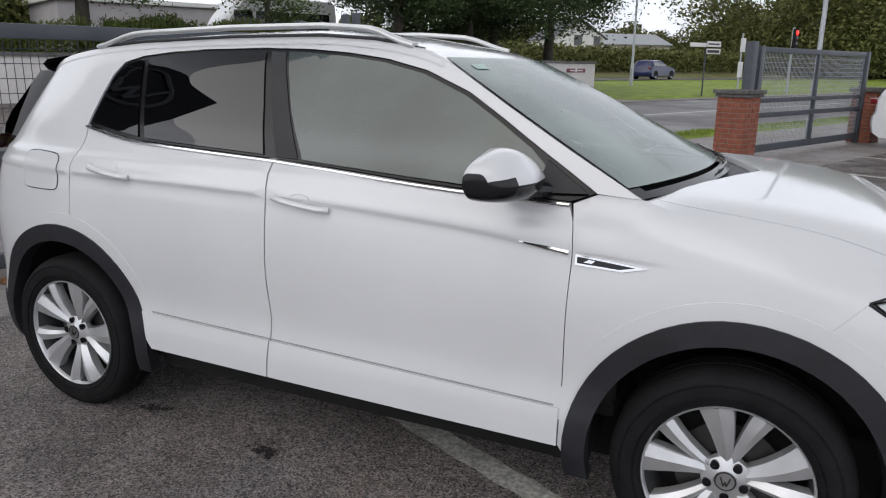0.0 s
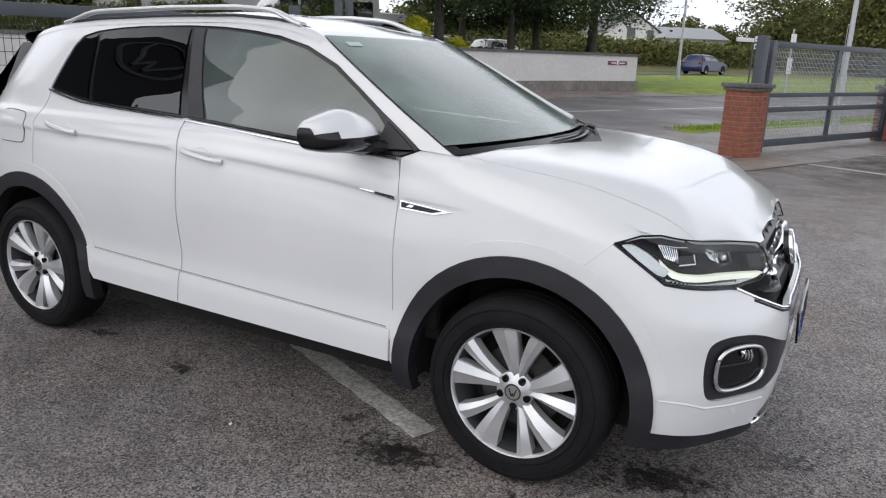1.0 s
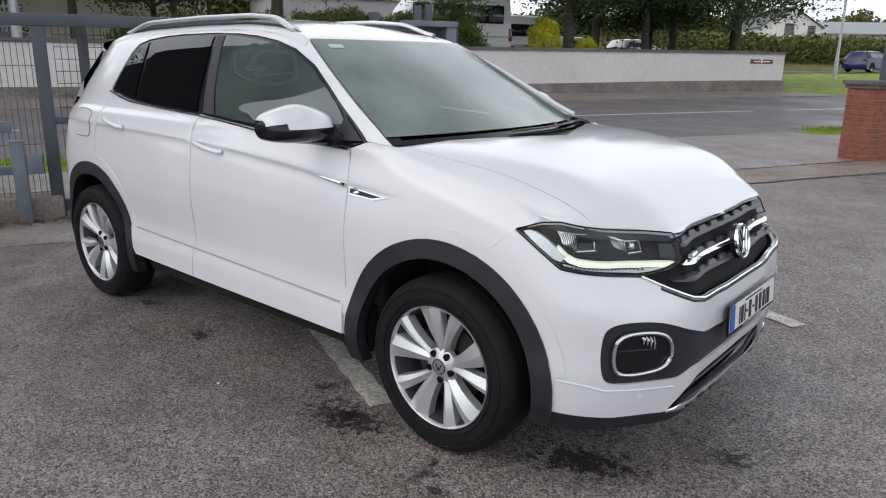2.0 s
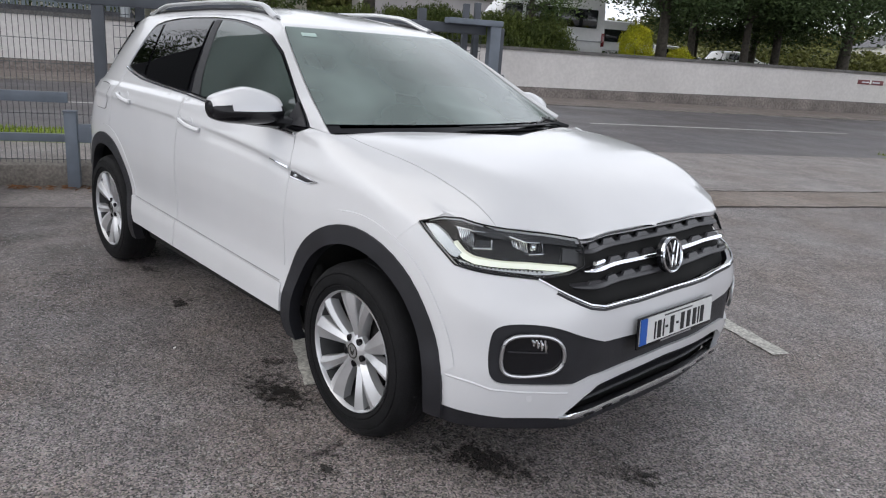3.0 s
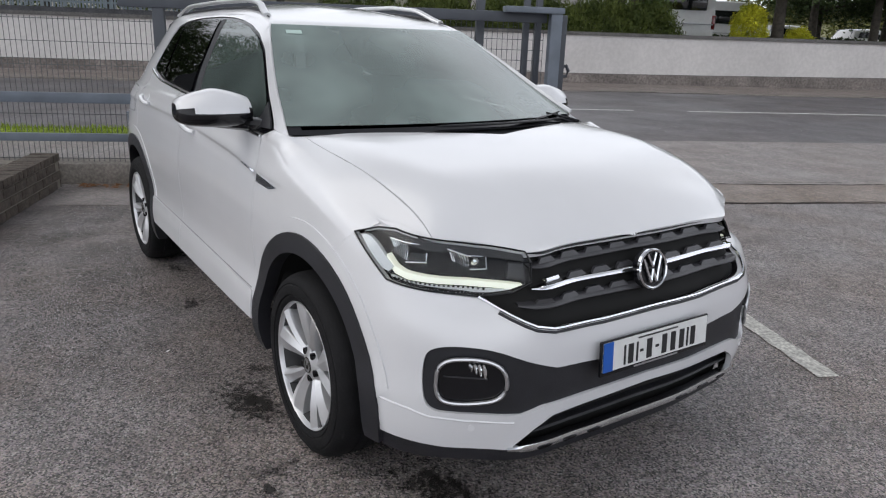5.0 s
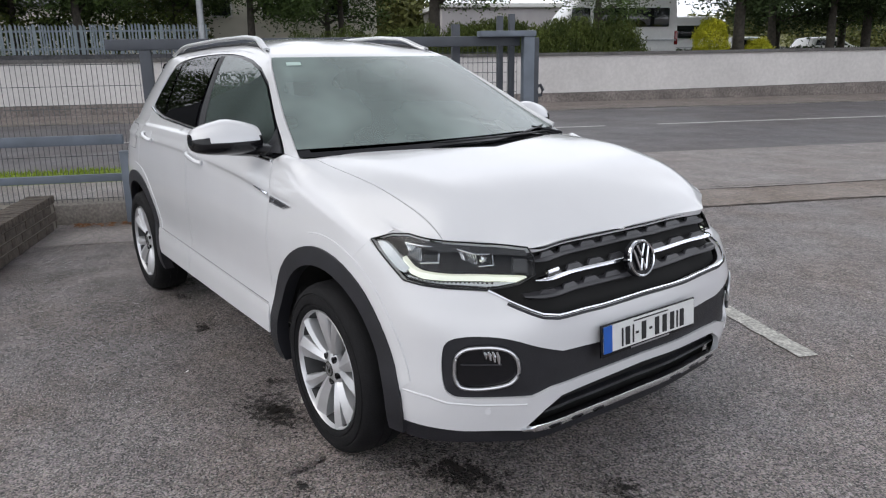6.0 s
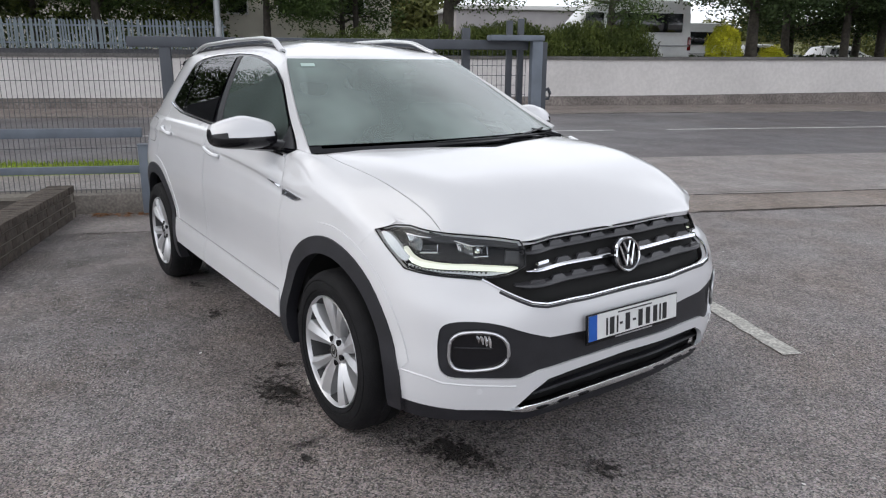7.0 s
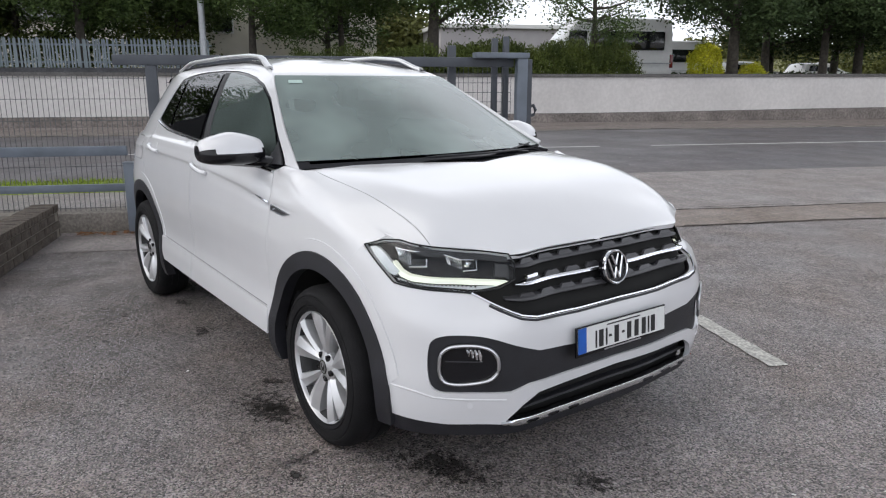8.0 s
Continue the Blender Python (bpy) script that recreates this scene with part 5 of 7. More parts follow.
# wheels
def make_wheel():
    w = part("wheel", add_lathe(bmesh.new(), [(0.205, 0.19), (0.222, 0.030), (0.226, 0.012), (0.236, 0.002), (0.244, 0.000), (0.246, 0.003), (0.249, 0.003), (0.251, -0.002), (0.268, -0.004), (0.282, -0.001), (0.284, 0.003), (0.287, 0.003), (0.289, 0.001), (0.294, 0.002), (0.308, 0.012), (0.318, 0.030), (0.323, 0.05), (0.3235, 0.075), (0.319, 0.078), (0.3235, 0.082), (0.325, 0.115), (0.3205, 0.118), (0.325, 0.122), (0.322, 0.16), (0.312, 0.19), (0.28, 0.205), (0.225, 0.20)], (0, 0, 0), 64), RUBBER, car, "black tyre on a silver alloy wheel")
    rim = part("rim", add_lathe(bmesh.new(), [(0.222, 0.020), (0.2262, 0.010), (0.2238, 0.0055), (0.2205, 0.009), (0.2185, 0.016), (0.2170, 0.022)], (0, 0, 0), 64), ALLOY, w, "silver ten-spoke alloy rim")
    # silver barrel painted dark, for the shade between and behind the spokes
    part("rim_barrel", add_lathe(bmesh.new(), [(0.2170, 0.022), (0.205, 0.06), (0.196, 0.17)], (0, 0, 0), 48), RIM_SHADE, rim, "inner rim barrel, dark for the shade behind the spokes")
    part("brake_disc", add_lathe(bmesh.new(), [(0.0, 0.10), (0.06, 0.10), (0.065, 0.085), (0.145, 0.085), (0.145, 0.105)], (0, 0, 0), 40), DARK_METAL, w)
    part("wheel_back", add_lathe(bmesh.new(), [(0.0, 0.125), (0.196, 0.125)], (0, 0, 0), 32), DEEP_BLACK, w)
    for k in range(5):
        for hub_a, rim_a, w0, w1 in ((94, 102, 0.016, 0.050), (77, 69, 0.011, 0.031)):
            a0, a1 = radians(hub_a + 72 * k), radians(rim_a + 72 * k)
            bm = bmesh.new()
            rings = []
            for i in range(8):
                f = i / 7
                r = 0.034 + 0.185 * f
                a = a0 + (a1 - a0) * f ** 0.8
                half = w0 + (w1 - w0) * f ** 1.2
                y = 0.040 - 0.024 * math.sin(f * math.pi * 0.60) - 0.008 * f
                c, t = Vector((math.cos(a), 0, math.sin(a))), Vector((-math.sin(a), 0, math.cos(a)))
                rings.append([bm.verts.new(c * r + t * (half * e) + Vector((0, y + d, 0))) for e, d in ((-1.0, 0.045), (-0.98, 0.016), (-0.90, 0.010), (-0.15, 0.0), (0.92, 0.014), (1.0, 0.045))])
            for r0, r1 in zip(rings, rings[1:]):
                for j in range(5):
                    bm.faces.new((r0[j], r0[j + 1], r1[j + 1], r1[j]))
            part("spoke", bm, ALLOY, rim, angle=18)
        a = radians(56 + 72 * k)
        part("wheel_bolt", add_lathe(bmesh.new(), [(0.0, 0.026), (0.0125, 0.026), (0.013, 0.05)], (0.050 * math.cos(a), 0, 0.050 * math.sin(a)), 12), GLOSS_BLACK, rim, "dark wheel bolt")
    part("rim_hub", add_lathe(bmesh.new(), [(0.030, 0.024), (0.040, 0.028), (0.066, 0.040), (0.068, 0.06)], (0, 0, 0), 32), ALLOY, rim)
    cap = part("hub_cap", add_lathe(bmesh.new(), [(0.0, 0.022), (0.026, 0.022), (0.031, 0.028)], (0, 0, 0), 28), SATIN, rim, "silver hub cap with a dark emblem")
    part("cap_ring", add_lathe(bmesh.new(), [(0.024, 0.0225), (0.0265, 0.0195), (0.029, 0.0235)], (0, 0, 0), 28), DARK_METAL, cap)
    for x0, z0, x1, z1 in ((-0.013, 0.012, -0.004, -0.014), (-0.004, -0.014, 0.0, -0.001), (0.0, -0.001, 0.004, -0.014), (0.004, -0.014, 0.013, 0.012)):
        part("cap_bar", tube([(x0, 0.0215, z0), (x1, 0.0215, z1)], 0.0022, 5), DARK_METAL, cap)
    return w


first = make_wheel()
WHEEL_Y = 0.862
first.matrix_basis = pose(AXLE, -WHEEL_Y, 0.325)


def copy_part(ob, m):
    made = {}
    for o in (ob, *ob.children_recursive):
        made[o] = o.copy()
        scene.collection.objects.link(made[o])
        made[o].parent = made.get(o.parent, o.parent)
    made[ob].matrix_basis = m


copy_part(first, pose(-AXLE, -WHEEL_Y, 0.325, 0, 22, 0))
copy_part(first, pose(AXLE, WHEEL_Y + 2 * MIDDLE, 0.325, 0, 10, 180))
copy_part(first, pose(-AXLE, WHEEL_Y + 2 * MIDDLE, 0.325, 0, 30, 180))


# ---- beyond the forecourt ----
def wall_slab(u0, u1, v0, v1, low, high, n=24):
    """A straight slab whose foot and head follow the rise of the road."""
    bm = bmesh.new()
    rings = []
    for k in range(n + 1):
        u = u0 + (u1 - u0) * k / n
        rings.append([bm.verts.new((u, v, z(u))) for v, z in ((v0, low), (v1, low), (v1, high), (v0, high))])
    for a, b in zip(rings, rings[1:]):
        for j in range(4):
            bm.faces.new((a[j], b[j], b[(j + 1) % 4], a[(j + 1) % 4]))
    bm.faces.new(rings[0])
    bm.faces.new(rings[-1][::-1])
    return bm


def base_top(u):
    return 0.31 + 0.15 * ease(8, 25, u)


def wall_top(u):
    return 1.53 + 0.06 * ease(8, 25, u)


wall = solid("boundary_wall", wall_slab(-60, 27.0, 20.0, 20.3, base_top, wall_top), WALL_WHITE, "long white painted boundary wall with a dark coping", "wall", "structure", STREET)
part("coping", wall_slab(-60, 27.05, 19.94, 20.36, wall_top, lambda u: wall_top(u) + 0.11), COPING, wall, "dark weathered coping")
part("plinth", wall_slab(-60, 27.03, 19.88, 20.34, lambda u: 0.0, lambda u: base_top(u) - 0.012), PLINTH, wall, "brown-grey stained concrete plinth")
# dark strip stands in for the shadow under the render's drip edge
part("drip_joint", wall_slab(-60, 27.0, 20.02, 20.28, lambda u: base_top(u) - 0.02, lambda u: base_top(u) + 0.004), COPING, wall, "dark strip above the plinth for the drip's shadow")
part("wall_return", box(26.7, 27.0, 20.3, 27.0, 0.0, 1.52), WALL_WHITE, wall)
plaque = solid("wall_plaque", box(24.9, 26.25, 19.97, 20.0, 1.18, 1.36, 0.005), PLAQUE, "small maroon sign plate on the white wall", "sign", "", STREET)
part("plaque_bar", box(25.1, 25.45, 19.962, 19.972, 1.245, 1.295), SATIN, plaque)
part("plaque_bar", box(25.65, 26.05, 19.962, 19.972, 1.245, 1.295), SATIN, plaque)
part("plaque_bar", box(25.50, 25.60, 19.962, 19.972, 1.195, 1.375), RENDER_WHITE, plaque)
kerb = solid("kerb", box(-60, 60, 15.92, 16.02, 0.0, 0.02), COPING, "low worn kerb of grey stones along the far lane", "kerb", "structure", STREET)
kerb_stone = mesh_of("kerb_stone", box(-0.44, 0.44, -0.06, 0.06, 0.0, 0.05, 0.012), CONCRETE)
rng = random.Random(17)
for k in range(64):
    ob = new("kerb_stone", kerb_stone)
    ob.parent = kerb
    ob.matrix_basis = pose(-20 + 0.93 * k, 15.97 + rng.uniform(-0.02, 0.02), rng.uniform(-0.035, 0.0), 0, 0, rng.uniform(-0.6, 0.6))
solid("ground_bank", box(-120, 26.7, 20.3, 90, 0.0, 0.9), SOIL, "raised ground behind the boundary wall", "ground", "structure", STREET)

# footing of the fence
footing = solid("fence_footing", box(-14, -1.55, 3.10, 3.42, 0.0, 0.19, 0.02), CONCRETE, "low cracked concrete footing under the fence", "kerb", "structure", STREET)


def wire_mesh(u0, u1, v, z0, z1, du, dz, thick):
    """Welded wires, upright and level."""
    bm = bmesh.new()
    n = int((u1 - u0) / du)
    for i in range(n + 1):
        u = u0 + (u1 - u0) * i / n
        add_tube(bm, [(u, v, z0), (u, v, z1)], thick, 4, caps=False)
    for z in dz:
        add_tube(bm, [(u0, v + thick * 1.6, z), (u1, v + thick * 1.6, z)], thick, 4, caps=False)
    return bm


# left fence: wire panel, rails and posts
fence = thing("mesh_fence", "grey-blue steel fence of vertical wires on a concrete footing", "fence", STREET)
part("wire_panel", wire_mesh(-14, -1.62, 3.22, 0.17, 1.46, 0.045, (0.22, 0.62, 1.05, 1.25, 1.44), 0.0028), WIRE, fence, angle=None)
part("rail", box(-14, -1.86, 3.14, 3.19, 0.725, 0.815, 0.006), FENCE_PAINT, fence, "grey-blue steel rail")
part("rail", box(-14, -1.86, 3.14, 3.19, 0.385, 0.455, 0.006), FENCE_PAINT, fence, "grey-blue steel rail")
for u in (-4.4, -7.0, -9.6, -12.2):
    part("post", box(u - 0.03, u + 0.03, 3.24, 3.30, 0, 1.50, 0.006), FENCE_DARK, fence)
bollard = thing("stub_post", "short grey-blue square steel post beside the fence", "post", street(-1.83, 3.06))
part("post", box(-0.05, 0.05, -0.05, 0.05, 0, 0.66, 0.008), FENCE_PAINT, bollard)
part("cap", box(-0.055, 0.055, -0.055, 0.055, 0.66, 0.672, 0.004), FENCE_PAINT, bollard)
part("roller_bracket", box(0.05, 0.17, -0.04, 0.03, 0.40, 0.56, 0.01), FENCE_PAINT, bollard)

# sliding gate, drawn open along the fence
gate = thing("sliding_gate", "dark grey steel sliding gate with wire infill, drawn open", "gate", STREET)
part("top_beam", box(-1.92, 1.96, 3.17, 3.27, 1.56, 1.655, 0.008), FENCE_DARK, gate, "dark grey top beam")
part("post", box(-1.64, -1.54, 3.18, 3.26, 0.0, 1.56, 0.006), FENCE_DARK, gate)
part("post", box(-1.32, -1.24, 3.52, 3.60, 0.0, 1.66, 0.006), FENCE_DARK, gate)
part("post", box(1.32, 1.40, 3.40, 3.48, 0.0, 1.78, 0.006), FENCE_DARK, gate)
part("post", box(1.80, 1.86, 3.42, 3.48, 0.0, 1.86, 0.006), FENCE_DARK, gate)
part("post", box(1.93, 1.99, 3.44, 3.50, 0.0, 1.88, 0.006), FENCE_DARK, gate)
part("guide_post", box(1.965, 2.075, 3.05, 3.16, 0.0, 1.69, 0.008), FENCE_PAINT, gate, "grey-blue guide post")
part("guide_arm", box(1.52, 2.085, 3.03, 3.19, 1.645, 1.70, 0.008), FENCE_PAINT, gate, "grey-blue guide arm")
part("guide_post", box(2.10, 2.18, 3.22, 3.30, 0.0, 1.64, 0.008), FENCE_DARK, gate)
part("latch", tube([(2.17, 3.25, 1.15), (2.21, 3.25, 1.17), (2.235, 3.25, 1.12), (2.22, 3.25, 1.07), (2.17, 3.25, 1.06)], 0.018, 6), FENCE_DARK, gate)
part("wire_panel", wire_mesh(-1.5, 2.02, 3.46, 0.15, 1.60, 0.052, [0.2 + 0.1 * k for k in range(15)], 0.0028), FENCE_DARK, gate, angle=None)
part("bottom_beam", box(-1.54, 2.02, 3.18, 3.27, 0.05, 0.15, 0.006), FENCE_DARK, gate)
part("middle_rail", box(-1.54, 2.02, 3.19, 3.25, 0.78, 0.84, 0.006), FENCE_DARK, gate)

# second gate leaf beyond the entrance
leaf = thing("hinged_gate", "dark grey steel gate leaf with fine wire mesh, standing closed", "gate", STREET)
for u, w in ((9.42, 0.12), (13.80, 0.11)):
    part("stile", box(u, u + w, 3.26, 3.36, 0.02, 1.78, 0.006), FENCE_DARK, leaf)
part("stile", box(11.62, 11.70, 3.28, 3.34, 0.10, 1.70, 0.006), FENCE_DARK, leaf)
for z0, z1 in ((0.10, 0.22), (0.66, 0.74), (0.90, 0.97), (1.68, 1.77)):
    part("rail", box(9.54, 13.80, 3.28, 3.34, z0, z1, 0.006), FENCE_DARK, leaf)
part("wire_panel", wire_mesh(9.54, 13.80, 3.33, 0.20, 1.70, 0.048, [0.26 + 0.075 * k for k in range(19)], 0.0036), GALVANISED, leaf, angle=None)
part("hang_post", box(9.13, 9.27, 3.24, 3.38, 0.0, 1.84, 0.008), FENCE_DARK, leaf, "dark steel post carrying the gate")
for z in (0.35, 1.45):
    part("hinge", tube([(9.40, 3.31, z - 0.05), (9.40, 3.31, z + 0.05)], 0.025, 8), FENCE_DARK, leaf)


def brick_wall(name, label, m, lx, ly, height, mat, cap_mat, cap, bl=0.215, bh=0.065, joint=0.010, category="wall", proud=0.006):
    """Mortar core with each brick proud of it, on four faces, and a cap."""
    core = solid(name, box(-lx / 2 + proud, lx / 2 - proud, -ly / 2 + proud, ly / 2 - proud, 0, height), MORTAR, label, category, "structure", m)
    shared = {}
    rng = random.Random(5)
    rows = int(height / (bh + joint))
    for face in range(4):
        length = lx if face % 2 == 0 else ly
        depth = ly if face % 2 == 0 else lx
        n = max(1, round(length / (bl + joint)))
        pitch = length / n
        for r in range(rows):
            z = r * height / rows
            cuts = [k * pitch for k in range(n + 1)] if r % 2 == 0 else [0] + [(k + 0.5) * pitch for k in range(n)] + [length]
            for a, b in zip(cuts, cuts[1:]):
                key = round(b - a, 3)
                if key not in shared:
                    bm = box(-(b - a - joint) / 2, (b - a - joint) / 2, -0.015, 0.015, joint / 2, height / rows - joint / 2, 0.003)
                    shared[key] = mesh_of("brick", bm, mat)
                ob = new("brick", shared[key])
                ob.parent = core
                ob.matrix_basis = pose(0, 0, 0, 0, 0, 90 * face) @ pose((a + b) / 2 - length / 2, -depth / 2 + 0.015 + rng.uniform(-0.001, 0.001), z)
    if cap:
        part("cap", cap, cap_mat, core, "dark flat cap")
    return core


cap = box(-0.26, 0.26, -0.26, 0.26, 1.01, 1.06, 0.01)
add_box(cap, -0.29, 0.29, -0.29, 0.29, 1.06, 1.12, 0.012)
brick_wall("gate_pillar", "red brick gate pillar with a dark cap", street(8.85, 3.25), 0.46, 0.46, 1.01, BRICK_RED, COPING, cap, category="pillar")
cap = box(-0.28, 0.28, -0.28, 0.28, 1.01, 1.10, 0.012)
brick_wall("gate_pillar", "red brick gate pillar beyond the gate leaf", street(14.35, 3.35), 0.46, 0.46, 1.01, BRICK_RED, COPING, cap, category="pillar")

# planter bed of dark brick
bed = thing("planter_bed", "low raised planter bed of brown bricks filled with soil", "planter", STREET)
BED_V0, BED_V1, BED_U = 0.7, 2.98, -2.47
core = part("bed_wall", box(BED_U - 0.205, BED_U - 0.01, BED_V0, BED_V1 - 0.01, 0, 0.24), MORTAR, bed)
part("bed_wall", box(-9.0, BED_U - 0.2, BED_V1 - 0.205, BED_V1 - 0.01, 0, 0.24), MORTAR, bed)
rows = [[(-9.0 + (BED_U - 0.2 + 9.0) * i / 20, BED_V0 + (BED_V1 - 0.2 - BED_V0) * j / 20, 0.20 + 0.03 * noise.noise(Vector((i * 0.7, j * 0.7, 0)))) for i in range(21)] for j in range(21)]
part("soil", grid_surface(rows), SOIL, bed, "dark soil")
side_brick = mesh_of("brick", box(-0.015, 0.0, 0.006, 0.214, 0.005, 0.072, 0.003), BRICK_DARK)
top_brick = mesh_of("brick", box(-0.215, 0.004, 0.004, 0.071, 0.24, 0.305, 0.004), BRICK_DARK)
rng = random.Random(8)
for r in range(3):
    v = BED_V1 - (0.0 if r % 2 else 0.11)
    while v > BED_V0:
        ob = new("brick", side_brick)
        ob.parent = core
        ob.matrix_basis = pose(BED_U + rng.uniform(-0.001, 0.002), v - 0.22, r * 0.079)
        v -= 0.22
v = BED_V1
while v > BED_V0:
    ob = new("brick", top_brick)
    ob.parent = core
    ob.matrix_basis = pose(BED_U + rng.uniform(-0.002, 0.002), v - 0.075, rng.uniform(-0.002, 0.002))
    v -= 0.075
end_brick = mesh_of("brick", box(-0.214, -0.006, -0.015, 0.0, 0.005, 0.072, 0.003), BRICK_DARK)
for r in range(3):
    for k in range(12):
        ob = new("brick", end_brick)
        ob.parent = core
        ob.matrix_basis = pose(BED_U - 0.22 * k - (0.0 if r % 2 else 0.0), BED_V1, r * 0.079)


# ---- trees and shrubs ----
def leaf_cloud(store, centre, radii, count, hollow=0.35, droop=0.0, seed=1):
    """Adds the middles of leaves, in a ragged ball round the centre."""
    r = np.random.RandomState(seed)
    d = r.normal(size=(count, 3))
    d /= np.linalg.norm(d, axis=1)[:, None]
    far = hollow + (1 - hollow) * r.random_sample((count, 1)) ** 0.6
    p = np.array(centre, float) + d * far * np.array(radii, float)
    p[:, 2] -= droop * r.random_sample(count)
    store.append(p)


def foliage(name, store, size, mat, seed=1, slim=0.45, level=0.6, rise=0.0):
    """One mesh of small loose leaves; rise turns them upright."""
    r = np.random.RandomState(seed)
    p = np.concatenate(store)
    n = len(p)
    a = r.normal(size=(n, 3)) * (1, 1, level) + (0, 0, rise)
    a /= np.linalg.norm(a, axis=1)[:, None]
    b = np.cross(a, r.normal(size=(n, 3)))
    b /= np.linalg.norm(b, axis=1)[:, None]
    k = size * r.uniform(0.6, 1.4, (n, 1))
    co = np.stack([p + a * k, p + b * k * slim + a * k * 0.1, p - a * k, p - b * k * slim - a * k * 0.1], axis=1)
    me = bpy.data.meshes.new(name)
    me.vertices.add(4 * n)
    me.vertices.foreach_set("co", co.ravel())
    me.loops.add(4 * n)
    me.loops.foreach_set("vertex_index", np.arange(4 * n))
    me.polygons.add(n)
    me.polygons.foreach_set("loop_start", np.arange(0, 4 * n, 4))
    me.update(calc_edges=True)
    me.materials.append(mat)
    return me


def tree(u, v, z0, height, spread, base, trunk_r, leaves, leaf_mat, size, seed, label, lean=0.0, limbs=9):
    rng = random.Random(seed)
    t = thing("tree", label, "tree", street(u, v, z0, rng.uniform(0, 360)))
    top = Vector((lean * 2, lean, height * 0.8))
    trunk = [Vector((top.x * f * f + 0.05 * math.sin(5 * f + seed), top.y * f * f + 0.05 * math.cos(4 * f + seed), height * 0.8 * f)) for f in [k / 8 for k in range(9)]]
    bm = add_tube(bmesh.new(), trunk, [trunk_r * (1.35 if k == 0 else 1.0) * (1 - 0.82 * k / 8) for k in range(9)], 9)
    tips = []
    for k in range(limbs):
        f = base / height + (0.72 - base / height) * (k + 0.3) / limbs
        a = 2.4 * k + rng.uniform(-0.4, 0.4)
        start = trunk[min(8, int(f / 0.8 * 8))]
        reach = spread * rng.uniform(0.55, 0.95) * (1 - 0.45 * f)
        path = [start + Vector((math.cos(a + 0.15 * j) * reach * j / 4, math.sin(a + 0.15 * j) * reach * j / 4, reach * (0.42 * j / 4 + 0.10 * math.sin(j + k)))) for j in range(5)]
        add_tube(bm, path, [trunk_r * 0.36 * (1 - 0.2 * j) for j in range(5)], 6)
        tips += path[2:]
        for j in (2, 3):
            b2 = a + rng.choice((-0.9, 0.9))
            twig = [path[j] + Vector((math.cos(b2) * reach * 0.16 * i, math.sin(b2) * reach * 0.16 * i, 0.05 * reach * i)) for i in range(3)]
            add_tube(bm, twig, [trunk_r * 0.13, trunk_r * 0.09, trunk_r * 0.03], 4)
            tips.append(twig[-1])
    part("trunk", bm, BARK, t, "", 60)
    store = []
    tips += [trunk[-1], trunk[-2], trunk[-1] + Vector((0, 0, height * 0.12))]
    each = max(20, leaves // len(tips))
    for p in tips:
        r = spread * rng.uniform(0.24, 0.42)
        leaf_cloud(store, p, (r, r, r * 0.72), each, 0.15, 0.25 * r, rng.randrange(10 ** 6))
    new("crown", foliage("crown", store, size, leaf_mat, seed)).parent = t
    return t


GREEN = "tree with a dark trunk and green leaves behind the wall"
DARK = "broad tree with a dense dark green crown behind the wall"
TALL = "tall leafy tree beyond the palisade"
tree(-7.0, 22.6, 0.9, 7.0, 3.2, 2.7, 0.19, 34000, LEAF, 0.062, 21, GREEN)
tree(-1.45, 22.8, 0.9, 7.2, 3.4, 2.8, 0.17, 34000, LEAF, 0.062, 22, GREEN)
tree(4.9, 22.6, 0.9, 8.0, 3.7, 2.8, 0.28, 32000, LEAF, 0.062, 23, "stout tree with drooping green leaves behind the wall")
tree(11.0, 22.4, 0.9, 6.2, 3.0, 2.3, 0.17, 9000, LEAF, 0.055, 24, "slender branching tree with thin leaves behind the wall", 0.0, 8)
tree(16.85, 22.2, 0.9, 8.8, 3.6, 3.0, 0.26, 28000, LEAF_DARK, 0.075, 25, DARK)
tree(19.6, 24.2, 0.9, 8.5, 3.6, 2.6, 0.20, 26000, LEAF_DARK, 0.075, 26, DARK)
tree(21.4, 22.8, 0.9, 8.0, 3.6, 2.6, 0.20, 26000, LEAF_DARK, 0.075, 27, DARK)
tree(24.0, 24.0, 0.9, 8.5, 3.8, 2.6, 0.22, 26000, LEAF_DARK, 0.075, 28, DARK)
tree(27.0, 23.0, 0.9, 9.5, 6.2, 2.7, 0.30, 46000, LEAF_DARK, 0.080, 29, DARK)
tree(22.5, 28.0, 0.9, 9.0, 4.2, 2.0, 0.22, 14000, LEAF_DARK, 0.090, 30, DARK)
tree(27.0, 29.0, 0.9, 9.0, 4.2, 2.0, 0.22, 14000, LEAF_DARK, 0.090, 31, DARK)
tree(-12.5, 22.6, 0.9, 9.5, 3.8, 3.0, 0.20, 20000, LEAF_DARK, 0.075, 32, GREEN)
tree(-17.0, 22.8, 0.9, 13.5, 4.6, 2.6, 0.24, 26000, LEAF_DARK, 0.080, 33, TALL)
tree(-22.5, 22.8, 0.9, 14.0, 4.8, 2.3, 0.24, 26000, LEAF_DARK, 0.085, 34, TALL)
tree(-9.9, 25.5, 0.9, 7.8, 3.4, 2.9, 0.16, 26000, LEAF, 0.075, 71, GREEN)
tree(-4.3, 25.8, 0.9, 7.8, 3.4, 2.9, 0.16, 26000, LEAF, 0.075, 72, GREEN)
tree(1.8, 25.6, 0.9, 7.8, 3.4, 3.2, 0.16, 20000, LEAF, 0.075, 73, GREEN)
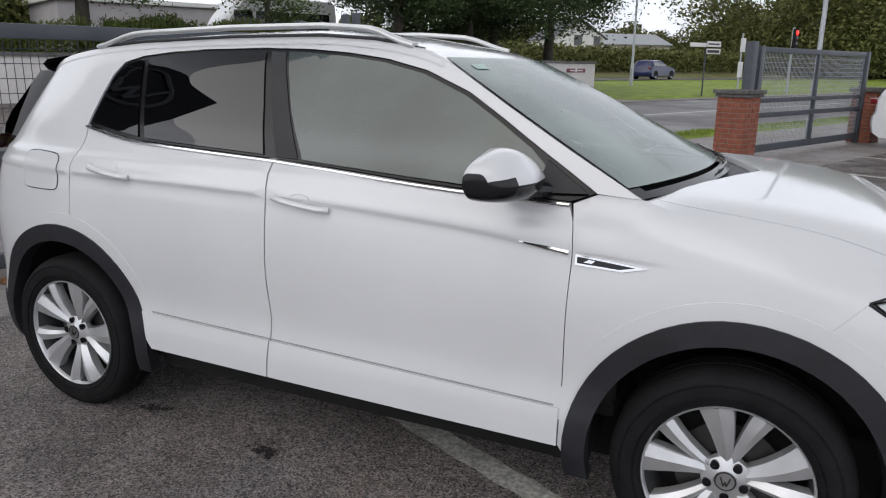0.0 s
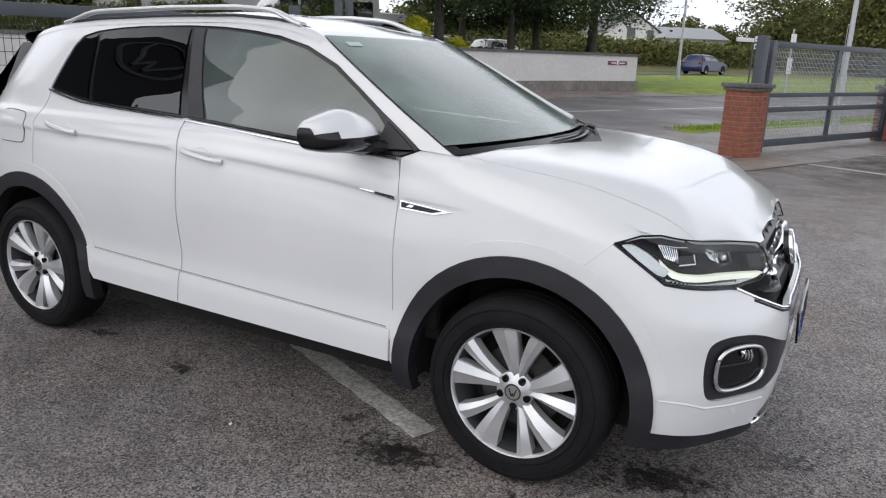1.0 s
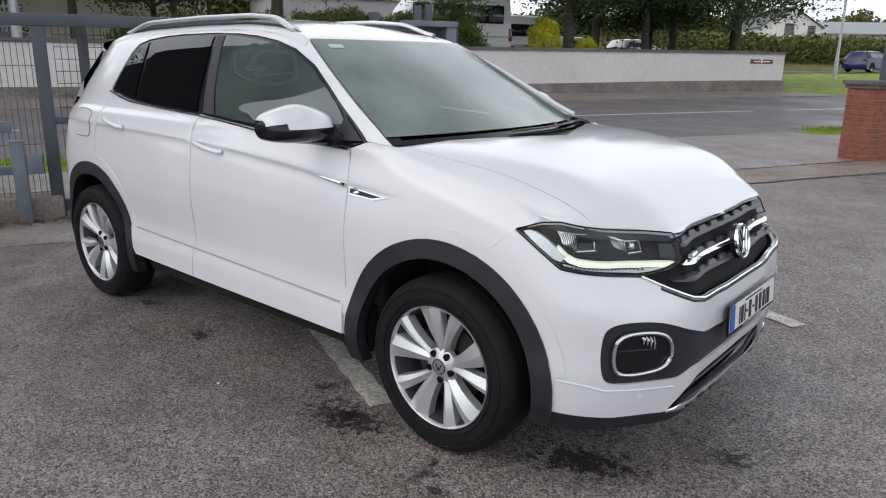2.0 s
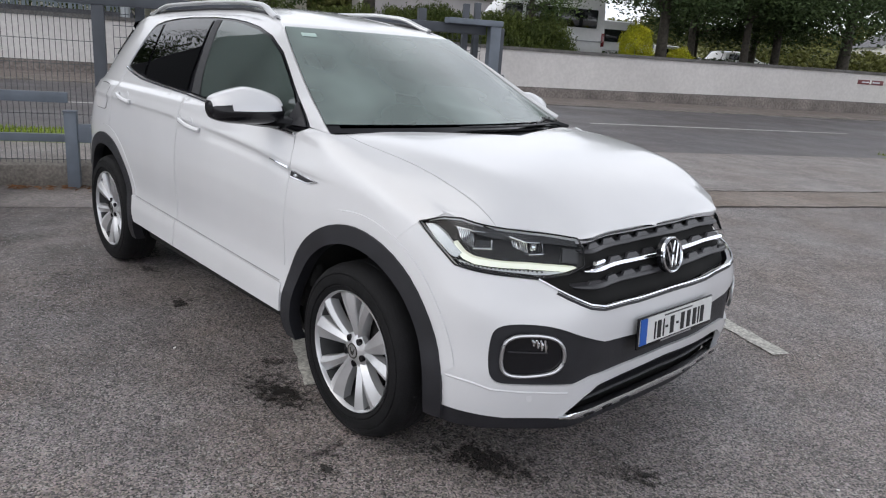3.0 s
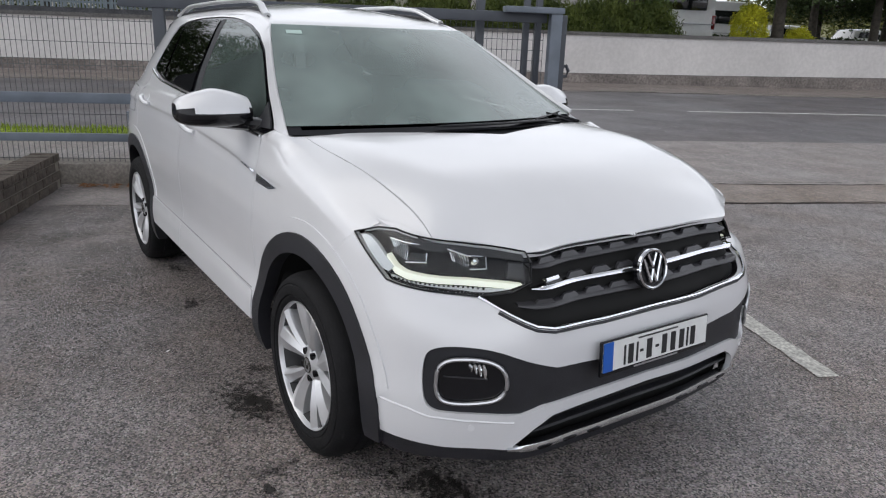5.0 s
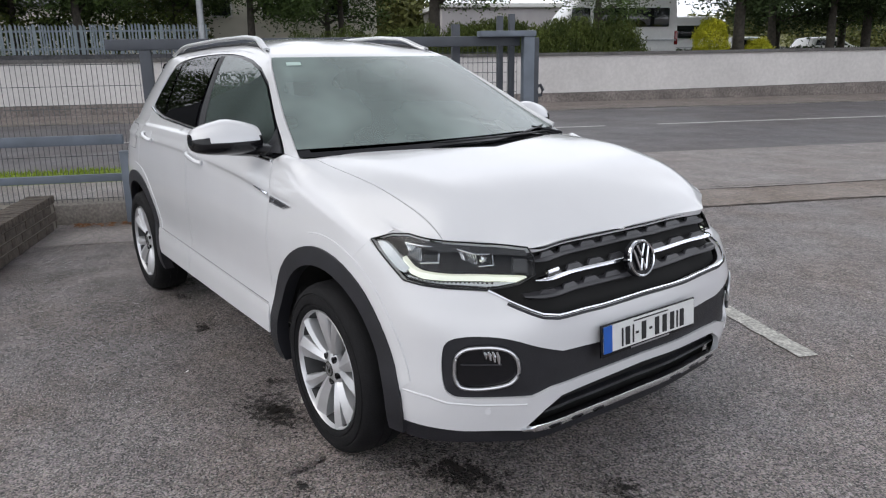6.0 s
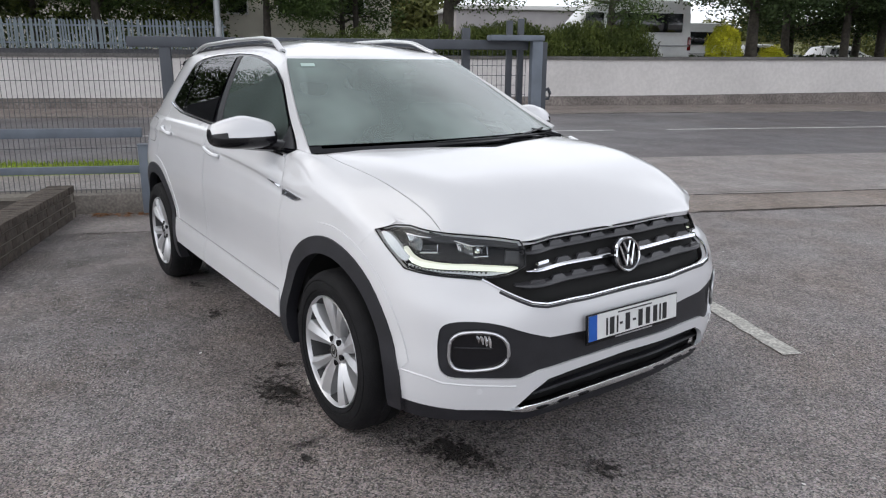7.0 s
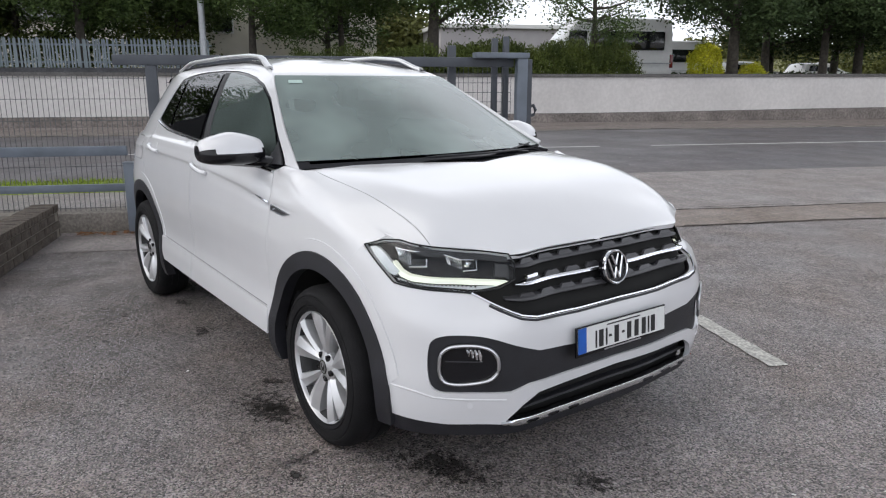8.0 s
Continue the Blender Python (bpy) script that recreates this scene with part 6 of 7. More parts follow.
tree(-15.5, 25.5, 0.9, 8.2, 3.6, 3.0, 0.16, 12000, LEAF, 0.085, 74, GREEN)
tree(1.5, 31.0, 0.9, 7.0, 3.6, 2.3, 0.18, 8000, LEAF, 0.09, 35, "green tree standing well behind the hedge")
tree(-5.0, 31.0, 0.9, 7.0, 3.6, 2.3, 0.18, 8000, LEAF, 0.09, 36, "green tree standing well behind the palisade")


def hedge(name, label, u0, u1, v0, v1, z0, z1, count, size, mat, seed, rise=0.0, slim=0.45):
    rng = random.Random(seed)
    store = []
    for _ in range(count):
        u, v = rng.uniform(u0, u1), rng.uniform(v0, v1)
        edge_u = min(1.0, (u - u0) / 0.5, (u1 - u) / 0.5)
        top = z0 + (z1 - z0) * (0.80 + 0.28 * noise.noise(Vector((u * 0.9, v * 0.9, seed)))) * (0.55 + 0.45 * max(0, edge_u))
        store.append((u + rng.gauss(0, 0.08), v + rng.gauss(0, 0.08), z0 + (top - z0) * rng.random() ** 0.55 + rng.gauss(0, 0.05)))
    ob = new(name, foliage(name, [np.array(store)], size, mat, seed, slim, 0.8, rise))
    ob.matrix_basis = STREET
    return tagged(ob, label, "hedge", "", "stuff")


hedge("hedge", "loose green hedge behind the white wall", 5.0, 12.6, 21.3, 23.0, 0.9, 3.10, 46000, 0.062, LEAF_HEDGE, 41, 1.6, 0.28)
hedge("hedge", "low straggling shrubs behind the white wall", -0.6, 5.2, 21.4, 22.6, 0.9, 2.75, 15000, 0.06, LEAF_HEDGE, 45, 1.2, 0.3)
hedge("hedge", "patchy green shrubs behind the palisade", -26, -3.0, 24.5, 27.0, 0.9, 3.9, 16000, 0.095, LEAF_HEDGE, 42)
hedge("hedge", "dark shrubs under the trees", 16.2, 27.2, 26.5, 29.5, 0.9, 1.9, 9000, 0.10, LEAF_DARK, 43)
rng = random.Random(44)
bush = thing("yellow_bush", "rounded lime-yellow bush behind the wall", "bush", street(15.5, 22.0, 0.9))
store = []
leaf_cloud(store, (0, 0, 1.05), (0.66, 0.62, 0.88), 7000, 0.72, 0.0, 440)
for k in range(26):
    a, e = rng.uniform(0, 6.28), rng.uniform(-0.5, 1.4)
    leaf_cloud(store, (0.58 * math.cos(a) * math.cos(e), 0.55 * math.sin(a) * math.cos(e), 1.05 + 0.78 * math.sin(e)), (0.22, 0.22, 0.24), 150, 0.2, 0.0, 441 + k)
new("foliage", foliage("foliage", store, 0.042, LEAF_LIME, 44, 0.35, 0.9, 0.5)).parent = bush
part("stem", tube([(0, 0, 0), (0.03, 0, 0.5), (0, 0.02, 1.0)], [0.05, 0.04, 0.02], 6), BARK, bush)
bush2 = copy_thing(bush, street(17.55, 22.0, 0.9) @ pose(0, 0, -0.75, 0, 0, 120))
tagged(bush2, "low lime-yellow bush beside a tree trunk")

# palisade, lamp posts
palisade = thing("palisade_fence", "grey palisade fence of upright steel pales", "fence", STREET)
bm = box(-0.029, 0.029, -0.012, 0.012, 1.80, 2.74)
for v in bm.verts:
    if v.co.z > 2.7 and v.co.x > 0:
        v.co.z -= 0.05
pale = mesh_of("pale", bm, PALE_FENCE)
part("base", box(-17.6, -2.8, 21.92, 22.08, 0.9, 1.80, 0.01), DARK_CONCRETE, palisade, "dark weathered concrete base")
rng = random.Random(9)
for k in range(150):
    ob = new("pale", pale)
    ob.parent = palisade
    ob.matrix_basis = pose(-17.5 + 0.098 * k, 22.0, rng.uniform(-0.03, 0.03), 0, rng.uniform(-1.0, 1.0), 0)
for z in (1.95, 2.5):
    part("rail", box(-17.6, -2.8, 22.01, 22.05, z, z + 0.06), PALE_FENCE, palisade)


def lamp_post(u, v, z0, height, radius, label, arm=True):
    t = thing("street_lamp", label, "street lamp", street(u, v, z0))
    part("column", tube([(0, 0, 0), (0, 0, 1.2), (0, 0, 1.25), (0, 0, height)], [radius * 1.35, radius * 1.35, radius, radius * 0.7], 12), GALVANISED, t)
    if arm:
        part("arm", tube([(0, 0, height - 0.05), (0, -0.4, height + 0.25), (0, -1.2, height + 0.35)], radius * 0.5, 8), GALVANISED, t)
        part("lantern", box(-0.11, 0.11, -1.75, -1.15, height + 0.29, height + 0.41, 0.03), GALVANISED, t)


lamp_post(-3.0, 21.4, 0.9, 8.0, 0.11, "tall grey steel street lamp behind the wall")
lamp_post(14.75, 4.6, 0.0, 8.0, 0.052, "tall grey steel street lamp by the gate")
lamp_post(37.2, 25.0, 0.3, 9.0, 0.08, "tall grey steel street lamp on the lawn")


# ---- buildings and vehicles far off ----
def house(name, label, m, lx, ly, eaves, ridge, wall_mat, roof_mat, windows, gable_y=True, category="house"):
    h = thing(name, label, category, m)
    bm = bmesh.new()
    pts = [(-lx / 2, -ly / 2, -1.5), (lx / 2, -ly / 2, -1.5), (lx / 2, ly / 2, -1.5), (-lx / 2, ly / 2, -1.5), (-lx / 2, -ly / 2, eaves), (lx / 2, -ly / 2, eaves), (lx / 2, ly / 2, eaves), (-lx / 2, ly / 2, eaves)]
    pts += [(0, -ly / 2, ridge), (0, ly / 2, ridge)] if gable_y else [(-lx / 2, 0, ridge), (lx / 2, 0, ridge)]
    vs = [bm.verts.new(p) for p in pts]
    faces = [(0, 1, 5, 8, 4), (1, 2, 6, 5), (2, 3, 7, 9, 6), (3, 0, 4, 7)] if gable_y else [(0, 1, 5, 4), (1, 2, 6, 9, 5), (2, 3, 7, 6), (3, 0, 4, 8, 7)]
    for f in faces:
        bm.faces.new([vs[i] for i in f])
    part("wall", bm, wall_mat, h, "", 30)
    bm = bmesh.new()
    o, t = 0.3, 0.12
    for s in (-1, 1):
        if gable_y:
            q = [(s * (lx / 2 + o), -ly / 2 - o, eaves - 0.12), (s * (lx / 2 + o), ly / 2 + o, eaves - 0.12), (0, ly / 2 + o, ridge + 0.05), (0, -ly / 2 - o, ridge + 0.05)]
        else:
            q = [(-lx / 2 - o, s * (ly / 2 + o), eaves - 0.12), (lx / 2 + o, s * (ly / 2 + o), eaves - 0.12), (lx / 2 + o, 0, ridge + 0.05), (-lx / 2 - o, 0, ridge + 0.05)]
        a = [bm.verts.new(p) for p in q]
        b = [bm.verts.new((p[0], p[1], p[2] + t)) for p in q]
        bm.faces.new(a)
        bm.faces.new(b)
        for i in range(4):
            bm.faces.new((a[i], a[(i + 1) % 4], b[(i + 1) % 4], b[i]))
    part("roof", bm, roof_mat, h)
    for x, z, w, hh in windows:
        win = part("window", box(x - w / 2, x + w / 2, -ly / 2 - 0.03, -ly / 2 + 0.05, z, z + hh, 0.01), RENDER_WHITE, h, "white framed window")
        part("pane", box(x - w / 2 + 0.08, x + w / 2 - 0.08, -ly / 2 - 0.05, -ly / 2 - 0.02, z + 0.08, z + hh - 0.08), DARK_GLASS, win)
    return h


house("house", "white rendered house with a steep gable among trees", street(72.5, 60, 2.6, -30), 6.5, 10, 2.2, 4.3, RENDER_WHITE, SLATE, [(-0.2, 1.3, 1.2, 1.4), (2.2, 1.3, 1.0, 1.2)])
house("barn", "long low building with a pale grey metal roof", street(86.5, 61.5, 2.6, -25), 10, 9, 1.9, 3.3, RENDER_CREAM, GALVANISED, [(-3, 0.2, 1.5, 0.9), (3, 0.2, 1.5, 0.9)], gable_y=False, category="building")
house("house", "cream rendered building behind the hedge", street(-0.4, 37, 0.9), 9, 7, 5.2, 6.6, RENDER_CREAM, SLATE, [(-2.9, 2.7, 1.0, 0.9), (-0.1, 2.75, 1.9, 0.65), (2.6, 2.7, 1.2, 0.9)], gable_y=False)
flat = thing("flat_roofed_building", "long low pale building with a flat roof behind the hedge", "building", street(15.6, 49.5, 0.9))
part("wall", box(-5.6, 6.5, -3.5, 3.5, 0.0, 4.0, 0.02), LILAC_RENDER, flat)
part("roof", box(-5.9, 6.8, -3.8, 3.8, 4.0, 4.28, 0.03), RENDER_WHITE, flat, "pale flat roof edge")
for x in (-4.0, -1.4, 1.2, 3.8):
    win = part("window", box(x - 0.8, x + 0.8, -3.54, -3.46, 1.3, 2.6, 0.01), RENDER_WHITE, flat, "white framed window")
    part("pane", box(x - 0.72, x + 0.72, -3.56, -3.53, 1.38, 2.52), DARK_GLASS, win)
house("bungalow", "long cream bungalow beyond the palisade", street(-15.5, 40, 0.9), 20, 8, 3.5, 4.6, RENDER_CREAM, SLATE, [(-6, 1.8, 1.5, 1.1), (-1, 1.8, 1.8, 1.1), (4, 1.8, 1.5, 1.1), (8, 1.8, 1.5, 1.1)], gable_y=False)

def far_car(name, label, m, length, width, height, paint, glass):
    """A whole car of simple pressed shape, for cars that stay far off or at the edge of view."""
    c = thing(name, label, "car", m)
    hl, hw = length / 2, width / 2
    prof = [(-0.985, 0.20), (-1.0, 0.30), (-1.0, 0.40), (-0.975, 0.46), (-0.972, 0.62), (-0.94, 0.70), (-0.86, 0.90), (-0.80, 0.965), (-0.62, 0.99), (-0.34, 1.0), (-0.10, 0.985), (0.02, 0.95), (0.20, 0.82), (0.36, 0.685), (0.62, 0.645), (0.84, 0.585), (0.95, 0.50), (0.985, 0.42), (1.0, 0.30), (0.98, 0.18), (0.90, 0.14), (-0.92, 0.14)]
    bm = bmesh.new()
    rings = []
    for t in (-1.0, -0.97, -0.88, -0.6, -0.3, 0.0, 0.3, 0.6, 0.88, 0.97, 1.0):
        ring = []
        for x, z in prof:
            w = hw * (1 - 0.24 * ease(0.6, 1.0, z))
            sink = 0.035 * abs(t) ** 6 * ease(0.5, 0.9, z)
            ring.append(bm.verts.new((x * hl * (1 - 0.085 * t ** 4), w * t, height * (z - sink))))
        rings.append(ring)
    n = len(prof)
    for a, b in zip(rings, rings[1:]):
        for j in range(n):
            bm.faces.new((a[j], a[(j + 1) % n], b[(j + 1) % n], b[j]))
    bm.faces.new(rings[0])
    bm.faces.new(rings[-1][::-1])
    part("body", bm, paint, c, "", 40)
    for s in (-1, 1):
        for outline in (((-0.74, 0.71), (-0.655, 0.90), (-0.50, 0.925), (-0.26, 0.93), (-0.25, 0.69)), ((-0.215, 0.69), (-0.225, 0.93), (-0.06, 0.905), (0.10, 0.80), (0.225, 0.69))):
            bm = bmesh.new()
            bm.faces.new([bm.verts.new((x * hl, s * (hw * (1 - 0.24 * ease(0.6, 1.0, z)) + 0.006), (z - 0.02 * ease(0.5, 0.9, z)) * height)) for x, z in outline])
            part("side_window", bm, glass, c, "dark side window", None)
        part("sill", box(-hl * 0.48, hl * 0.50, s * hw - 0.03, s * hw + 0.008, height * 0.14, height * 0.205, 0.008), BLACK_PLASTIC, c, "black sill")
        part("tail_lamp", box(-hl * 0.972, -hl * 0.78, s * hw * 0.90 - 0.16 * (s + 1) / 2 - 0.02, s * hw * 0.90 + 0.16 * (1 - s) / 2 + 0.06, height * 0.555, height * 0.635, 0.03), RED_LENS, c, "red tail lamp")
        part("headlamp", box(hl * 0.86, hl * 0.955, s * hw * 0.80 - 0.14, s * hw * 0.80 + 0.10, height * 0.40, height * 0.48, 0.02), CHROME, c)
        for x in (-0.60, 0.63):
            part("wheel_arch", add_lathe(bmesh.new(), [(0.0, -0.004), (0.35, -0.004), (0.375, -0.002), (0.38, 0.02)], (x * hl, s * (hw + 0.004), 0.33), 24, radians(-20), radians(200)), DEEP_BLACK, c)
            w = part("wheel", add_lathe(bmesh.new(), [(0.20, 0.03), (0.23, 0.0), (0.30, 0.0), (0.32, 0.03), (0.32, 0.19), (0.2, 0.2)], (0, 0, 0), 28), RUBBER, c)
            part("rim", add_lathe(bmesh.new(), [(0.0, 0.015), (0.05, 0.012), (0.19, 0.03), (0.205, 0.01), (0.215, 0.02)], (0, 0, 0), 20), ALLOY, w)
            w.matrix_basis = pose(x * hl, s * (hw + 0.012), 0.32, 0, 0, 0 if s < 0 else 180)
    for pts in (((0.34, 0.70), (-0.01, 0.955)), ((-0.925, 0.68), (-0.815, 0.965))):
        bm = bmesh.new()
        vs = []
        for (x, z), inset_w in zip(pts, (0.80, 0.66)):
            o = 0.012 if x > -0.5 else -0.012
            vs.append([bm.verts.new((x * hl * 0.975 + o, s * hw * inset_w, z * height + 0.008)) for s in (-1, 1)])
        bm.faces.new((vs[0][0], vs[0][1], vs[1][1], vs[1][0]))
        part("screen", bm, glass, c, "dark screen glass", None)
    return c


far_car("hatchback", "white hatchback parked beyond the gate pillar", street(14.05, 0.93, 0, -90), 4.1, 1.76, 1.46, PAINT, DARK_GLASS)
far_car("blue_car", "dark blue car on the side road beyond the lawn", street(50.2, 32.0, 0.55, 6), 4.3, 1.8, 1.5, BLUE_PAINT, DARK_GLASS)

far_car("white_car", "white car parked under the trees behind the wall", street(23.6, 31.0, 0.9), 4.3, 1.78, 1.5, VAN_WHITE, DARK_GLASS)
far_car("white_car", "white car parked under the trees behind the wall", street(28.4, 31.5, 0.9), 4.2, 1.78, 1.48, VAN_WHITE, DARK_GLASS)


def panel_van(name, label, m, length, width, height):
    """A tall van, its tail towards +x: swept nose, one long dark glass, bumper, lamps, wheels."""
    c = thing(name, label, "minibus", m)
    hl, hw = length / 2, width / 2
    prof = [(-hl, 0.35), (-hl, 0.95), (-hl + 0.25, 1.15), (-hl + 0.95, height * 0.74), (-hl + 1.6, height - 0.06), (-hl + 2.1, height), (hl - 0.25, height), (hl - 0.06, height - 0.12), (hl, height * 0.55), (hl, 0.42), (hl - 0.05, 0.35)]
    bm = bmesh.new()
    rings = []
    for t in (-1, -0.93, 0.93, 1):
        rings.append([bm.verts.new((x - math.copysign(0.04, x) * (abs(t) > 0.95), hw * t * (1 - 0.09 * ease(0.5, 1.0, z / height)), z - 0.05 * (abs(t) > 0.95 and z > height * 0.9))) for x, z in prof])
    for a, b in zip(rings, rings[1:]):
        for j in range(len(prof)):
            k = (j + 1) % len(prof)
            bm.faces.new((a[j], a[k], b[k], b[j]))
    bm.faces.new(rings[0])
    bm.faces.new(rings[-1][::-1])
    part("body", bm, VAN_WHITE, c, "", 40)
    z0, z1 = height * 0.575, height * 0.825
    for x0, x1 in ((-hl + 1.1, -hl + 1.9), (-hl + 2.05, hl - 2.35), (hl - 2.28, hl - 0.42)):
        part("window", box(x0, x1, -hw - 0.012, -hw + 0.10, z0, z1, 0.06), DARK_GLASS, c, "dark side window")
    part("sill_trim", box(-hl + 0.3, hl - 0.02, -hw - 0.02, -hw + 0.05, 0.30, 0.50, 0.02), BLACK_PLASTIC, c, "dark lower trim")
    part("side_rail", box(-hl + 0.6, hl - 0.1, -hw - 0.022, -hw + 0.02, height * 0.395, height * 0.41, 0.004), GALVANISED, c)
    part("tail_lamp", box(hl - 0.14, hl + 0.01, -hw - 0.01, -hw + 0.10, height * 0.34, height * 0.52, 0.02), RED_LENS, c, "tall red tail lamp")
    part("rear_bumper", box(hl - 0.12, hl + 0.10, -hw, hw, 0.34, 0.58, 0.04), BLACK_PLASTIC, c)
    part("rear_window", box(hl - 0.02, hl + 0.02, -hw + 0.18, hw - 0.18, z0, z1, 0.02), DARK_GLASS, c)
    for x in (-hl + 0.95, hl - 1.1):
        w = part("wheel", add_lathe(bmesh.new(), [(0.20, 0.03), (0.23, 0.0), (0.31, 0.0), (0.34, 0.03), (0.34, 0.2), (0.2, 0.21)], (x, -hw - 0.01, 0.34), 24), RUBBER, c)
        part("rim", add_lathe(bmesh.new(), [(0.0, 0.015), (0.19, 0.03), (0.205, 0.01), (0.215, 0.02)], (x, -hw - 0.01, 0.34), 20), ALLOY, w)
    return c


panel_van("minibus", "white minibus with dark windows parked behind the hedge", street(13.15, 26.6, 0.9), 5.9, 2.0, 3.12)
panel_van("delivery_van", "white van half hidden behind the yellow bush", street(18.5, 31.5, 0.9), 5.0, 1.9, 2.5)

# lawn, side road and bank on the far corner
rows = [[(26.6 + 94 * (i / 36) ** 1.6, v, z * min(1.0, i / 4) + 0.004 + (0.05 * noise.noise(Vector((i, v, 0))) if i > 4 and v > 18 else 0)) for i in range(37)] for v, z in ((17.3, 0.006), (17.6, 0.10), (20, 0.18), (24, 0.32), (28, 0.45), (30.5, 0.5))]
solid("lawn", grid_surface(rows), GRASS, "broad mown bright green lawn on the corner", "lawn", "structure", STREET)
sheet("road_2", ROAD, "grey side road beyond the lawn", 20, 200, 30.4, 35.5, 0.55, "road")
rows = [[(20 + 230 * i / 24, v, z + (0.6 * noise.noise(Vector((i * 0.8, v, 3))) if v > 40 else 0)) for i in range(25)] for v, z in ((35.4, 0.56), (38, 1.0), (44, 1.4), (60, 2.2), (90, 4.0), (160, 9.0))]
solid("meadow_bank", grid_surface(rows), ROUGH_GRASS, "rough dry grass bank rising behind the side road", "ground", "structure", STREET)
hedge("shrubbery", "rough olive-green scrub along the side road", 36, 130, 37.5, 47, 1.0, 3.6, 70000, 0.18, LEAF_FAR, 51)
hedge("shrubbery", "dense olive-green thicket behind the traffic light", 84, 150, 28, 44, 0.6, 7.5, 60000, 0.25, LEAF_FAR, 52)


def woodland(name, label, u0, u1, v0, v1, z0, z1, count, size, mat, seed, each=190):
    rng = random.Random(seed)
    store = []
    for _ in range(count):
        u, v = rng.uniform(u0, u1), rng.uniform(v0, v1)
        h = (z1 - z0) * rng.uniform(0.6, 1.05)
        r = h * 0.30
        for k in range(5):
            leaf_cloud(store, (u + rng.uniform(-r, r), v + rng.uniform(-r, r), z0 + h * rng.uniform(0.25, 0.85)), (r, r, r * 0.8), each, 0.35, 0.0, rng.randrange(10 ** 6))
    ob = new(name, foliage(name, store, size, mat, seed))
    ob.matrix_basis = STREET
    return tagged(ob, label, "trees", "", "stuff")


woodland("woodland", "far olive-green trees on the skyline", 62, 130, 85, 120, 3.0, 10.0, 45, 0.36, LEAF_FAR, 61)
woodland("woodland", "tall green trees behind the gate", 84, 150, 26, 46, 0.5, 15.0, 90, 0.26, LEAF_FAR, 62, 420)
woodland("woodland", "olive-green trees rising beside the grey roof", 118, 158, 50, 68, 1.0, 13.5, 45, 0.30, LEAF_FAR, 64, 300)
woodland("woodland", "low olive-green trees behind the grey roof", 116, 150, 80, 96, 1.0, 9.5, 34, 0.30, LEAF_FAR, 66, 300)
woodland("woodland", "green trees behind the flat-roofed building", 2, 10, 53, 64, 0.5, 9.5, 12, 0.26, LEAF_FAR, 65)
woodland("woodland", "far trees behind the bungalows", -70, 12, 52, 80, 0.5, 9.5, 60, 0.30, LEAF_FAR, 63)

# signs and signal
sign = thing("finger_sign", "white finger signpost on a dark pole", "signpost", street(32.6, 17.5, 0.05))
part("pole", tube([(0, 0, 0), (0, 0, 2.75)], 0.04, 8), FENCE_DARK, sign)
part("arm", box(-1.5, 0.05, -0.03, 0.03, 2.42, 2.62, 0.01), RENDER_WHITE, sign, "white sign arm")
arm = part("arm", box(0.0, 1.4, -0.03, 0.03, 2.45, 2.72, 0.01), RENDER_WHITE, sign, "white sign arm")
part("sign_bar", box(0.15, 1.2, -0.04, -0.03, 2.55, 2.62), DARK_PRINT, arm)
arm = part("arm", box(0.0, 1.4, -0.03, 0.03, 2.10, 2.36, 0.01), RENDER_WHITE, sign, "white sign arm")
part("sign_bar", box(0.12, 1.25, -0.04, -0.03, 2.16, 2.30), DARK_PRINT, arm)
notice = thing("narrow_sign", "narrow white sign on a post across the road", "sign", street(35.6, 17.2, 0.05))
part("post", tube([(0, 0, 0), (0.05, 0, 3.2)], 0.05, 8), GALVANISED, notice)
part("panel", box(-0.28, 0.22, -0.08, -0.05, 0.95, 1.75, 0.01), RENDER_WHITE, notice)
part("panel", box(-0.22, 0.28, -0.08, -0.05, 2.25, 2.95, 0.01), RENDER_WHITE, notice)
signal = thing("traffic_light", "traffic light on a pale pole showing red", "traffic light", street(41.0, 17.0, 0.05))
part("pole", tube([(0, 0, 0), (0, 0, 3.7)], 0.07, 10), GALVANISED, signal)
head = part("head", box(-0.20, 0.20, -0.22, -0.05, 2.55, 3.62, 0.04), DEEP_BLACK, signal, "black signal head")
for z, mt in ((3.40, RED_GLOW), (3.08, GLOSS_BLACK), (2.76, GLOSS_BLACK)):
    part("lens", add_lathe(bmesh.new(), [(0.0, -0.03), (0.12, -0.015), (0.15, 0.01)], (0, -0.23, z), 20), mt, head)

# tall sign beside the fence, met in the car's windows
totem = thing("totem_sign", "tall dark totem sign with a pale round emblem", "sign", pose(-6.1, -2.85, 0, 0, 0, 111))
part("panel", box(-0.95, 0.95, -0.18, 0.18, 0.0, 6.0, 0.03), CLADDING, totem)
emblem = part("emblem", add_lathe(bmesh.new(), [(0.46, -0.02), (0.50, -0.04), (0.54, -0.02), (0.54, 0.02)], (0, 0, 0), 40), EMBLEM_GREY, totem, "pale ring emblem")
emblem.matrix_basis = pose(0, -0.19, 5.2)
for x0, z0, x1, z1 in ((-0.32, 0.30, -0.10, -0.34), (-0.10, -0.34, 0.0, 0.0), (0.0, 0.0, 0.10, -0.34), (0.10, -0.34, 0.32, 0.30)):
    part("emblem_bar", tube([(x0, -0.02, z0), (x1, -0.02, z1)], 0.035, 6), EMBLEM_GREY, emblem)


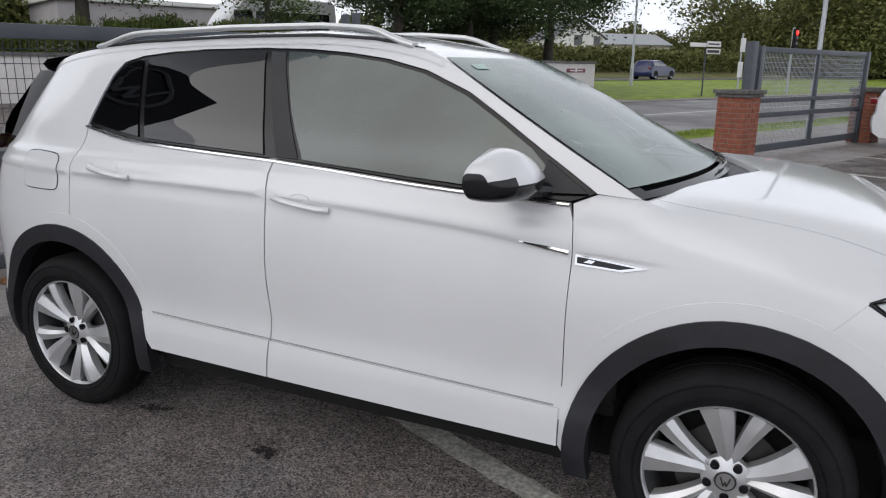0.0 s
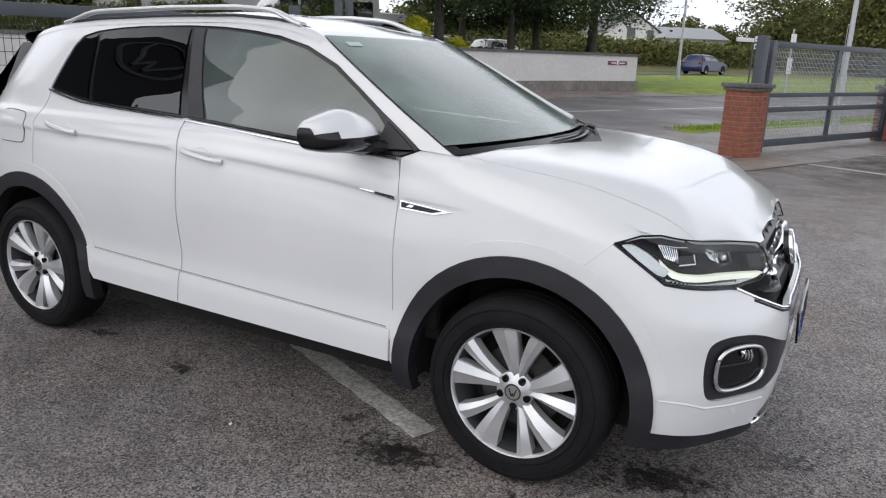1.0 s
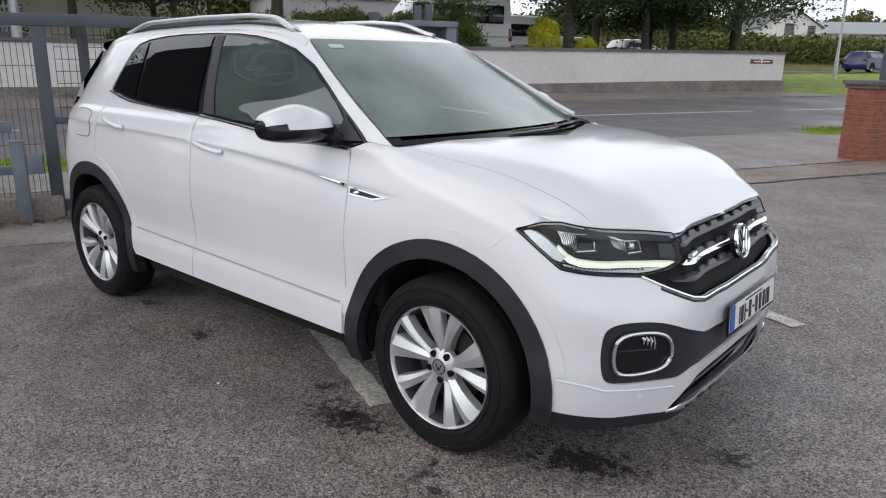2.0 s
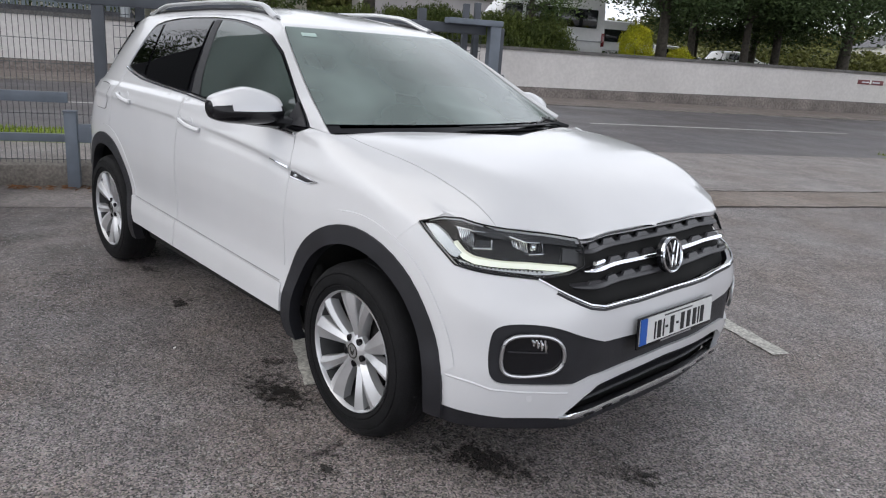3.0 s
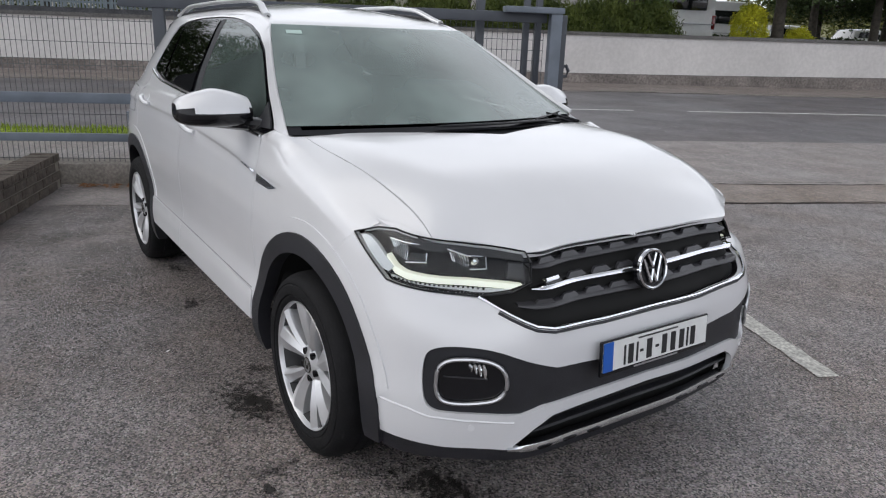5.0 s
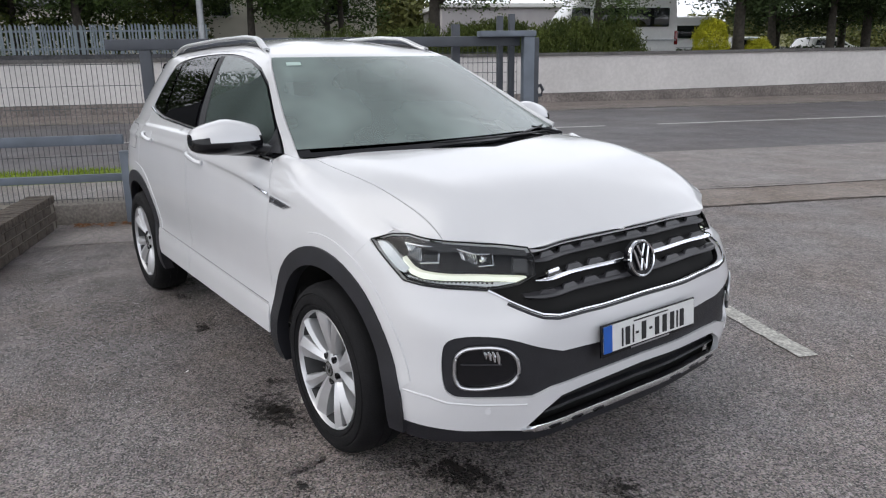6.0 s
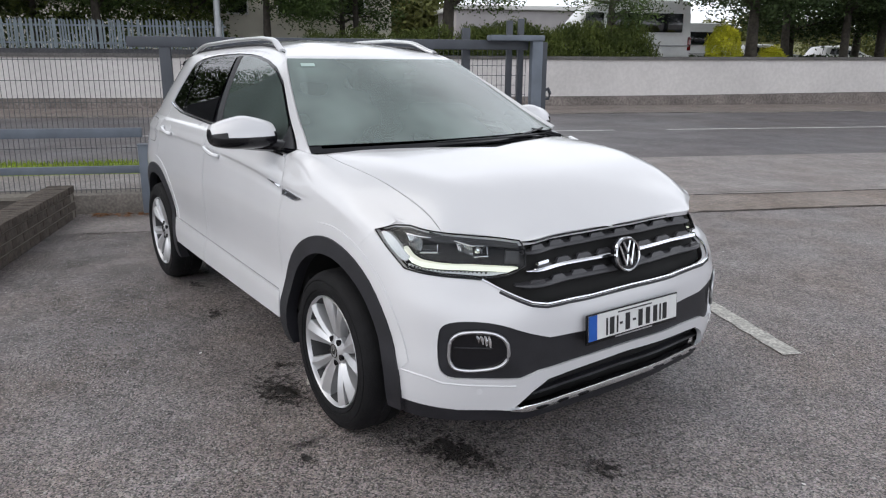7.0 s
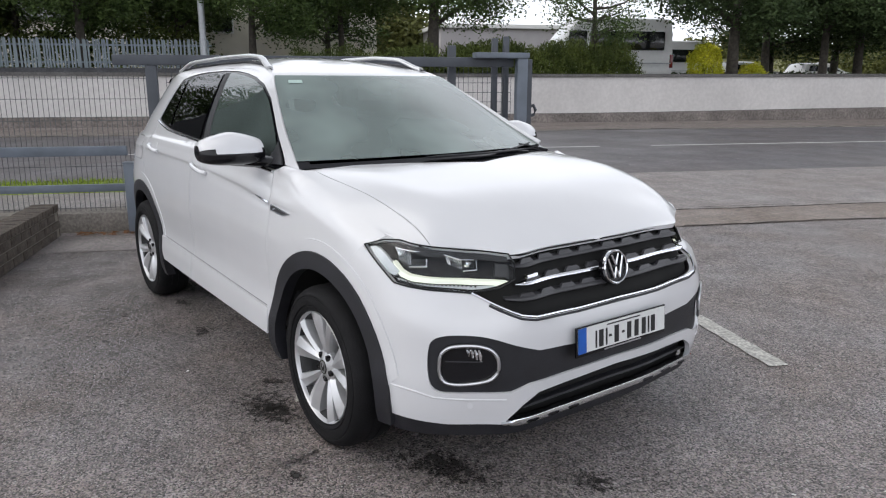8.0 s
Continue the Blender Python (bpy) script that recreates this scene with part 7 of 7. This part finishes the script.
# ---- stains, damp and painted shade on the tarmac ----
def stain_material():
    m = material("oil_stain", (0.016, 0.015, 0.014), 0.35, vary=0.3, scale=6)
    n, l = m.node_tree.nodes, m.node_tree.links
    coord = n.new("ShaderNodeTexCoord")
    tex = n.new("ShaderNodeTexNoise")
    tex.inputs["Scale"].default_value, tex.inputs["Detail"].default_value, tex.inputs["Roughness"].default_value = 26.0, 6.0, 0.75
    geo = n.new("ShaderNodeNewGeometry")
    l.new(geo.outputs["Position"], tex.inputs["Vector"])
    grad = n.new("ShaderNodeVectorMath")
    grad.operation = "LENGTH"
    l.new(coord.outputs["Object"], grad.inputs[0])
    sub = n.new("ShaderNodeMath")
    sub.operation = "SUBTRACT"
    l.new(tex.outputs["Fac"], sub.inputs[0])
    fall = n.new("ShaderNodeMapRange")
    fall.inputs["From Min"].default_value, fall.inputs["From Max"].default_value = 0.0, 1.0
    fall.inputs["To Min"].default_value, fall.inputs["To Max"].default_value = 0.33, 0.74
    l.new(grad.outputs["Value"], fall.inputs["Value"])
    l.new(fall.outputs["Result"], sub.inputs[1])
    sharp = n.new("ShaderNodeMapRange")
    sharp.inputs["From Min"].default_value, sharp.inputs["From Max"].default_value = 0.0, 0.16
    sharp.inputs["To Min"].default_value, sharp.inputs["To Max"].default_value = 0.0, 0.80
    l.new(sub.outputs["Value"], sharp.inputs["Value"])
    l.new(sharp.outputs["Result"], n["Principled BSDF"].inputs["Alpha"])
    return m


STAIN = stain_material()
for x, y, rx, ry, turn in ((1.72, -0.56, 0.42, 0.20, 25), (0.86, -0.90, 0.38, 0.20, 10), (-0.32, -0.82, 0.16, 0.09, 0), (-0.95, -0.74, 0.17, 0.08, 10), (2.10, -0.20, 0.22, 0.12, 40), (0.60, -0.78, 0.14, 0.08, 60), (1.45, -1.05, 0.10, 0.06, 0), (-1.4, -0.62, 0.4, 0.16, 0)):
    st = solid("oil_stain", grid_surface([[(-1, -1, 0), (1, -1, 0)], [(-1, 1, 0), (1, 1, 0)]]), STAIN, "dark oily stain on the asphalt", "stain", "structure", pose(x, y, 0.006, 0, 0, turn), angle=None)
    st.scale = (rx * 1.25, ry * 1.25, 1)


def film_material(name, color, rough, amount):
    """Damp, dusty or shaded tarmac: a brown film that thins out at its uneven rim."""
    m = material(name, color, rough, vary=0.3, scale=3.0)
    n, l = m.node_tree.nodes, m.node_tree.links
    coord, geo = n.new("ShaderNodeTexCoord"), n.new("ShaderNodeNewGeometry")
    tex = n.new("ShaderNodeTexNoise")
    tex.inputs["Scale"].default_value, tex.inputs["Detail"].default_value = 2.6, 6.0
    l.new(geo.outputs["Position"], tex.inputs["Vector"])
    size = n.new("ShaderNodeVectorMath")
    size.operation = "LENGTH"
    l.new(coord.outputs["Object"], size.inputs[0])
    rim = n.new("ShaderNodeMath")
    rim.operation = "SUBTRACT"
    rim.inputs[0].default_value = 0.92
    l.new(size.outputs["Value"], rim.inputs[1])
    both = n.new("ShaderNodeMath")
    both.operation = "ADD"
    l.new(rim.outputs["Value"], both.inputs[0])
    spread = n.new("ShaderNodeMapRange")
    spread.inputs["From Min"].default_value, spread.inputs["From Max"].default_value = 0.3, 0.7
    spread.inputs["To Min"].default_value, spread.inputs["To Max"].default_value = -0.25, 0.25
    l.new(tex.outputs["Fac"], spread.inputs["Value"])
    l.new(spread.outputs["Result"], both.inputs[1])
    fade = n.new("ShaderNodeMapRange")
    fade.inputs["From Min"].default_value, fade.inputs["From Max"].default_value = 0.0, 0.7
    fade.inputs["To Min"].default_value, fade.inputs["To Max"].default_value = 0.0, amount
    l.new(both.outputs["Value"], fade.inputs["Value"])
    l.new(fade.outputs["Result"], n["Principled BSDF"].inputs["Alpha"])
    return m


DAMP_SHADE = film_material("damp_film", (0.052, 0.045, 0.039), 0.42, 0.13)
DIRT = film_material("brown_dirt_film", (0.078, 0.058, 0.046), 0.7, 0.42)
# damp by the car, darkened further to paint in the shade it casts
for x, y, rx, ry, turn in ((-0.2, -1.05, 2.3, 0.62, -2), (-0.6, -1.5, 2.0, 0.8, -6), (-2.3, -1.5, 1.1, 0.9, 20), (-2.75, -0.75, 0.9, 0.55, 66), (1.9, -0.45, 1.0, 0.5, 30)):
    st = solid("damp_patch", grid_surface([[(-1, -1, 0), (1, -1, 0)], [(-1, 1, 0), (1, 1, 0)]]), DAMP_SHADE, "brown damp patch beside the car, with the car's shade painted in", "stain", "structure", pose(x, y, 0.0025 + 0.0005 * (x + 3), 0, 0, turn), angle=None)
    st.scale = (rx, ry, 1)
for u, v, ru, rv in ((9.6, 0.9, 4.2, 2.0), (13.5, 1.2, 5.0, 2.4)):
    st = solid("dirt_patch", grid_surface([[(-1, -1, 0), (1, -1, 0)], [(-1, 1, 0), (1, 1, 0)]]), DIRT, "brown dirt washed over the tarmac by the gate", "stain", "structure", street(u, v, 0.0015 + 0.0001 * u), angle=None)
    st.scale = (ru, rv, 1)


# fallen leaves and grit along the fence footing
rng = random.Random(81)
bm = bmesh.new()
for _ in range(170):
    u, v = rng.uniform(-2.35, -0.9), 3.08 - abs(rng.gauss(0, 0.09))
    a, w, l = rng.uniform(0, 6.28), rng.uniform(0.008, 0.02), rng.uniform(0.02, 0.05)
    c, e = math.cos(a), math.sin(a)
    bm.faces.new([bm.verts.new((u + p * c - q * e, v + p * e + q * c, 0.008 + h)) for p, q, h in ((-l, 0, 0), (0, -w, 0.006), (l, 0, rng.uniform(0, 0.015)), (0, w, 0.004))])
solid("fallen_leaves", bm, DEAD_LEAF, "brown fallen leaves and grit along the fence footing", "leaves", "stuff", STREET, angle=None)

# pale scraps lying on the asphalt
bm = bmesh.new()
for _ in range(60):
    x, y = rng.uniform(-3.0, 4.0), rng.uniform(-3.2, 3.0)
    if -2.1 < x < 2.15 and -0.95 < y < 0.95:
        continue
    a, w = rng.uniform(0, 6.28), rng.uniform(0.003, 0.010)
    c, e = math.cos(a) * w, math.sin(a) * w
    bm.faces.new([bm.verts.new((x + p * c - q * e, y + p * e + q * c, 0.007 + 0.002 * h)) for p, q, h in ((-1.5, 0, 0), (0, -0.8, 1), (1.4, 0.1, 2), (0.1, 0.9, 1))])
solid("litter_scraps", bm, RENDER_WHITE, "small pale scraps and petals scattered on the asphalt", "litter", "stuff", angle=None)
